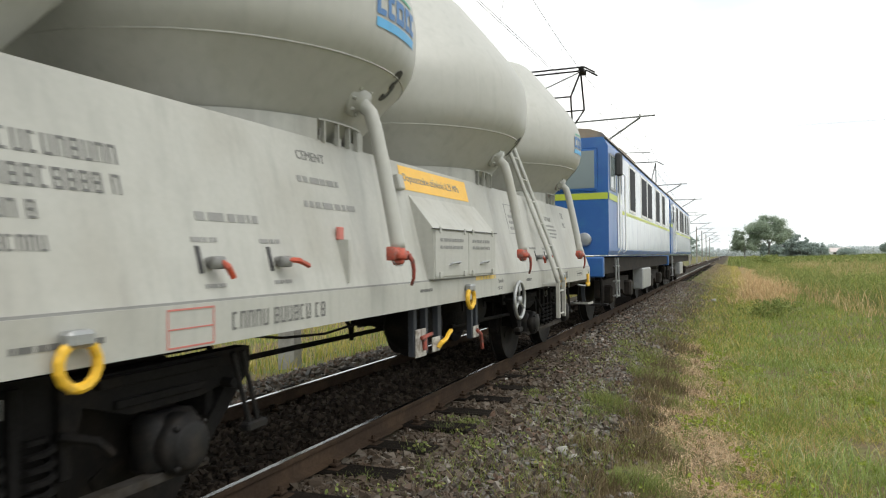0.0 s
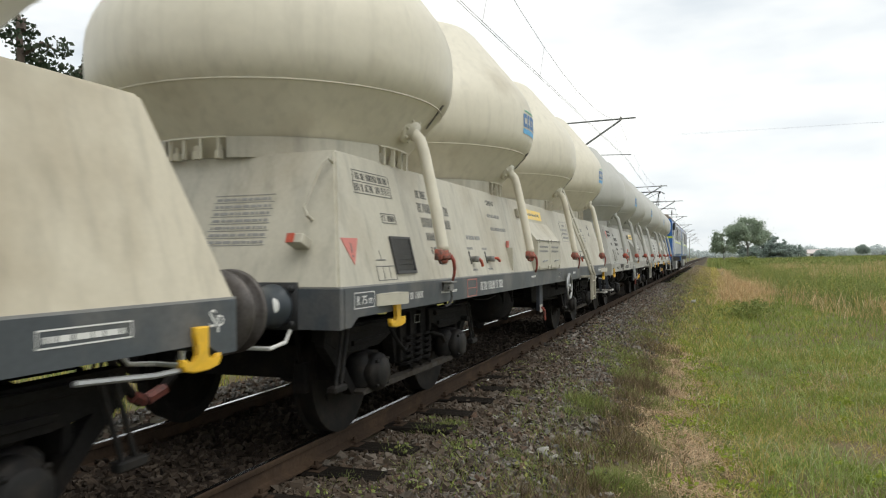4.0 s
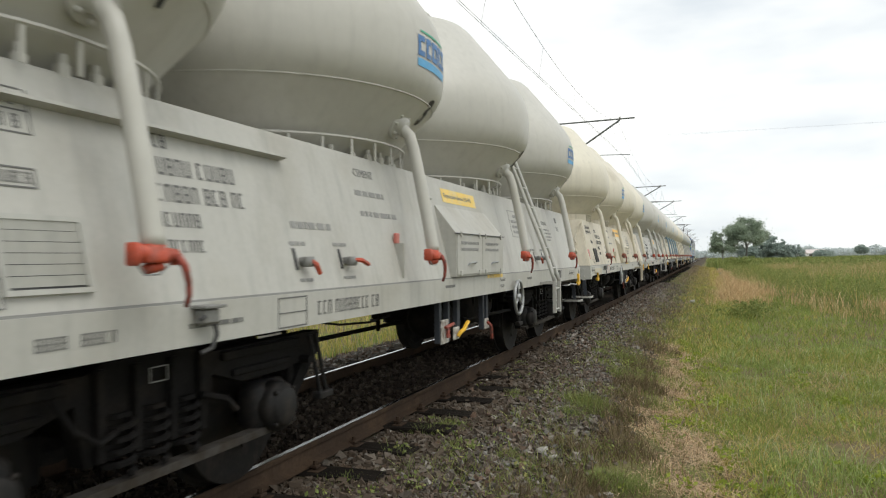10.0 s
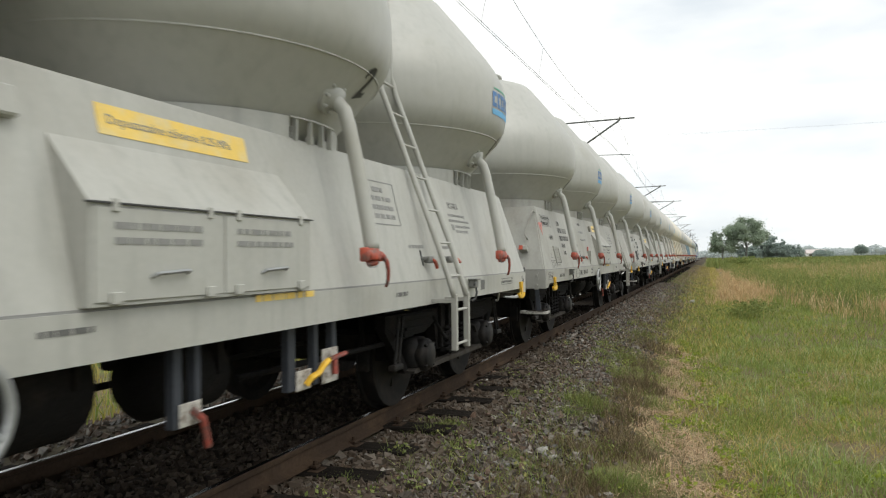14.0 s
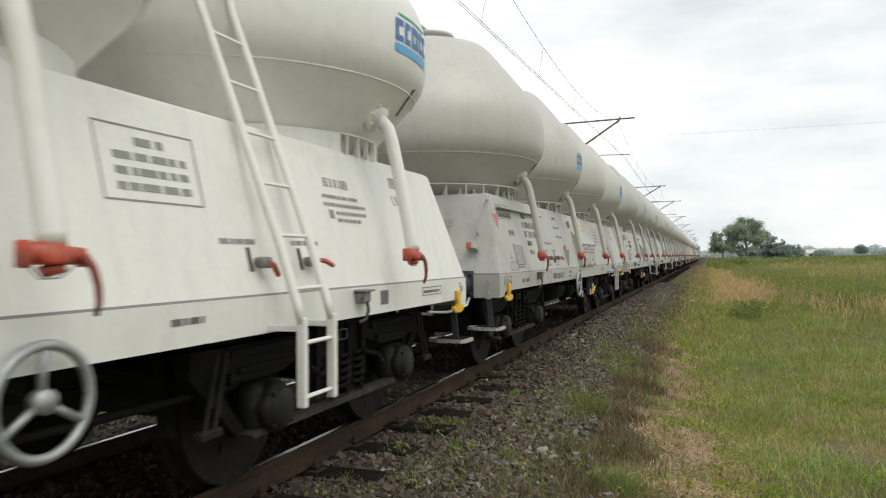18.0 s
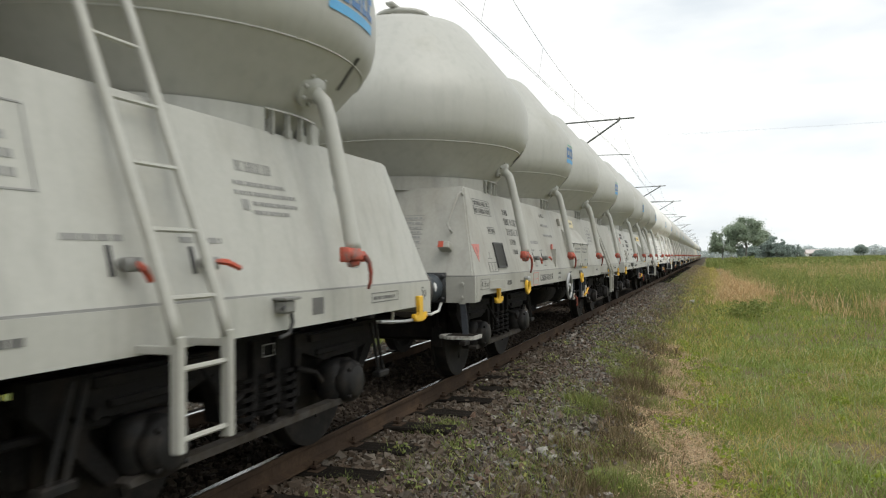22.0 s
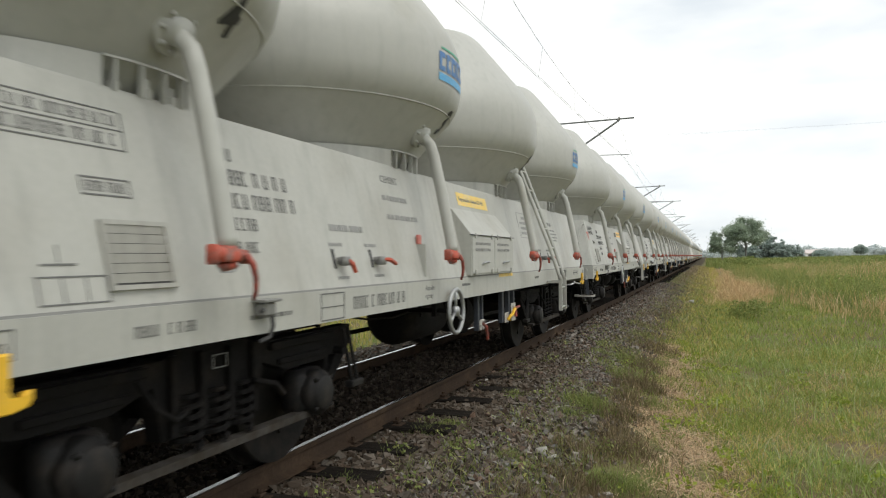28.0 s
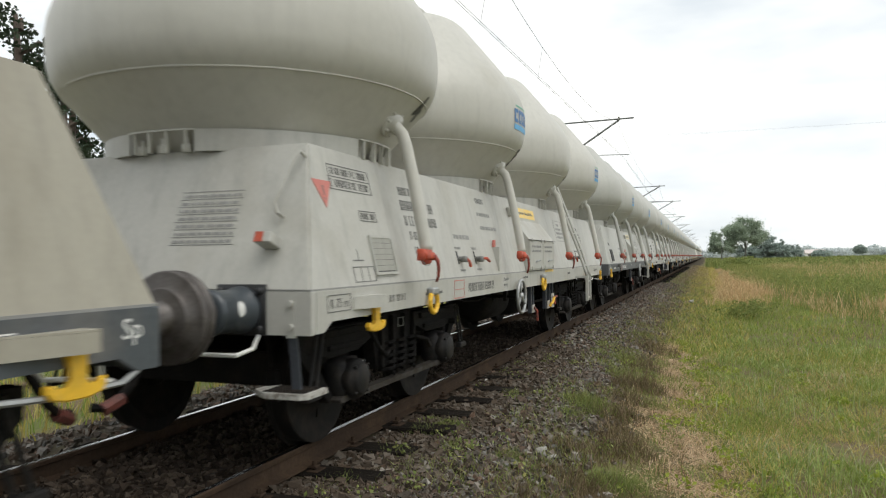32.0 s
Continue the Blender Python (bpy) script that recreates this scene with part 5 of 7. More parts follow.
def build_loco(cab_tail):
    w = thing("electric_locomotive", "blue electric locomotive unit with a pale side and raised pantograph" if cab_tail else "blue electric locomotive unit with a pale side, coupled ahead", "locomotive", "units of the locomotive")
    bm = bmesh.new()
    prism(bm, [(-1.45, 1.36), (1.45, 1.36), (1.47, 1.44), (1.47, 3.40), (1.38, 3.56), (-1.38, 3.56), (-1.47, 3.40), (-1.47, 1.44)], "y", 0.25, LOCO_LEN - 0.15)
    part("body", bm, LOCO_BLUE, w)
    bm = bmesh.new()
    prism(bm, [(-1.42, 3.561), (1.42, 3.561), (1.36, 3.65), (1.12, 3.74), (0.6, 3.80), (-0.6, 3.80), (-1.12, 3.74), (-1.36, 3.65)], "y", 0.35, LOCO_LEN - 0.25)
    part("roof", bm, LOCO_ROOF, w)
    # thin sheet over the blue side that carries the painted sky sheen
    bm = bmesh.new()
    box(bm, 1.471, 1.476, 2.05, LOCO_LEN - 0.3, 1.46, 3.39)
    part("side_panel", bm, LOCO_SHEEN, w)
    bm = bmesh.new()
    box(bm, 1.477, 1.481, 0.3, 2.0, 2.40, 2.52)
    box(bm, 1.477, 1.4795, 2.0, LOCO_LEN - 0.3, 2.20, 2.27)
    stripe = part("side_stripe", bm, LOCO_STRIPE, w)
    bm = bmesh.new()
    box(bm, -1.46, 1.46, 0.243, 0.249, 2.40, 2.52)
    part("tail_stripe", bm, LOCO_STRIPE, w)
    for y0, y1 in ((3.3, 4.25), (5.6, 6.75), (7.05, 8.2), (9.4, 10.6), (11.6, 12.6)):
        bm = bmesh.new()
        box(bm, 1.474, 1.486, y0 - 0.07, y1 + 0.07, 2.30, 3.36, 0.01)
        fr = part("window_frame", bm, SIGN_WHITE, w)
        bm = bmesh.new()
        box(bm, 1.480, 1.490, y0, y1, 2.36, 3.30)
        part("window_pane", bm, GLASS, fr)
    bm = bmesh.new()
    box(bm, 1.472, 1.484, 1.35, 1.95, 1.5, 3.36, 0.01)
    door = part("cab_door", bm, LOCO_SHEEN, w)
    bm = bmesh.new()
    box(bm, 1.480, 1.490, 1.42, 1.88, 2.6, 3.25)
    part("door_window", bm, GLASS, door)
    for y in (1.25, 2.05):
        bm = bmesh.new()
        tube(bm, [(1.49, y, 1.4), (1.54, y, 1.45), (1.54, y, 3.0), (1.49, y, 3.05)], 0.018, 6)
        part("handrail", bm, SIGN_WHITE, w)
    bm = bmesh.new()
    box(bm, 1.472, 1.486, 0.45, 1.15, 2.58, 3.28, 0.01)
    fr = part("cab_side_window", bm, STEEL, w)
    bm = bmesh.new()
    box(bm, 1.482, 1.490, 0.5, 1.1, 2.62, 3.24)
    part("window_pane", bm, PANE, fr)
    if cab_tail:
        for s in (-1, 1):
            bm = bmesh.new()
            box(bm, s * 0.12, s * 1.28, 0.225, 0.249, 2.56, 3.36, 0.02)
            fr = part("windscreen_frame", bm, LOCO_BLUE, w)
            bm = bmesh.new()
            box(bm, s * 0.18, s * 1.22, 0.218, 0.228, 2.61, 3.31, 0.004)
            part("windscreen", bm, PANE, fr, "windscreen that mirrors the pale sky")
            bm = bmesh.new()
            lathe(bm, [(0.13, 0), (0.13, 0.05), (0.11, 0.07), (0.0, 0.05)], 16, Matrix.Translation((s * 1.02, 0.25, 1.65)) @ Matrix.Rotation(radians(90), 4, "X"))
            part("headlamp", bm, STEEL, w, smooth=40)
            bm = bmesh.new()
            tube(bm, [(s * 0.78, 0.24, 1.35), (s * 0.78, 0.19, 1.4), (s * 0.78, 0.19, 2.3), (s * 0.78, 0.24, 2.35)], 0.016, 6)
            part("grab_rail", bm, SIGN_WHITE, w)
        bm = bmesh.new()
        box(bm, 1.49, 1.62, 1.0, 1.16, 2.90, 3.35, 0.03)
        part("mirror", bm, GRILLE_DARK, w, "dark rear-view mirror housing")
    bm = bmesh.new()
    box(bm, -1.35, 1.35, 0.1, LOCO_LEN, 1.0, 1.30)
    part("underframe", bm, DUSTY_IRON, w)
    bm = bmesh.new()
    box(bm, -1.40, 1.40, 0.0, 0.14, 0.95, 1.32, 0.02)
    part("headstock", bm, LOCO_BLUE, w)
    bm = bmesh.new()
    box(bm, 1.15, 1.42, 6.3, 8.3, 0.45, 1.0, 0.03)
    part("battery_box", bm, STEEL, w)
    for s in (-1, 1):
        m = Matrix.Translation((s * 0.875, 0, 1.06)) @ Matrix.Rotation(radians(90), 4, "X")
        bm = bmesh.new()
        lathe(bm, [(0.15, 0), (0.15, 0.04), (0.12, 0.06), (0.12, 0.33), (0.08, 0.34)], 18, m)
        buf = part("buffer", bm, LOCO_BLUE, w, smooth=40)
        bm = bmesh.new()
        lathe(bm, [(0.08, 0.3), (0.08, 0.5), (0.22, 0.54), (0.22, 0.56), (0.0, 0.57)], 20, m)
        part("buffer_head", bm, BUFFER_IRON, buf, smooth=40)
        bm = bmesh.new()
        tube(bm, [(s * 1.3, 0.25, 1.0), (s * 1.32, 0.3, 0.45)], 0.03, 6)
        box(bm, s * 1.1, s * 1.42, 0.2, 0.5, 0.42, 0.45)
        part("step", bm, BLACK_IRON, w)
        bm = bmesh.new()
        for yy in (1.5, 1.85):
            tube(bm, [(s * 1.40, yy, 1.3), (s * 1.42, yy, 0.5)], 0.018, 5)
        for z in (0.52, 0.82, 1.12):
            box(bm, s * 1.34, s * 1.44, 1.5, 1.85, z, z + 0.02)
        part("cab_ladder", bm, STEEL, w)
    for yb in (3.4, 11.5):
        bm = bmesh.new()
        box(bm, -0.95, 0.95, -0.25, 0.25, 0.5, 0.95)
        bogie = part("bogie", bm, DUSTY_IRON, w)
        bogie.matrix_basis = pose(0, yb, 0)
        for s in (-1, 1):
            bm = bmesh.new()
            prism(bm, [(-2.1, 0.5), (-2.1, 0.85), (2.1, 0.85), (2.1, 0.5), (1.8, 0.42), (1.2, 0.42), (0.9, 0.55), (-0.9, 0.55), (-1.2, 0.42), (-1.8, 0.42)], "x", s * 1.0, s * 1.14)
            part("side_frame", bm, DUSTY_IRON, bogie)
            for yy in (-1.5, 1.5):
                bm = bmesh.new()
                box(bm, s * 1.1, s * 1.30, yy - 0.2, yy + 0.2, 0.36, 0.74, 0.04)
                part("axle_box", bm, DUSTY_IRON, bogie)
        for yy in (-1.5, 1.5):
            bm = bmesh.new()
            for s in (-1, 1):
                lathe(bm, [(0.2, -0.06), (0.5, -0.05), (0.62, -0.065), (0.62, 0.06), (0.65, 0.065), (0.65, 0.085), (0.5, 0.05), (0.2, 0.06)], 28, Matrix.Translation((s * 0.752, 0, 0)) @ (TO_X if s < 0 else Matrix.Rotation(radians(-90), 4, "Y")))
            tube(bm, [(-0.8, 0, 0), (0.8, 0, 0)], 0.09, 10)
            bmesh.ops.recalc_face_normals(bm, faces=bm.faces)
            ws = part("wheelset", bm, WHEEL_STEEL, bogie, smooth=35)
            ws.matrix_basis = pose(0, yy, 0.62)
            ws["radius"] = 0.62
    # roof gear
    for y0, y1 in ((5.6, 6.6), (7.0, 8.6)):
        bm = bmesh.new()
        box(bm, -0.9, 1.0, y0, y1, 3.78, 4.12, 0.06)
        part("roof_box", bm, LOCO_ROOF, w)
    if cab_tail:
        # raised pantograph: crossed lower and upper arms and a head
        yb = 2.2
        bm = bmesh.new()
        for s in (-1, 1):
            tube(bm, [(s * 0.35, yb - 0.5, 3.78), (s * 0.55, yb + 0.75, 4.62), (s * 0.62, yb, 5.30)], 0.02, 6)
            tube(bm, [(s * 0.35, yb + 0.5, 3.78), (s * 0.55, yb - 0.75, 4.62), (s * 0.62, yb, 5.30)], 0.02, 6)
        for y in (-0.75, 0.75):
            tube(bm, [(-0.55, yb + y, 4.62), (0.55, yb + y, 4.62)], 0.016, 6)
        tube(bm, [(-0.55, yb - 0.75, 4.62), (0.62, yb, 5.30)], 0.012, 5)
        panto = part("pantograph_arms", bm, BLACK_IRON, w, "raised dark pantograph")
        bm = bmesh.new()
        for y in (-0.16, 0.16):
            tube(bm, [(-0.95, yb + y, 5.22), (-0.72, yb + y, 5.36), (0.72, yb + y, 5.36), (0.95, yb + y, 5.22)], 0.018, 6)
        for s in (-1, 1):
            box(bm, s * 0.66 - 0.05, s * 0.66 + 0.05, yb - 0.2, yb + 0.2, 5.26, 5.36, 0.01)
        part("pantograph_head", bm, BLACK_IRON, panto)
    else:
        yb = 4.0
        bm = bmesh.new()
        for s in (-1, 1):
            tube(bm, [(s * 0.35, yb - 0.6, 3.78), (s * 0.55, yb + 0.9, 4.55), (s * 0.62, yb, 5.28)], 0.02, 6)
            tube(bm, [(s * 0.35, yb + 0.6, 3.78), (s * 0.55, yb - 0.9, 4.55), (s * 0.62, yb, 5.28)], 0.02, 6)
        tube(bm, [(-0.95, yb, 5.2), (-0.7, yb, 5.34), (0.7, yb, 5.34), (0.95, yb, 5.2)], 0.02, 6)
        part("pantograph_arms", bm, BLACK_IRON, w)
    for y in (1.0, 3.2, 4.6):
        bm = bmesh.new()
        lathe(bm, [(0.06, 3.75), (0.09, 3.83), (0.05, 3.87), (0.09, 3.92), (0.05, 3.96), (0.07, 4.01), (0, 4.03)], 10, Matrix.Translation((0.6, y, 0)))
        part("insulator", bm, LOCO_ROOF, w, smooth=40)
    return w


LOCOS, LOCO_AT = [build_loco(True), build_loco(False)], [13.72, 28.75]

# ---- line equipment ----
CONCRETE = material("weathered_concrete", (0.34, 0.33, 0.30), 0.9, vary=0.15, scale=2, grain=40, second=(0.24, 0.23, 0.21), bump=0.3)
DARK_TUBE = material("dark_grey_tube_paint", (0.12, 0.13, 0.12), 0.6, vary=0.15, scale=3)
CABLE = material("weathered_copper_cable", (0.16, 0.16, 0.155), 0.6, vary=0.1)


def build_mast(y, top, tip, low=5.65, steady=0.4):
    w = thing("catenary_mast", "grey concrete catenary mast with a tubular bracket over the track", "mast", "catenary masts", pose(-3.45, y, 0))
    bm = bmesh.new()
    prism(bm, [(-0.16, -0.12), (0.16, -0.12), (0.16, 0.12), (-0.16, 0.12)], "z", -0.9, top + 0.5)
    for v in bm.verts:
        if v.co.z > 1:
            v.co.x *= 0.7
            v.co.y *= 0.7
    part("pole", bm, CONCRETE, w)
    bm = bmesh.new()
    tube(bm, [(0.1, 0, top), (3.45 + tip, 0, top + 0.06)], 0.035, 7)
    arm = part("top_tube", bm, DARK_TUBE, w)
    bm = bmesh.new()
    tube(bm, [(0.1, 0, low - 0.5), (3.45 + tip * 0.3 - 0.2, 0, top)], 0.042, 7)
    part("strut", bm, DARK_TUBE, w)
    bm = bmesh.new()
    tube(bm, [(1.6, 0, low + 0.2), (3.45 + steady, 0, low + 0.12)], 0.018, 6)
    part("steady_arm", bm, DARK_TUBE, w)
    bm = bmesh.new()
    x = 3.45 + tip * 0.3 - 0.2
    lathe(bm, [(0.02, -0.02), (0.06, 0.0), (0.03, 0.03), (0.06, 0.06), (0.03, 0.09), (0.05, 0.12), (0, 0.13)], 8, Matrix.Translation((x, 0, top + 0.02)))
    part("insulator", bm, CONCRETE, w)
    return w


MASTS = [(-22.0, 7.2, 0.5), (10.6, 7.0, 0.3), (32.5, 7.30, 0.62), (62.0, 7.0, 0.35), (82.0, 7.15, 0.9), (112.0, 7.0, 0.5), (142.0, 7.0, 0.5), (172.0, 7.0, 0.5), (205.0, 7.0, 0.5), (240.0, 7.0, 0.5), (280.0, 7.0, 0.5)]
for y, top, tip in MASTS:
    build_mast(y, top, tip)


def build_wires():
    span = MASTS
    w = thing("overhead_line", "dark overhead contact line hung above the track", "cable")
    zig = lambda k: -0.37 if k % 2 else 0.15
    contact = [(zig(k), y, 5.65) for k, (y, top, tip) in enumerate(span)]
    bm = bmesh.new()
    for off in (0.0, 0.05):
        tube(bm, [(-0.35 + off, -300, 5.65)] + [(x + off, y, z) for x, y, z in contact] + [(0 + off, 700, 5.65)], 0.005, 5)
    part("contact_wire", bm, CABLE, w)
    pts = []
    for (y0, t0, _), (y1, t1, _) in zip(span, span[1:]):
        for i in range(10):
            u = i / 10
            pts.append((-0.1, y0 + (y1 - y0) * u, t0 + (t1 - t0) * u - 0.85 * 4 * u * (1 - u)))
    pts.append((-0.1, span[-1][0], 7.0))
    bm = bmesh.new()
    tube(bm, pts, 0.005, 5)
    part("messenger_wire", bm, CABLE, w)
    for x, y, z in pts[1:60:2]:
        k = max(j for j in range(len(contact)) if contact[j][1] <= y + 1e-6)
        a, b = contact[k], contact[min(k + 1, len(contact) - 1)]
        u = (y - a[1]) / max(1e-6, b[1] - a[1]) if b is not a else 0
        bm = bmesh.new()
        tube(bm, [(x, y, z), (a[0] + (b[0] - a[0]) * u, y, 5.65)], 0.0035, 4)
        part("dropper", bm, CABLE, w)


build_wires()
w = thing("power_line", "thin power cables that cross the fields far off", "cable")
for z0, z1 in ((25.9, 25.3), (27.2, 24.2)):
    bm = bmesh.new()
    tube(bm, [(-260 + 40 * i, 150, z0 + (z1 - z0) * i / 14 - 0.6 * math.sin(math.pi * i / 14)) for i in range(15)], 0.008, 4)
    part("cable", bm, CABLE, w)

for x in (-260, 300):
    bm = bmesh.new()
    tube(bm, [(x, 150, -0.8), (x, 150, 14), (x, 150, 28.2)], [0.45, 0.34, 0.2], 10)
    box(bm, x - 0.15, x + 0.15, 148, 152, 25.0, 25.2)
    part("line_pole", bm, CONCRETE, w, smooth=40)
# ---- ballast, plants and trees ----
RS = np.random.RandomState(11)
U = lambda a, b, n: RS.uniform(a, b, n)


def tri_mesh(name, verts, tris, mat, label, category):
    me = bpy.data.meshes.new(name)
    me.vertices.add(len(verts))
    me.vertices.foreach_set("co", np.ascontiguousarray(verts, dtype=np.float32).ravel())
    me.loops.add(len(tris) * 3)
    me.loops.foreach_set("vertex_index", np.ascontiguousarray(tris, dtype=np.int32).ravel())
    me.polygons.add(len(tris))
    me.polygons.foreach_set("loop_start", np.arange(0, len(tris) * 3, 3, dtype=np.int32))
    me.update(calc_edges=True)
    me.shade_flat()
    me.materials.append(mat)
    return tagged(new(name, me), label, category, kind="stuff")


BED_X = np.array([-400, -60, -12, -5, -2.7, -1.75, 1.75, 2.5, 3.2, 4.5, 8, 20, 60, 400.0])
BED_Z = np.array([-0.2, -0.5, -0.75, -0.7, -0.42, -0.215, -0.215, -0.40, -0.50, -0.55, -0.5, -0.35, 0.0, 0.4])


def level(x):
    return np.interp(x, BED_X, BED_Z)


def patch(x, y, scale, seed):
    """Smooth random field between about 0 and 1 over the ground."""
    r = np.random.RandomState(seed)
    v = np.zeros_like(x)
    for k in range(6):
        a, f, p = r.uniform(0, 6.283), r.uniform(0.6, 1.7) / scale, r.uniform(0, 6.283)
        v += np.sin((x * np.cos(a) + y * np.sin(a)) * f * 6.283 / 2 + p)
    return 0.5 + v / 7.0


def stones(name, x, y, size, mat, label, sink=0.25, lift=0.0):
    n = len(x)
    base = np.array([(-1, -1, -1), (1, -1, -1), (1, 1, -1), (-1, 1, -1), (-1, -1, 1), (1, -1, 1), (1, 1, 1), (-1, 1, 1)], float) * 0.5
    q = base[None] * RS.uniform(0.25, 1.3, (n, 8, 3))
    q *= size[:, None, None] * RS.uniform(0.65, 1.2, (n, 1, 3))
    a, b = RS.uniform(0, 6.283, n), RS.uniform(-1.2, 1.2, n)
    ca, sa, cb, sb = np.cos(a)[:, None], np.sin(a)[:, None], np.cos(b)[:, None], np.sin(b)[:, None]
    X, Y, Z = q[..., 0], q[..., 1], q[..., 2]
    Y, Z = Y * cb - Z * sb, Y * sb + Z * cb
    X, Y = X * ca - Y * sa, X * sa + Y * ca
    P = np.stack([X + x[:, None], Y + y[:, None], Z + level(x)[:, None] + (lift + RS.uniform(-0.005, 0.035, n) + size * (0.5 - sink) * 0.5)[:, None]], -1).reshape(-1, 3)
    f = np.array([(0, 2, 1), (0, 3, 2), (4, 5, 6), (4, 6, 7), (0, 1, 5), (0, 5, 4), (1, 2, 6), (1, 6, 5), (2, 3, 7), (2, 7, 6), (3, 0, 4), (3, 4, 7)])
    T = (f[None] + 8 * np.arange(n)[:, None, None]).reshape(-1, 3)
    return tri_mesh(name, P, T, mat, label, "ballast")


def scatter(n, x0, x1, y0, y1, keep=None):
    x, y = RS.uniform(x0, x1, n), RS.uniform(y0, y1, n)
    if keep is not None:
        m = RS.uniform(0, 1, n) < keep(x, y)
        x, y = x[m], y[m]
    return x, y


STONE = pieces_material("grey_brown_ballast_stone", [(0.05, 0.042, 0.033), (0.11, 0.094, 0.076), (0.16, 0.145, 0.125), (0.10, 0.07, 0.05), (0.14, 0.105, 0.08), (0.26, 0.24, 0.21), (0.13, 0.127, 0.118), (0.075, 0.062, 0.048), (0.16, 0.105, 0.075), (0.09, 0.078, 0.06)], 0.9)
# brown stones whose colour carries the train's shade beside the rail
SHADED_STONE = pieces_material("shade_darkened_brown_ballast_stone", [(0.042, 0.031, 0.022), (0.075, 0.057, 0.042), (0.10, 0.08, 0.06), (0.066, 0.045, 0.03), (0.14, 0.12, 0.098), (0.055, 0.042, 0.03)], 0.95)
# grimy brown stones, with the shade under the train put into the colour
GRIMY_SHADED = pieces_material("grimy_shade_dark_ballast_stone", [(0.022, 0.016, 0.012), (0.045, 0.033, 0.024), (0.03, 0.022, 0.016), (0.065, 0.048, 0.035), (0.09, 0.072, 0.055)], 0.9)
BED = material("dark_stony_bed", (0.07, 0.056, 0.042), 0.95, vary=0.35, scale=3, grain=25, second=(0.085, 0.075, 0.045), bump=0.6, spec=0.1)
# the bed below them, darkened in colour for the same shade
GRIMY_SHADED_BED = material("grimy_shade_dark_bed", (0.025, 0.019, 0.014), 0.95, vary=0.35, scale=3, grain=25, bump=0.6, spec=0.1)


def strip(name, x0, x1, y0, y1, lift, mat, label, ragged=0.0):
    xs, ys = np.linspace(x0, x1, 12), np.concatenate([np.arange(y0, 60, 0.5), np.arange(60, y1 + 1, 10)])
    verts, faces = [], []
    for j, y in enumerate(ys):
        for i, x in enumerate(xs):
            xx = x + (ragged * noise.noise(Vector((x, y * 0.8, 3))) if i in (0, 11) else 0)
            verts.append((xx, y, float(level(xx)) + lift * (0.1 if i in (0, 11) else 1.0)))
    for j in range(len(ys) - 1):
        for i in range(11):
            a = j * 12 + i
            faces.append((a, a + 1, a + 13, a + 12))
    me = bpy.data.meshes.new(name)
    me.from_pydata(verts, [], faces)
    me.materials.append(mat)
    return tagged(new(name, me), label, "ballast bed", kind="structure")


strip("ballast_bed", -2.8, 2.55, -60, 700, 0.03, BED, "stony brown ballast bed of the railway line", 0.5)
strip("track_middle", -0.70, 0.70, -60, 700, 0.075, GRIMY_SHADED_BED, "grimy ballast between the rails, darkened for the train's shade", 0.1)

clear = lambda x, y: np.where((np.abs(((y - 5.33 + 0.35) % 0.7) - 0.35) < 0.145) & (np.abs(x) < 1.40), np.where((y > 3.8) & (y < 9.5), 0.01, 0.6), 1.0)
heap = lambda x, y: np.where((np.abs(x) > 0.9) & (np.abs(x) < 1.7), np.where((y > 3.8) & (y < 8.3), 0.0, 0.025), 0.0)
x, y = scatter(42000, 0.84, 2.85, 3.2, 12, lambda x, y: clear(x, y) * np.clip((2.65 - x) / 0.7, 0.05, 1) * (0.55 + 0.6 * patch(x, y, 0.8, 31)))
size = U(0.022, 0.044, len(x)) + 0.035 * U(0, 1, len(x)) ** 5
# rusty marks the stones by the rail that take the shade-dark colour
rusty = U(0, 1, len(x)) < np.clip((2.1 - x) / 0.7, 0.1, 0.9)
for sel, mat, lab in ((rusty, SHADED_STONE, "brown ballast stones beside the rail, darkened for the train's shade"), (~rusty, STONE, "loose grey-brown ballast stones beside the rail")):
    stones("ballast", x[sel], y[sel], size[sel], mat, lab, lift=heap(x[sel], y[sel]))
x, y = scatter(17000, 0.84, 2.7, 12, 42, lambda x, y: clear(x, y) * np.clip((2.8 - x) / 0.7, 0.1, 1))
stones("ballast", x, y, U(0.04, 0.07, len(x)), STONE, "loose grey-brown ballast stones beside the rail", lift=heap(x, y))
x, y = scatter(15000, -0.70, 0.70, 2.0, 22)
stones("ballast", x, y, U(0.03, 0.058, len(x)), GRIMY_SHADED, "grimy ballast stones between the rails, darkened for the train's shade", lift=0.055)
x, y = scatter(9500, -2.9, -0.85, 2.5, 24, lambda x, y: clear(x, y) * np.clip((x + 3.0) / 0.6, 0.1, 1))
stones("ballast", x, y, U(0.04, 0.07, len(x)), STONE, "loose grey-brown ballast stones beside the rail")
# the bed goes on behind the standing place
x, y = scatter(9000, 0.84, 2.6, -12, 3.2, lambda x, y: np.clip((2.65 - x) / 0.7, 0.05, 1))
stones("ballast", x, y, U(0.035, 0.06, len(x)), STONE, "loose grey-brown ballast stones beside the rail")
x, y = scatter(4000, -0.70, 0.70, -10, 2.0)
stones("ballast", x, y, U(0.035, 0.065, len(x)), GRIMY_SHADED, "grimy ballast stones between the rails, darkened for the train's shade", lift=0.055)
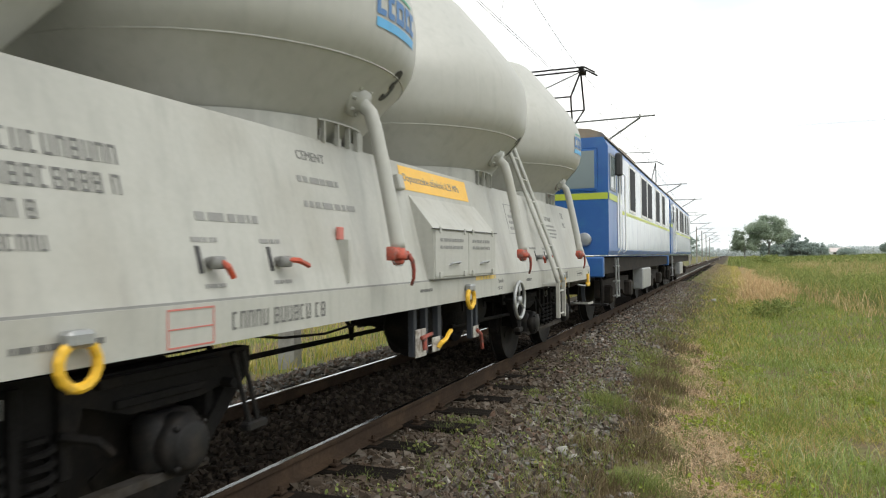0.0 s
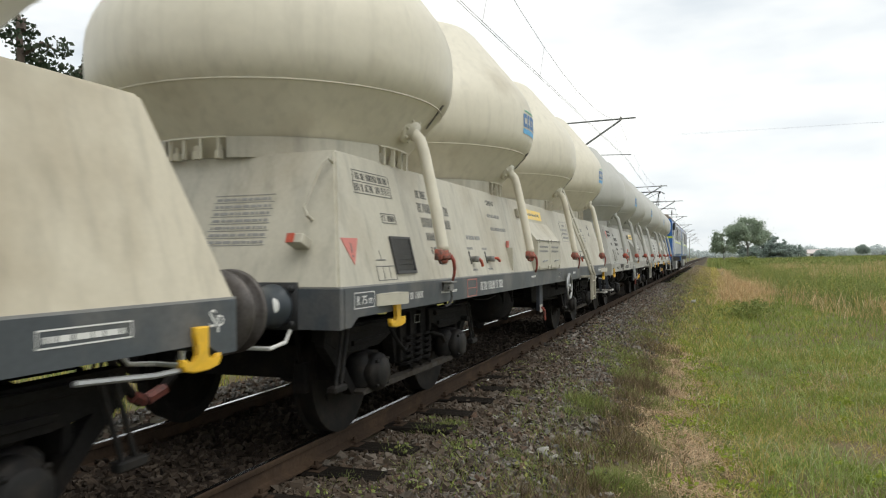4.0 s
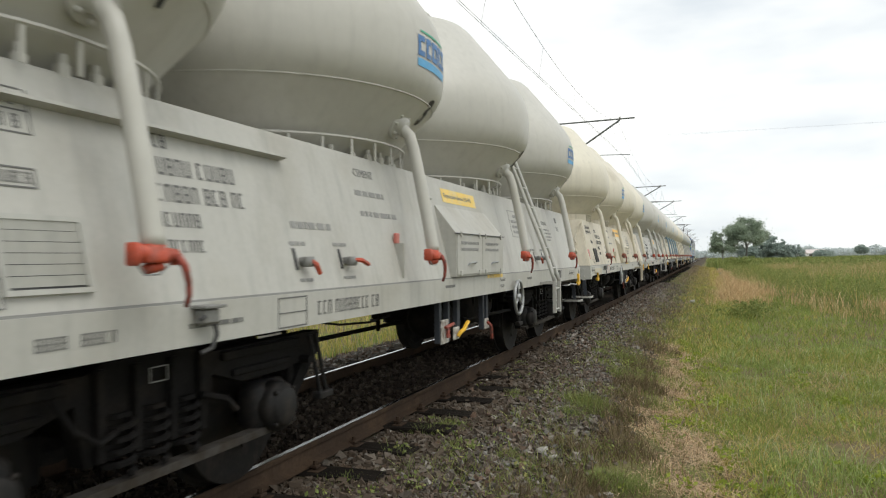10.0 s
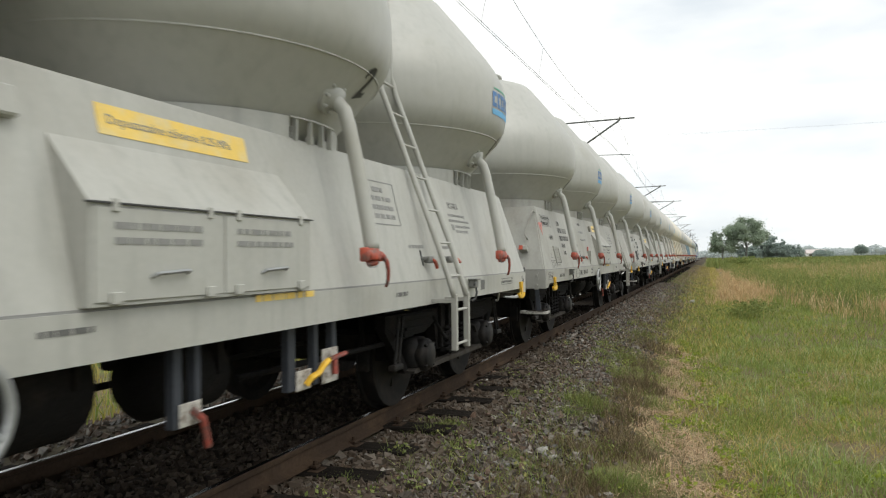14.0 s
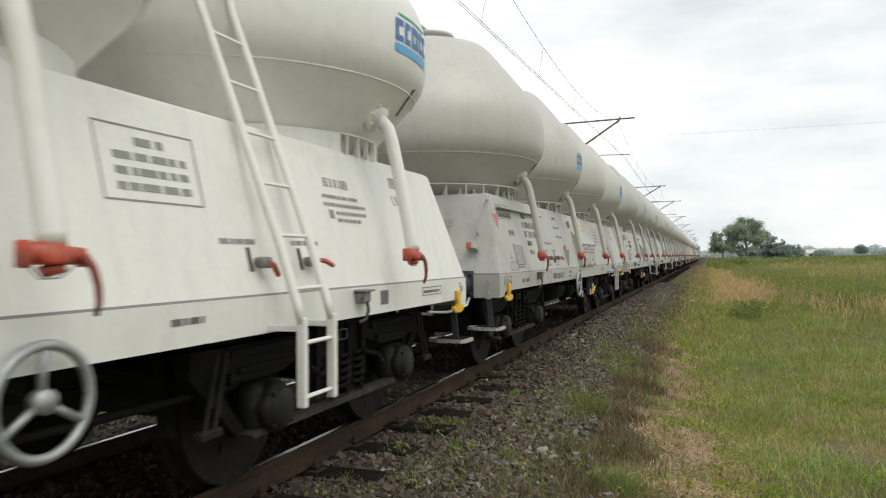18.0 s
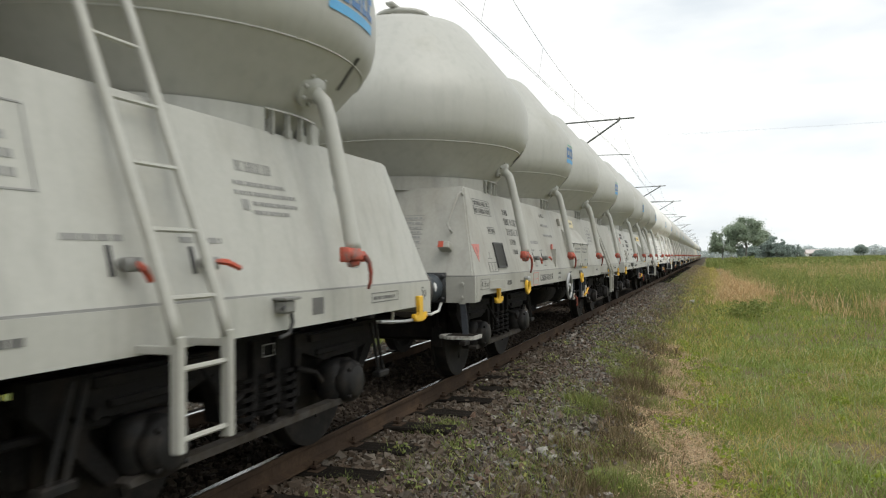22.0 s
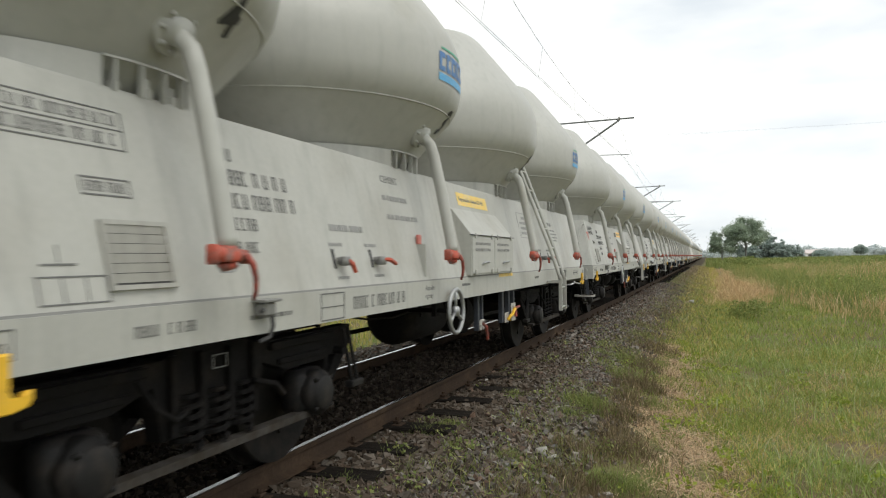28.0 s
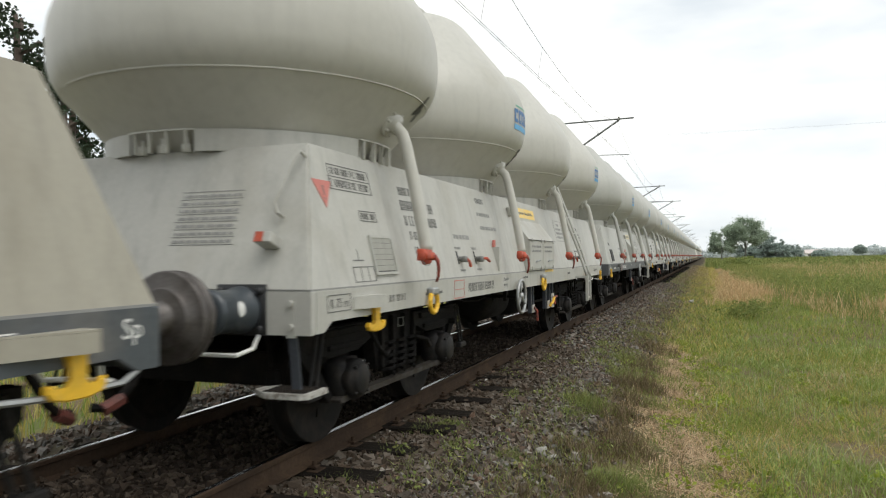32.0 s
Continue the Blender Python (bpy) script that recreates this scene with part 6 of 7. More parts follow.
# a pale lump beside the path and a white stone on the shoulder
for name, px, py, s, lab in (("pale_stone", 0.98, 8.5, 0.13, "pale stone beside the rail"), ("pale_stone", 2.22, 6.1, 0.11, "pale stone on the ballast shoulder"), ("pale_stone", 2.32, 6.05, 0.08, "pale stone on the ballast shoulder"), ("white_stone", 2.97, 29.0, 0.21, "whitish stone in the verge")):
    bm = bmesh.new()
    bmesh.ops.create_icosphere(bm, subdivisions=2, radius=0.5)
    for v in bm.verts:
        v.co *= s * (1 + 0.9 * noise.noise(v.co * 3))
        v.co.z *= 0.8
    ob = part(name, bm, CONCRETE, None, smooth=50)
    ob.matrix_basis = pose(px, py, float(level(px)) + s * 0.3)
    tagged(ob, lab, "stone")


def blades(name, x, y, h, wd, mat, label, lean=0.45, category="grass", lift=0.0):
    """Grass: each blade a bent tapering strip."""
    n = len(x)
    a = RS.uniform(0, 6.283, n)
    b = RS.uniform(0, 6.283, n)
    l = h * RS.uniform(0.1, 1.0, n) * lean
    dx, dy = np.cos(a), np.sin(a)
    sx, sy = np.cos(b), np.sin(b)
    z = level(x) - 0.02 + lift
    P = np.empty((n, 5, 3))
    for k, (u, hh, ll) in enumerate(((-0.5, 0, 0), (0.5, 0, 0), (-0.38, 0.55, 0.3), (0.38, 0.55, 0.3), (0, 1.0, 1.0))):
        P[:, k, 0] = x + sx * wd * u + dx * l * ll
        P[:, k, 1] = y + sy * wd * u + dy * l * ll
        P[:, k, 2] = z + h * hh
    f = np.array([(0, 1, 3), (0, 3, 2), (2, 3, 4)])
    T = (f[None] + 5 * np.arange(n)[:, None, None]).reshape(-1, 3)
    return tri_mesh(name, P.reshape(-1, 3), T, mat, label, category)


def leaf_material(name, colours, through=0.35, rough=0.6):
    m = pieces_material(name, colours, rough, vary=0.1)
    m.node_tree.nodes["Principled BSDF"].inputs["Specular IOR Level"].default_value = 0.15
    t = m.node_tree
    sh, out = t.nodes["Principled BSDF"], t.nodes["Material Output"]
    tr, mx = t.nodes.new("ShaderNodeBsdfTranslucent"), t.nodes.new("ShaderNodeMixShader")
    mx.inputs[0].default_value = through
    src = sh.inputs["Base Color"].links[0].from_socket
    t.links.new(src, tr.inputs["Color"])
    wire(t, sh, 0, mx, 1), wire(t, tr, 0, mx, 2), wire(t, mx, 0, out, 0)
    return m


GREEN = leaf_material("meadow_grass", [(0.17, 0.225, 0.042), (0.25, 0.315, 0.066), (0.34, 0.40, 0.11), (0.19, 0.275, 0.055), (0.40, 0.40, 0.13), (0.15, 0.205, 0.040), (0.27, 0.37, 0.095)])
YELLOWISH = leaf_material("yellowing_grass", [(0.40, 0.36, 0.08), (0.50, 0.42, 0.13), (0.56, 0.46, 0.19), (0.35, 0.35, 0.06)])
STRAW = leaf_material("dry_straw", [(0.53, 0.37, 0.22), (0.65, 0.49, 0.31), (0.30, 0.19, 0.11), (0.74, 0.59, 0.41)], 0.2)
BROWN = leaf_material("dead_brown_grass", [(0.24, 0.185, 0.115), (0.32, 0.25, 0.16), (0.40, 0.31, 0.21), (0.25, 0.235, 0.105), (0.18, 0.14, 0.09)], 0.2)
CROP = leaf_material("tall_green_crop", [(0.155, 0.205, 0.06), (0.215, 0.265, 0.08), (0.29, 0.32, 0.11), (0.14, 0.19, 0.054), (0.38, 0.36, 0.13)])
LUSH = leaf_material("lush_bent_grass", [(0.21, 0.30, 0.075), (0.29, 0.38, 0.11), (0.37, 0.44, 0.16), (0.17, 0.26, 0.06)])
# withered browns, darkened further for the shadows among the weeds
DARK_WEED = leaf_material("dark_withered_weeds", [(0.13, 0.095, 0.055), (0.19, 0.14, 0.085), (0.13, 0.11, 0.05), (0.25, 0.185, 0.12), (0.15, 0.145, 0.055)], 0.2)
WEED = leaf_material("bright_weed_leaves", [(0.28, 0.35, 0.05), (0.38, 0.44, 0.08), (0.20, 0.27, 0.045)])
TAN = leaf_material("tan_ripe_grass", [(0.56, 0.37, 0.19), (0.66, 0.46, 0.26), (0.48, 0.33, 0.15), (0.72, 0.54, 0.34), (0.42, 0.37, 0.15)], 0.3)
PALE = leaf_material("pale_grass_stalks", [(0.40, 0.45, 0.24), (0.50, 0.52, 0.34), (0.36, 0.42, 0.16), (0.56, 0.52, 0.34)], 0.2)

trail = lambda y: np.interp(y, [4, 6.3, 7.2, 8.5, 10, 13, 16, 20], [3.5, 3.45, 3.36, 3.06, 3.08, 2.98, 2.85, 2.7])
on_trail = lambda x, y, w: np.exp(-((x - trail(y)) / w) ** 2)
edge = lambda x, y: np.clip((x - trail(y) - 0.14 - 0.14 * np.sin(y * 1.9) - np.where(y < 7.6, 0.12, 0)) / 0.4, 0, 1)
# meadow close by: short and patchy, greener further out
x, y = scatter(150000, 3.0, 10.5, 3.8, 16, lambda x, y: edge(x, y) * np.clip(1.9 * patch(x, y, 0.6, 1) - 0.1, 0.35, 1) * np.clip(2.4 * patch(x, y, 2.2, 71) - 0.3, 0.35, 1))
blades("meadow_grass", x, y, U(0.03, 0.12, len(x)) * (0.5 + 1.0 * patch(x, y, 1.1, 2)), U(0.004, 0.010, len(x)), GREEN, "green meadow grass of uneven height beside the track", 1.5)
x, y = scatter(45000, 2.9, 10.5, 3.8, 16, lambda x, y: edge(x + 0.2, y) * np.clip(3.0 * patch(x, y, 1.9, 3) - 0.9, 0.05, 1))
blades("yellow_grass", x, y, U(0.04, 0.14, len(x)), U(0.004, 0.009, len(x)), YELLOWISH, "yellowing grass mixed into the meadow", 1.8)
x, y = scatter(32000, 2.9, 10, 3.8, 14, lambda x, y: edge(x + 0.2, y) * np.clip(3.4 * patch(x, y, 1.3, 4) - 1.5, 0, 1))
blades("brown_grass", x, y, U(0.03, 0.10, len(x)), U(0.004, 0.010, len(x)), BROWN, "withered brown patches in the meadow", 2.0)
x, y = scatter(26000, 3.3, 10, 3.8, 16, lambda x, y: edge(x, y) * np.clip(3.4 * patch(x, y, 1.1, 44) - 1.5, 0, 1))
blades("tan_grass", x, y, U(0.05, 0.14, len(x)), U(0.004, 0.009, len(x)), TAN, "orange-tan withered blades in the meadow", 1.8)
# the trodden strip of flattened straw and the brown weeds beside it
x, y = scatter(100000, 2.4, 4.6, 3.6, 18, lambda x, y: on_trail(x, y, 0.34) * np.clip(3.2 * patch(x, y, 0.6, 32) - 0.8, 0.08, 1))
blades("flattened_straw", x, y, U(0.010, 0.045, len(x)), U(0.006, 0.012, len(x)), STRAW, "flattened pale straw along the verge", 7.0, lift=0.03)
x, y = scatter(50000, 2.2, 4.4, 3.6, 18, lambda x, y: on_trail(x, y, 0.36))
blades("trodden_grass", x, y, U(0.008, 0.05, len(x)), U(0.004, 0.009, len(x)), DARK_WEED, "trodden brown grass along the verge", 5.0)
x, y = scatter(9000, 4.0, 10, 3.8, 15, lambda x, y: np.clip(3.0 * patch(x, y, 0.8, 33) - 1.7, 0, 1))
blades("flattened_straw", x, y, U(0.012, 0.05, len(x)), U(0.004, 0.008, len(x)), STRAW, "patches of flattened straw in the meadow", 6.0)
x, y = scatter(26000, 1.8, 3.4, 3.4, 24, lambda x, y: np.exp(-((x - trail(y) + 0.5) / 0.42) ** 2) * np.clip(3.2 * patch(x, y, 0.9, 5) - 1.1, 0.06, 1))
blades("dead_grass", x, y, U(0.05, 0.22, len(x)), U(0.003, 0.007, len(x)), DARK_WEED, "dead brown grass on the ballast shoulder", 1.2)
x, y = scatter(70000, 1.0, 3.2, 3.6, 40, lambda x, y: np.clip(3.4 * patch(x, y, 0.55, 6) - 1.9, 0, 1) * np.clip((x - 1.3) / 0.9, 0.06, 1))
blades("shoulder_weeds", x, y, U(0.05, 0.15, len(x)), U(0.005, 0.010, len(x)), CROP, "small green tufts among the ballast stones", 1.0)
x, y = scatter(16000, 1.7, 3.3, 4.0, 18, lambda x, y: np.clip(3.4 * patch(x, y, 0.9, 75) - 1.5, 0, 1))
blades("shoulder_grass", x, y, U(0.05, 0.17, len(x)), U(0.004, 0.008, len(x)), GREEN, "green grass between the brown weeds of the shoulder", 1.3)
x, y = scatter(26000, 1.15, 2.7, 11, 70, lambda x, y: np.clip(2.8 * patch(x, y, 1.4, 76) - 0.75, 0.05, 1) * np.clip((y - 9) / 10, 0, 1))
blades("shoulder_weeds", x, y, U(0.03, 0.12, len(x)), U(0.008, 0.016, len(x)), CROP, "olive green weeds grown over the ballast shoulder", 1.3)
x, y = scatter(22000, 1.1, 2.7, 11, 70, lambda x, y: np.clip(2.8 * patch(x, y, 1.2, 77) - 0.75, 0.05, 1) * np.clip((y - 9) / 10, 0, 1))
blades("shoulder_weeds", x, y, U(0.03, 0.10, len(x)), U(0.007, 0.014, len(x)), BROWN, "brown weeds grown over the ballast shoulder", 1.5)
x, y = scatter(30000, 1.5, 3.6, 16, 120, lambda x, y: np.clip((x - 1.5 + 0.3 * np.sin(y)) / 0.9, 0, 1) * (0.3 + 0.7 * patch(x, y, 2, 34)))
blades("verge_grass", x, y, U(0.05, 0.18, len(x)), U(0.012, 0.03, len(x)) * np.clip(y / 30, 1, 3), BROWN, "brownish grass along the ballast edge", 1.2)
x, y = scatter(22000, 2.2, 4.4, 14, 120, lambda x, y: np.clip((x - 2.3 + 0.3 * np.sin(y * 1.7)) / 0.7, 0, 1) * (0.3 + 0.7 * patch(x, y, 2, 35)))
blades("verge_grass", x, y, U(0.06, 0.2, len(x)), U(0.012, 0.03, len(x)) * np.clip(y / 30, 1, 3), YELLOWISH, "yellowish grass along the ballast edge", 1.2)
x, y = scatter(9000, 2.0, 3.6, 16, 60, lambda x, y: np.clip((x - 2.1) / 0.7, 0, 1) * np.clip(2.4 * patch(x, y, 1.2, 36) - 0.8, 0, 1))
blades("verge_grass", x, y, U(0.06, 0.22, len(x)), U(0.012, 0.03, len(x)), CROP, "darker green grass along the ballast edge", 1.0)
x, y = scatter(34000, 2.5, 11, -12, 3.8, lambda x, y: np.clip((x - 2.6) / 0.8, 0.05, 1) * (0.4 + 0.6 * patch(x, y, 1.0, 52)))
blades("meadow_grass", x, y, U(0.04, 0.14, len(x)), U(0.008, 0.016, len(x)), GREEN, "green meadow grass round the standing place", 1.4)
x, y = scatter(14000, 2.3, 11, -12, 3.8, lambda x, y: np.clip(2.2 * patch(x, y, 1.0, 53) - 0.6, 0, 1))
blades("dry_grass", x, y, U(0.03, 0.12, len(x)), U(0.008, 0.016, len(x)), STRAW, "dry grass round the standing place", 2.0)
# further meadow, in larger blades
near_crop = lambda x: np.interp(x, [4.5, 6.0, 6.6, 7.6, 8.2, 12], [60, 38, 33, 29.4, 26, 22]) + 0.9 * np.sin(2.3 * x) + 0.7 * np.sin(5.1 * x + 1)
x, y = scatter(80000, 2.5, 18, 14, 44, lambda x, y: np.clip((x - 2.8) / 0.7, 0, 1) * (0.35 + 0.9 * patch(x, y, 1.6, 7)) * (x < 3.8 + y * 0.42) * (y < near_crop(x) + 1))
blades("meadow_grass", x, y, U(0.05, 0.22, len(x)), U(0.010, 0.022, len(x)), GREEN, "green meadow grass of uneven height beside the track", 1.2)
x, y = scatter(20000, 2.5, 18, 14, 60, lambda x, y: np.clip(2.0 * patch(x, y, 1.5, 8) - 0.55, 0, 1) * (x < 3.8 + y * 0.42) * (y < near_crop(x) + 1))
blades("yellow_grass", x, y, U(0.06, 0.24, len(x)), U(0.010, 0.022, len(x)), YELLOWISH, "yellowing grass mixed into the meadow", 1.2)
x, y = scatter(22000, 3.2, 16, 10, 34, lambda x, y: np.clip(3.2 * patch(x, y, 1.1, 49) - 1.7, 0, 1) * (x < 3.8 + y * 0.42) * (y < near_crop(x)))
blades("dark_grass", x, y, U(0.05, 0.2, len(x)), U(0.008, 0.018, len(x)), CROP, "darker green patches in the meadow", 1.2)
x, y = scatter(22000, 3.4, 16, 9, 30, lambda x, y: np.clip(3.0 * patch(x, y, 0.9, 50) - 1.6, 0, 1) * (x < 3.8 + y * 0.42) * (y < near_crop(x)))
blades("brown_grass", x, y, U(0.04, 0.14, len(x)), U(0.007, 0.016, len(x)), BROWN, "withered brown patches in the meadow", 1.6)
# ripe tan grass at the field's edge
x, y = scatter(120000, 3.4, 16, 15, 100, lambda x, y: np.clip(1.2 * np.exp(-((x - np.interp(y, [30, 38, 45, 98], [4.4, 4.9, 5.5, 7.0])) / (0.95 + 0.008 * y)) ** 2) * (y > 28) + 1.0 * np.exp(-((y - near_crop(x) + 2.4) / 3.0) ** 2) * (x > 5), 0, 1) * np.clip(2.2 * patch(x, y, 1.1, 45) - 0.55, 0.08, 1))
blades("tall_dry_grass", x, y, U(0.14, 0.42, len(x)), U(0.012, 0.026, len(x)), TAN, "ripe tan grass at the meadow's edge", 0.9)
x, y = scatter(26000, 4.2, 16, 16, 34, lambda x, y: np.exp(-((y - near_crop(x) + 3.0) / 3.5) ** 2) * np.clip(2.6 * patch(x, y, 1.3, 64) - 0.8, 0, 1))
blades("rank_grass", x, y, U(0.2, 0.5, len(x)), U(0.010, 0.022, len(x)), CROP, "rank green grass mixed into the dry edge", 0.9)
x, y = scatter(44000, 4.0, 8.0, 31, 95, lambda x, y: np.exp(-((x - np.interp(y, [30, 38, 45, 98], [4.5, 5.0, 5.6, 7.0])) / 0.75) ** 2) * np.clip(2.2 * patch(x, y, 2.2, 51) - 0.3, 0.15, 1))
blades("tall_dry_grass", x, y, U(0.28, 0.6, len(x)), U(0.016, 0.034, len(x)), TAN, "patch of ripe tan grass at the meadow's edge", 1.0)
x, y = scatter(7000, 20, 70, 90, 170, lambda x, y: np.clip(2.0 * patch(x, y, 9, 46) - 0.6, 0, 1) * (x < 5 + y * 0.4) * (x > y * 0.24))
blades("tall_dry_grass", x, y, U(0.9, 1.25, len(x)), U(0.04, 0.1, len(x)), TAN, "ripe tan growth far out in the field", 0.6)
# crop field
in_crop = lambda x, y: np.clip((y - near_crop(x)) / 1.0, 0, 1) * (x < 6 + y * 0.42)
x, y = scatter(60000, 5.2, 45, 22, 120, in_crop)
blades("crop", x, y, U(0.25, 0.85, len(x)) * (0.55 + 0.9 * patch(x, y, 2.5, 9)), U(0.015, 0.04, len(x)), CROP, "tall green field growth behind the meadow", 0.9, "crop")
x, y = scatter(30000, 6, 60, 24, 130, lambda x, y: np.clip(2.2 * patch(x, y, 4, 10) - 0.6, 0, 1) * in_crop(x, y))
blades("crop", x, y, U(0.4, 1.0, len(x)), U(0.012, 0.03, len(x)), YELLOWISH, "yellowing seed heads over the field", 0.6, "crop")
x, y = scatter(36000, 3.2, 120, 110, 260, lambda x, y: (x < 5 + y * 0.42) * 1.0)
blades("crop", x, y, U(0.8, 1.3, len(x)), U(0.1, 0.25, len(x)), CROP, "far green field growth", 0.5, "crop")
x, y = scatter(40000, 5.4, 40, 22, 90, lambda x, y: in_crop(x, y) * np.clip(2.6 * patch(x, y, 3.0, 62) - 0.6, 0.1, 1))
blades("crop", x, y, U(0.5, 1.05, len(x)) * (0.6 + 0.7 * patch(x, y, 1.8, 61)), U(0.010, 0.024, len(x)), CROP, "long green grass standing over the field", 0.7, "crop")
x, y = scatter(26000, 9, 60, 45, 140, lambda x, y: np.clip(3.0 * patch(x, y, 7, 63) - 1.0, 0.03, 1) * (x < 6 + y * 0.42) * (x > 3 + y * 0.06))
blades("tall_dry_grass", x, y, U(0.7, 1.15, len(x)), U(0.02, 0.05, len(x)), TAN, "ripe tan seed heads over the far field", 0.6)
# along the line, far ahead and behind the train
x, y = scatter(14000, -14, -2.3, 2, 40, lambda x, y: 0.4 + 0.6 * patch(x, y, 2, 12))
blades("far_side_grass", x, y, U(0.15, 0.4, len(x)), U(0.012, 0.028, len(x)), YELLOWISH, "yellow-green grass on the far side of the track", 0.7)
x, y = scatter(9000, -14, -2.4, 2, 40, lambda x, y: 0.4 + 0.6 * patch(x, y, 2, 13))
blades("far_side_grass", x, y, U(0.12, 0.35, len(x)), U(0.012, 0.028, len(x)), GREEN, "green grass on the far side of the track", 0.7)


def stalks(name, x, y, length, wd, mat, label, droop=0.5):
    """Arched stalks: strips of six joints that bend over towards the tip."""
    n = len(x)
    a = RS.uniform(0, 6.283, n)
    d = droop * RS.uniform(0.3, 1.6, n)
    P = np.empty((n, 14, 3))
    px, pz = np.zeros(n), level(x) - 0.01
    ang = RS.uniform(0.0, 0.35, n)
    for k in range(7):
        w = wd * (1 - 0.8 * k / 6) * 0.5
        for j, s in enumerate((-1, 1)):
            P[:, 2 * k + j, 0] = x + np.cos(a) * px - np.sin(a) * s * w
            P[:, 2 * k + j, 1] = y + np.sin(a) * px + np.cos(a) * s * w
            P[:, 2 * k + j, 2] = pz
        px, pz = px + np.sin(ang) * length / 6, pz + np.cos(ang) * length / 6
        ang = ang + d * (0.15 + 0.12 * k)
    f = np.array([(2 * k + i, 2 * k + j, 2 * k + m) for k in range(6) for i, j, m in ((0, 1, 3), (0, 3, 2))])
    T = (f[None] + 14 * np.arange(n)[:, None, None]).reshape(-1, 3)
    return tri_mesh(name, P.reshape(-1, 3), T, mat, label, "grass")


x, y = scatter(2600, 3.3, 10, 4.2, 16, lambda x, y: edge(x, y) * np.clip(2 * patch(x, y, 0.8, 47) - 0.4, 0.1, 1))
stalks("arched_stalks", x, y, U(0.15, 0.42, len(x)), U(0.005, 0.009, len(x)), PALE, "pale arched grass stalks over the meadow", 0.9)
x, y = scatter(9000, 3.7, 10, 4.0, 17, lambda x, y: edge(x, y) * np.clip(3.2 * patch(x, y, 1.4, 72) - 1.2, 0.02, 1))
stalks("long_grass", x, y, U(0.16, 0.38, len(x)), U(0.006, 0.011, len(x)), LUSH, "long bright green grass bending over in patches", 0.8)
x, y = scatter(900, 2.3, 3.8, 4.0, 14, lambda x, y: on_trail(x, y, 0.5))
stalks("arched_stalks", x, y, U(0.15, 0.4, len(x)), U(0.004, 0.007, len(x)), STRAW, "dry fallen stalks along the verge", 1.5)
x, y = scatter(6500, 5.0, 11, 19, 44, lambda x, y: np.exp(-((y - near_crop(x) + 1.0) / 1.8) ** 2) * np.clip(2.8 * patch(x, y, 1.0, 48) - 0.8, 0, 1))
stalks("reed_stalks", x, y, U(0.5, 1.0, len(x)), U(0.016, 0.034, len(x)), TAN, "dry arched reeds at the field's edge", 0.5)


def clump(name, spots, mat, label, size=1.0, lean=0.9):
    """Dense tufts at given spots: x, y, radius, blades, height."""
    X, Y, H = [], [], []
    for cx, cy, r, n, h in spots:
        a, d = RS.uniform(0, 6.283, n), r * np.sqrt(RS.uniform(0, 1, n))
        X.append(cx + d * np.cos(a)), Y.append(cy + d * np.sin(a))
        H.append(h * RS.uniform(0.35, 1.0, n) * (1.1 - 0.6 * d / r))
    x, y, h = np.concatenate(X), np.concatenate(Y), np.concatenate(H)
    return blades(name, x, y, h, U(0.004, 0.009, len(x)) * size, mat, label, lean, "weed")


clump("brown_weeds", [(a, b, r, n, 1.2 * h) for a, b, r, n, h in ((2.68, 9.9, 0.35, 800, 0.34), (2.66, 8.1, 0.3, 500, 0.24), (2.47, 6.4, 0.33, 600, 0.22), (2.52, 5.6, 0.3, 500, 0.2), (2.82, 6.8, 0.28, 500, 0.24), (2.69, 13.9, 0.4, 500, 0.32), (2.6, 11.6, 0.35, 450, 0.28), (2.3, 5.0, 0.25, 300, 0.2), (2.75, 5.0, 0.3, 400, 0.22), (2.55, 4.5, 0.35, 700, 0.24), (2.9, 4.4, 0.3, 500, 0.2), (2.7, 7.3, 0.3, 500, 0.22), (2.6, 9.0, 0.3, 450, 0.24))], DARK_WEED, "withered reddish-brown weeds on the shoulder")
clump("green_tufts", [(a, b, r, 2 * n, 1.25 * h) for a, b, r, n, h in ((1.49, 7.95, 0.2, 260, 0.12), (1.42, 9.5, 0.24, 240, 0.12), (1.33, 6.25, 0.2, 300, 0.14), (1.2, 5.3, 0.25, 260, 0.10), (1.5, 4.9, 0.25, 260, 0.11), (1.15, 4.5, 0.25, 240, 0.1), (1.55, 5.6, 0.2, 240, 0.11), (1.2, 6.0, 0.2, 240, 0.13), (2.29, 8.2, 0.33, 700, 0.22), (2.46, 10.5, 0.3, 420, 0.24), (2.32, 11.9, 0.3, 400, 0.22), (2.88, 5.8, 0.25, 420, 0.18), (2.93, 9.0, 0.2, 300, 0.14), (1.15, 12.8, 0.3, 260, 0.14), (2.08, 5.7, 0.2, 260, 0.14), (2.21, 7.6, 0.2, 240, 0.16), (2.1, 9.2, 0.3, 160, 0.12), (1.9, 12.0, 0.3, 200, 0.16), (2.3, 15.5, 0.5, 400, 0.2))], CROP, "green tufts between the ballast stones")
rng = np.random.RandomState(41)
clump("meadow_tufts", [(rng.uniform(3.4, 9.5), rng.uniform(4.2, 15), rng.uniform(0.06, 0.2), 55, rng.uniform(0.09, 0.2)) for i in range(320)], GREEN, "taller green tufts standing out of the meadow", 1.3, 1.4)
clump("pale_tufts", [(rng.uniform(3.5, 9.5), rng.uniform(4.2, 17), rng.uniform(0.06, 0.2), 40, rng.uniform(0.08, 0.2)) for i in range(150)], YELLOWISH, "pale yellow tufts standing out of the meadow", 1.1, 1.4)
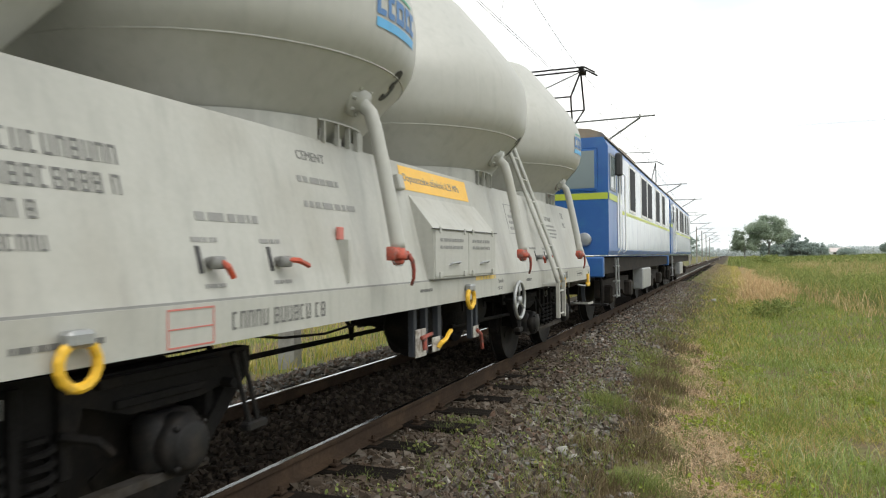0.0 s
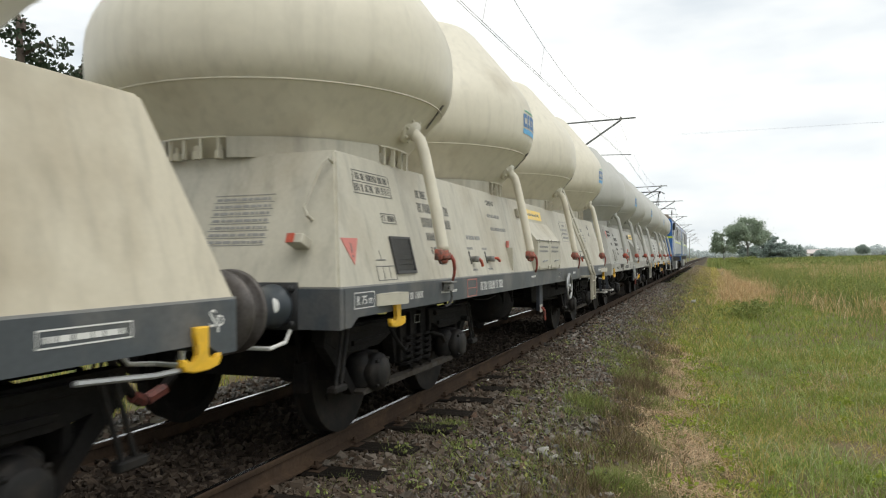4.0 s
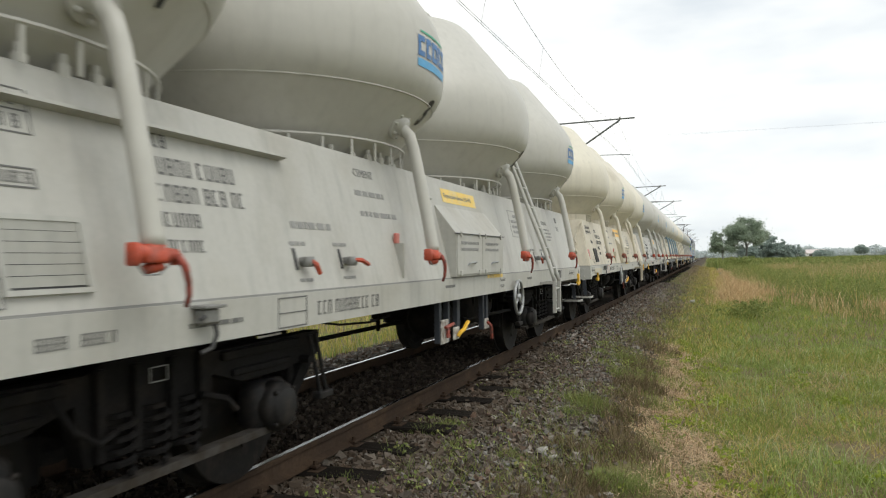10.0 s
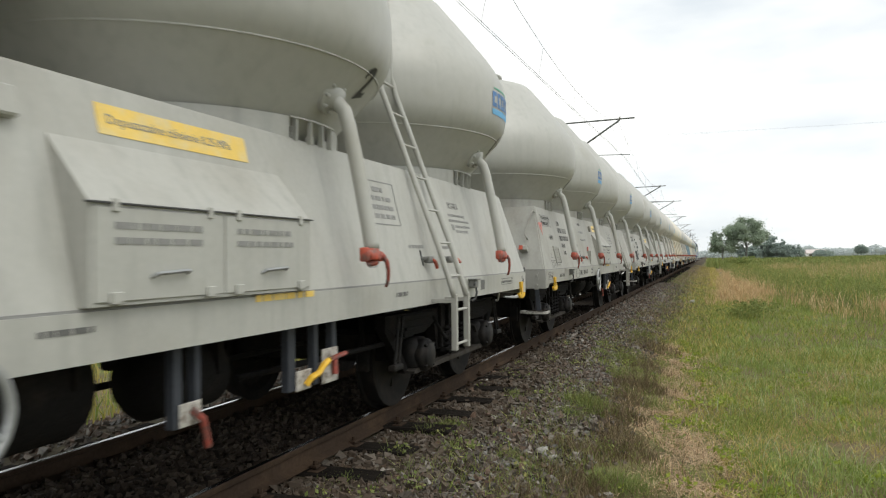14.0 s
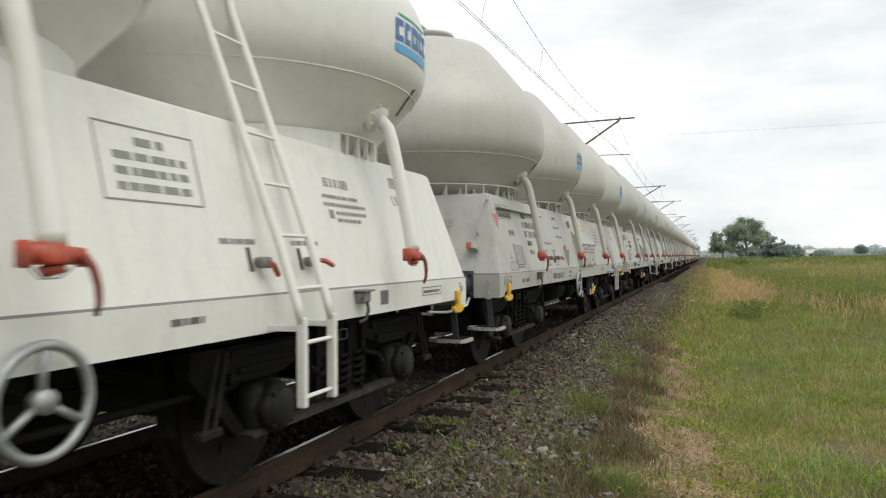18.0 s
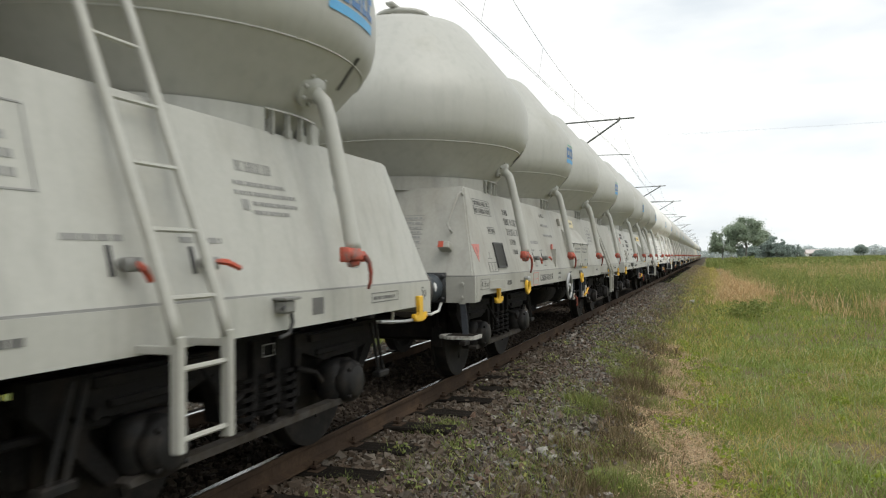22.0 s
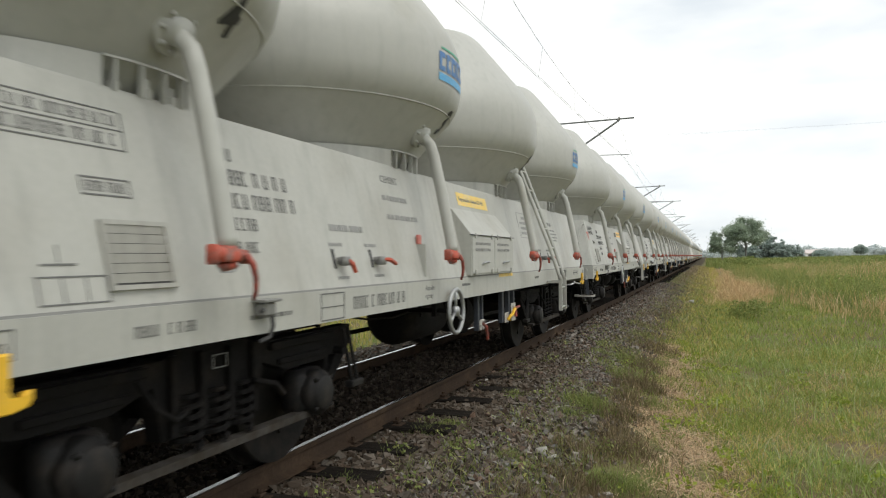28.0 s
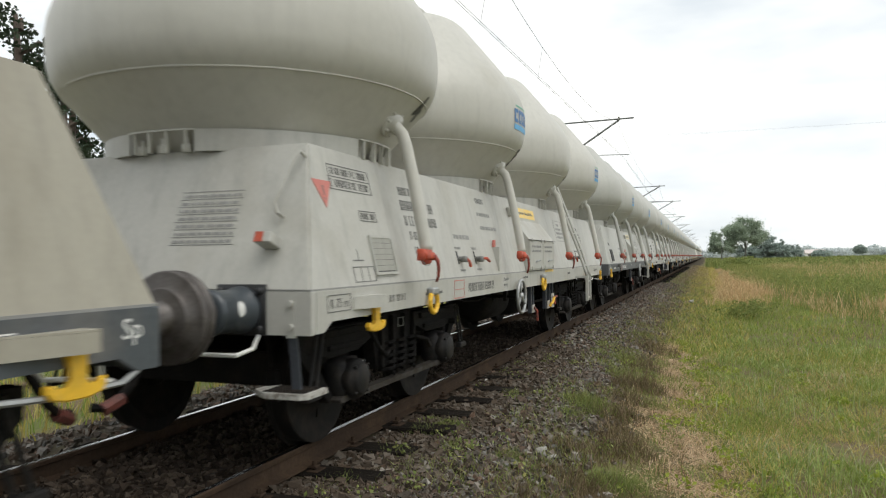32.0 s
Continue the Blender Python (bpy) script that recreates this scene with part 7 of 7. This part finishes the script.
clump("shoulder_tufts", [(rng.uniform(1.35, 2.7), rng.uniform(4.0, 22), rng.uniform(0.05, 0.16), 45, rng.uniform(0.06, 0.13)) for i in range(50)], CROP, "small green tufts scattered over the shoulder", 1.0)


def leaf_cloud(centres, radii, per, size, rng, flat=1.0, loose=False):
    """Small leaf cards, each a bent pair of triangles, set loosely through clumps."""
    V, T = [], []
    for (cx, cy, cz), r in zip(centres, radii):
        n = int(per * r * r)
        d = rng.normal(size=(n, 3))
        d /= np.linalg.norm(d, axis=1)[:, None] + 1e-9
        p = d * (r * (np.abs(rng.normal(0, 0.56, n)) if loose else rng.uniform(0.35, 1.0, n) ** 0.6))[:, None]
        p[:, 2] *= flat
        p += np.array((cx, cy, cz))
        s = size * rng.uniform(0.6, 1.4, n)
        u = rng.normal(size=(n, 3))
        u /= np.linalg.norm(u, axis=1)[:, None]
        v = np.cross(u, rng.normal(size=(n, 3)))
        v /= np.linalg.norm(v, axis=1)[:, None] + 1e-9
        q = np.stack([p - u * s[:, None] * 0.5, p + v * s[:, None] * 0.32, p + u * s[:, None] * 0.5, p - v * s[:, None] * 0.32], 1)
        V.append(q.reshape(-1, 3))
    P = np.concatenate(V)
    n = len(P) // 4
    f = np.array([(0, 1, 2), (0, 2, 3)])
    return P, (f[None] + 4 * np.arange(n)[:, None, None]).reshape(-1, 3)


rng = np.random.RandomState(21)
ground_at = lambda a: float(level(np.array([a]))[0])
spots = [(3.55, 12.5), (3.7, 12.3), (3.85, 12.6), (3.65, 9.9), (3.7, 10.1), (3.6, 9.6), (3.29, 10.6), (3.67, 6.1), (3.31, 6.1), (3.57, 8.1), (3.4, 11.3), (2.35, 11.6), (2.9, 5.7)] + [(trail(b) + rng.normal(0.3, 0.2), b) for b in rng.uniform(4.6, 17, 45)] + [(rng.uniform(3.6, 8), rng.uniform(4.6, 13)) for i in range(35)]
P, T = leaf_cloud([(float(a), float(b), ground_at(a) + 0.05) for a, b in spots], [rng.uniform(0.06, 0.16) for _ in spots], 2600, 0.04, rng, 0.5)
tri_mesh("broad_leaved_weeds", P, T, WEED, "bright yellow-green broad-leaved weeds along the verge", "weed")
spots = [(rng.uniform(1.0, 2.9), rng.uniform(4.0, 16)) for i in range(75)] + [(2.29, 8.2), (2.2, 8.0), (2.4, 8.4), (1.33, 6.25), (2.46, 10.5), (3.19, 7.6), (3.1, 7.8)]
P, T = leaf_cloud([(a, b, ground_at(a) + 0.06) for a, b in spots], [rng.uniform(0.05, 0.15) for _ in spots], 2600, 0.03, rng, 0.6)
tri_mesh("low_weeds", P, T, CROP, "low green weeds among the ballast stones", "weed")
P, T = leaf_cloud([(4.85 + rng.uniform(-0.5, 0.5), 23.4 + rng.uniform(-0.5, 0.7), -0.3 + rng.uniform(0, 0.16)) for i in range(10)] + [(4.2 + rng.uniform(-0.3, 0.3), 23.3, -0.38) for i in range(4)], [0.3] * 14, 900, 0.07, rng, 0.7)
tri_mesh("dark_bush", P, T, CROP, "low dark green bush in the meadow", "bush")
# leafy growth of the field: tops of uneven height
cs, rs = [], []
while len(cs) < 2300:
    b = 22 + 68 * rng.uniform() ** 1.4
    a = rng.uniform(5.2, 7 + 0.42 * b)
    if b > float(near_crop(a)) + 0.4:
        cs.append((a, b, ground_at(a) + 0.2 + 0.4 * rng.uniform() ** 2 + 0.14 * math.sin(a * 1.3 + b * 0.5)))
        rs.append(rng.uniform(0.14, 0.34) + 0.3 * rng.uniform() ** 4)
h = len(cs) * 2 // 3
P, T = leaf_cloud(cs[:h], rs[:h], 620, 0.062, rng, 1.2)
tri_mesh("leafy_crop", P, T, CROP, "leafy green growth of uneven height in the field", "crop")
P, T = leaf_cloud(cs[h:], rs[h:], 420, 0.062, rng, 1.3)
tri_mesh("leafy_crop", P, T, GREEN, "lighter green growth of uneven height in the field", "crop")
cs = [(rng.uniform(8, 60), rng.uniform(85, 150)) for i in range(700)]
P, T = leaf_cloud([(a, b, ground_at(a) + 0.45 + rng.uniform(0, 0.35)) for a, b in cs], [rng.uniform(0.5, 0.9) for _ in cs], 90, 0.26, rng, 0.7)
tri_mesh("leafy_crop", P, T, CROP, "leafy green growth far out in the field", "crop")
P, T = leaf_cloud([(7.5 + rng.uniform(-1.3, 1.5), 105 + rng.uniform(-2, 2), rng.uniform(-0.1, 0.75)) for i in range(16)], [0.7] * 16, 160, 0.25, rng, 0.8)
tri_mesh("field_shrub", P, T, CROP, "light green shrub at the field's edge", "bush")
BARK = material("grey_brown_bark", (0.09, 0.07, 0.055), 0.95, vary=0.3, scale=4, grain=30, bump=0.6)
PINE_LEAF = leaf_material("dark_pine_needles", [(0.028, 0.045, 0.024), (0.04, 0.06, 0.033), (0.055, 0.07, 0.042)], 0.15)
# lighter than oak foliage is: haze over the far oaks is painted in
OAK_LEAF = leaf_material("haze_paled_oak_leaves", [(0.30, 0.36, 0.27), (0.34, 0.41, 0.30), (0.38, 0.44, 0.34)], 0.5)
# bluish and light, as distance haze is put into this leaf colour
FAR_LEAF = leaf_material("haze_paled_far_leaves", [(0.33, 0.40, 0.36), (0.37, 0.44, 0.40), (0.41, 0.47, 0.43)], 0.5)
# nearly white leaves: the haze of the distance is put into their colour
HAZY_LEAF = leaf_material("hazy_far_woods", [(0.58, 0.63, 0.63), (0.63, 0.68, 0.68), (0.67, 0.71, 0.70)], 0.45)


# bark of the far trees, lightened in colour for the haze
FAR_BARK = material("haze_paled_far_bark", (0.22, 0.22, 0.20), 0.95, vary=0.2, scale=2)


def build_tree(name, x, y, h, spread, seed, leaf, label, kind="oak", size=0.35, per=60, low=0.3):
    rng = np.random.RandomState(seed)
    z0 = float(level(np.array([x]))[0]) - 0.05
    w = thing(name, label, "tree", at=pose(x, y, z0))
    bm = bmesh.new()
    top = h * (0.95 if kind == "pine" else 0.6)
    r0 = 0.028 * h
    wob = [(rng.uniform(-0.03, 0.03) * h * (i > 0), rng.uniform(-0.03, 0.03) * h * (i > 0), top * i / 5) for i in range(6)]
    tube(bm, wob, [r0 * (1 - 0.75 * i / 5) for i in range(6)], 9)
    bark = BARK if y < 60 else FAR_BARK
    part("trunk", bm, bark, w, smooth=60)
    centres, radii, ends = [], [], []
    n = 26 if kind == "pine" else 22
    for i in range(n):
        a = rng.uniform(0, 6.283)
        if kind == "pine":
            zb = h * (low + (0.97 - low) * i / n)
            ln = spread * (1.05 - 0.8 * i / n) * rng.uniform(0.6, 1.1)
            e = Vector((math.cos(a) * ln, math.sin(a) * ln, zb - 0.06 * h * (1 - i / n) + 0.02 * h))
        else:
            zb = top * rng.uniform(0.45, 1.0)
            t = rng.uniform(0.15, 1.0)
            ln = spread * math.sin(math.pi * (0.18 + 0.70 * t)) * rng.uniform(0.55, 1.0)
            e = Vector((math.cos(a) * ln, math.sin(a) * ln, h * (low + (0.93 - low) * t)))
        b = Vector((0, 0, zb))
        ends.append((b, e))
        for t in ((0.55, 1.0) if kind == "pine" else (0.75, 1.0)):
            c = b.lerp(e, t)
            centres.append(tuple(c + Vector(rng.uniform(-0.25, 0.25, 3) * spread * 0.3)))
            radii.append((0.20 if kind == "pine" else 0.27) * spread * rng.uniform(0.6, 1.15))
    for b, e in ends[::2]:
        bm = bmesh.new()
        mid = b.lerp(e, 0.5) + Vector((0, 0, 0.03 * h))
        tube(bm, [b, mid, e], [r0 * 0.32, r0 * 0.2, r0 * 0.06], 5)
        part("limb", bm, bark, w)
    P, T = leaf_cloud(centres, radii, per, size, rng, 0.55 if kind == "pine" else 0.8, kind == "oak")
    o = tri_mesh("crown", P, T, leaf, "", "")
    for key in ("label", "category", "kind"):
        if key in o:
            del o[key]
    o.parent = w
    return w


for k, (x, y, h, s) in enumerate(((-11.5, 12.6, 8.4, 2.0), (-12.8, 15.2, 7.6, 2.0), (-15.5, 12.4, 9.6, 2.4), (-12.6, 18.6, 6.8, 1.9), (-17.5, 18.5, 9.6, 2.5), (-10.5, 9.4, 8.4, 2.0), (-14.2, 16.8, 8.6, 2.2))):
    build_tree("pine_tree", x, y, h, s, 30 + k, PINE_LEAF, "dark pine tree with ragged branches behind the track", "pine", 0.13, 520, 0.10)
build_tree("oak_tree", 11.6, 180, 10.3, 5.2, 53, OAK_LEAF, "tall spreading oak beside the line far off", "oak", 0.27, 900, 0.35)
build_tree("leaning_oak", 6.6, 176, 7.2, 3.4, 51, OAK_LEAF, "smaller leaning oak beside the tall oak", "oak", 0.25, 900, 0.30)
for k, (x, y, h, s) in enumerate(((12.3, 214, 4.6, 2.3), (14.2, 215, 4.4, 2.4), (16.6, 218, 6.2, 2.4), (19.6, 219, 7.3, 2.4), (22.2, 219, 7.0, 2.3), (24.4, 219, 4.9, 2.2), (26.2, 220, 4.3, 1.9), (18.2, 217, 5.4, 2.4), (20.9, 216, 5.0, 2.4), (23.3, 216, 4.4, 2.2), (15.6, 214, 3.8, 2.2))):
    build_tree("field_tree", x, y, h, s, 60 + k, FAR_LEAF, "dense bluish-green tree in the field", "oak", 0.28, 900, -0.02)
for k, (x, y, h, s) in enumerate(((-5.2, 62, 6.5, 2.2), (-6.0, 76, 7.0, 2.6), (-6.4, 92, 7.5, 2.8), (-7.0, 110, 8.0, 3.0), (-7.5, 130, 8.0, 3.0), (-8.5, 150, 9.5, 3.4), (-7.8, 175, 9.0, 3.2), (-9.0, 205, 10.0, 3.6), (-8.0, 240, 9.0, 3.4))):
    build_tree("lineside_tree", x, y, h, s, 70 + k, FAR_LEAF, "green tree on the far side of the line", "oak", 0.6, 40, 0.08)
# far woods along the horizon
rng = np.random.RandomState(80)
cs, rs = [], []
for i in range(170):
    u = i / 169
    x = -60 + 330 * u
    cs.append((x + rng.uniform(-3, 3), 600 + rng.uniform(-25, 25), rng.uniform(1.5, 4.5) + 1.5 * math.sin(u * 23)))
    rs.append(rng.uniform(3.0, 5.5))
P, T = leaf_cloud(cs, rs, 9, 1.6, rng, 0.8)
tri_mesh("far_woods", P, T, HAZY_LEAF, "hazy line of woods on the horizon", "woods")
rng = np.random.RandomState(81)
P, T = leaf_cloud([(32.4 + rng.uniform(-2.6, 2.6), 220 + rng.uniform(-3, 3), 0.7 + rng.uniform(0, 1.2)) for i in range(12)] + [(66 + rng.uniform(-1.4, 1.4), 360, 3.2 + rng.uniform(-1, 1)) for i in range(10)], [1.1] * 12 + [1.8] * 10, 160, 0.4, rng, 0.8)
tri_mesh("field_bushes", P, T, FAR_LEAF, "round bushes in the far field", "bush")

w = thing("farm_building", "long pale farm building with a reddish roof, far across the fields", "building", at=pose(44.5, 330, 0))
bm = bmesh.new()
box(bm, -3.6, 3.6, -3, 3, -0.5, 1.7)
part("wall", bm, SIGN_WHITE, w)
# reddish tiles, greyed by distance haze that is mixed into the colour
ROOF = material("haze_paled_red_roof_tiles", (0.60, 0.53, 0.51), 0.9, vary=0.15, scale=1)
bm = bmesh.new()
prism(bm, [(-3.4, 1.72), (3.4, 1.72), (0, 3.3)], "x", -3.9, 3.9)
part("roof", bm, ROOF, w)
for x in (-2.9, -0.6, 1.6):
    bm = bmesh.new()
    box(bm, x, x + 1.2, -3.03, -2.95, 0.6, 1.4)
    part("window", bm, GRILLE_DARK, w)
# ---- what moves ----


def way(t):
    """How far the train has come, in metres, at t seconds: it gathers speed gently."""
    return 1.04406792 + t * (7.71544812 + t * (4.99771677e-02 + t * (1.67237654e-03 + t * (-7.61159740e-05 + t * 9.49159559e-07))))


# slack in the couplings: each wagon stands a little off the even spacing
SLACK = (0.09, -0.15, -0.04, 0.12, 0.09, 0.02, 0.0, -0.02, 0.02, 0.02, 0.0, -0.03, -0.01, -0.04, -0.08, -0.09, -0.10, -0.11, -0.08, -0.02, 0.05, 0.06, 0.05, 0.02)


def motions():
    times = [float(t) for t in range(33)]
    for i, w in enumerate(WAGONS):
        walk(w, [(t, pose(0, way(t) - 1.34 - i * PITCH + SLACK[i], 0)) for t in times])
    for i, w in enumerate(LOCOS):
        walk(w, [(t, pose(0, way(t) - 1.34 + LOCO_AT[i], 0)) for t in times])
    # wheels turn with the way made
    ticks = [i / 15 for i in range(315)] + [i / 30 for i in range(629, 961)]
    turn = [-(way(t) - way(0)) / WHEEL_R for t in ticks]
    for thing_ in WAGONS + LOCOS:
        for o in thing_.children_recursive:
            if o.name.split(".")[0] == "wheelset":
                p, r = o.matrix_basis.translation.copy(), WHEEL_R / o.get("radius", WHEEL_R)
                walk(o, [(t, Matrix.Translation(p) @ Matrix.Rotation(a * r, 4, "X")) for t, a in zip(ticks, turn)])


motions()
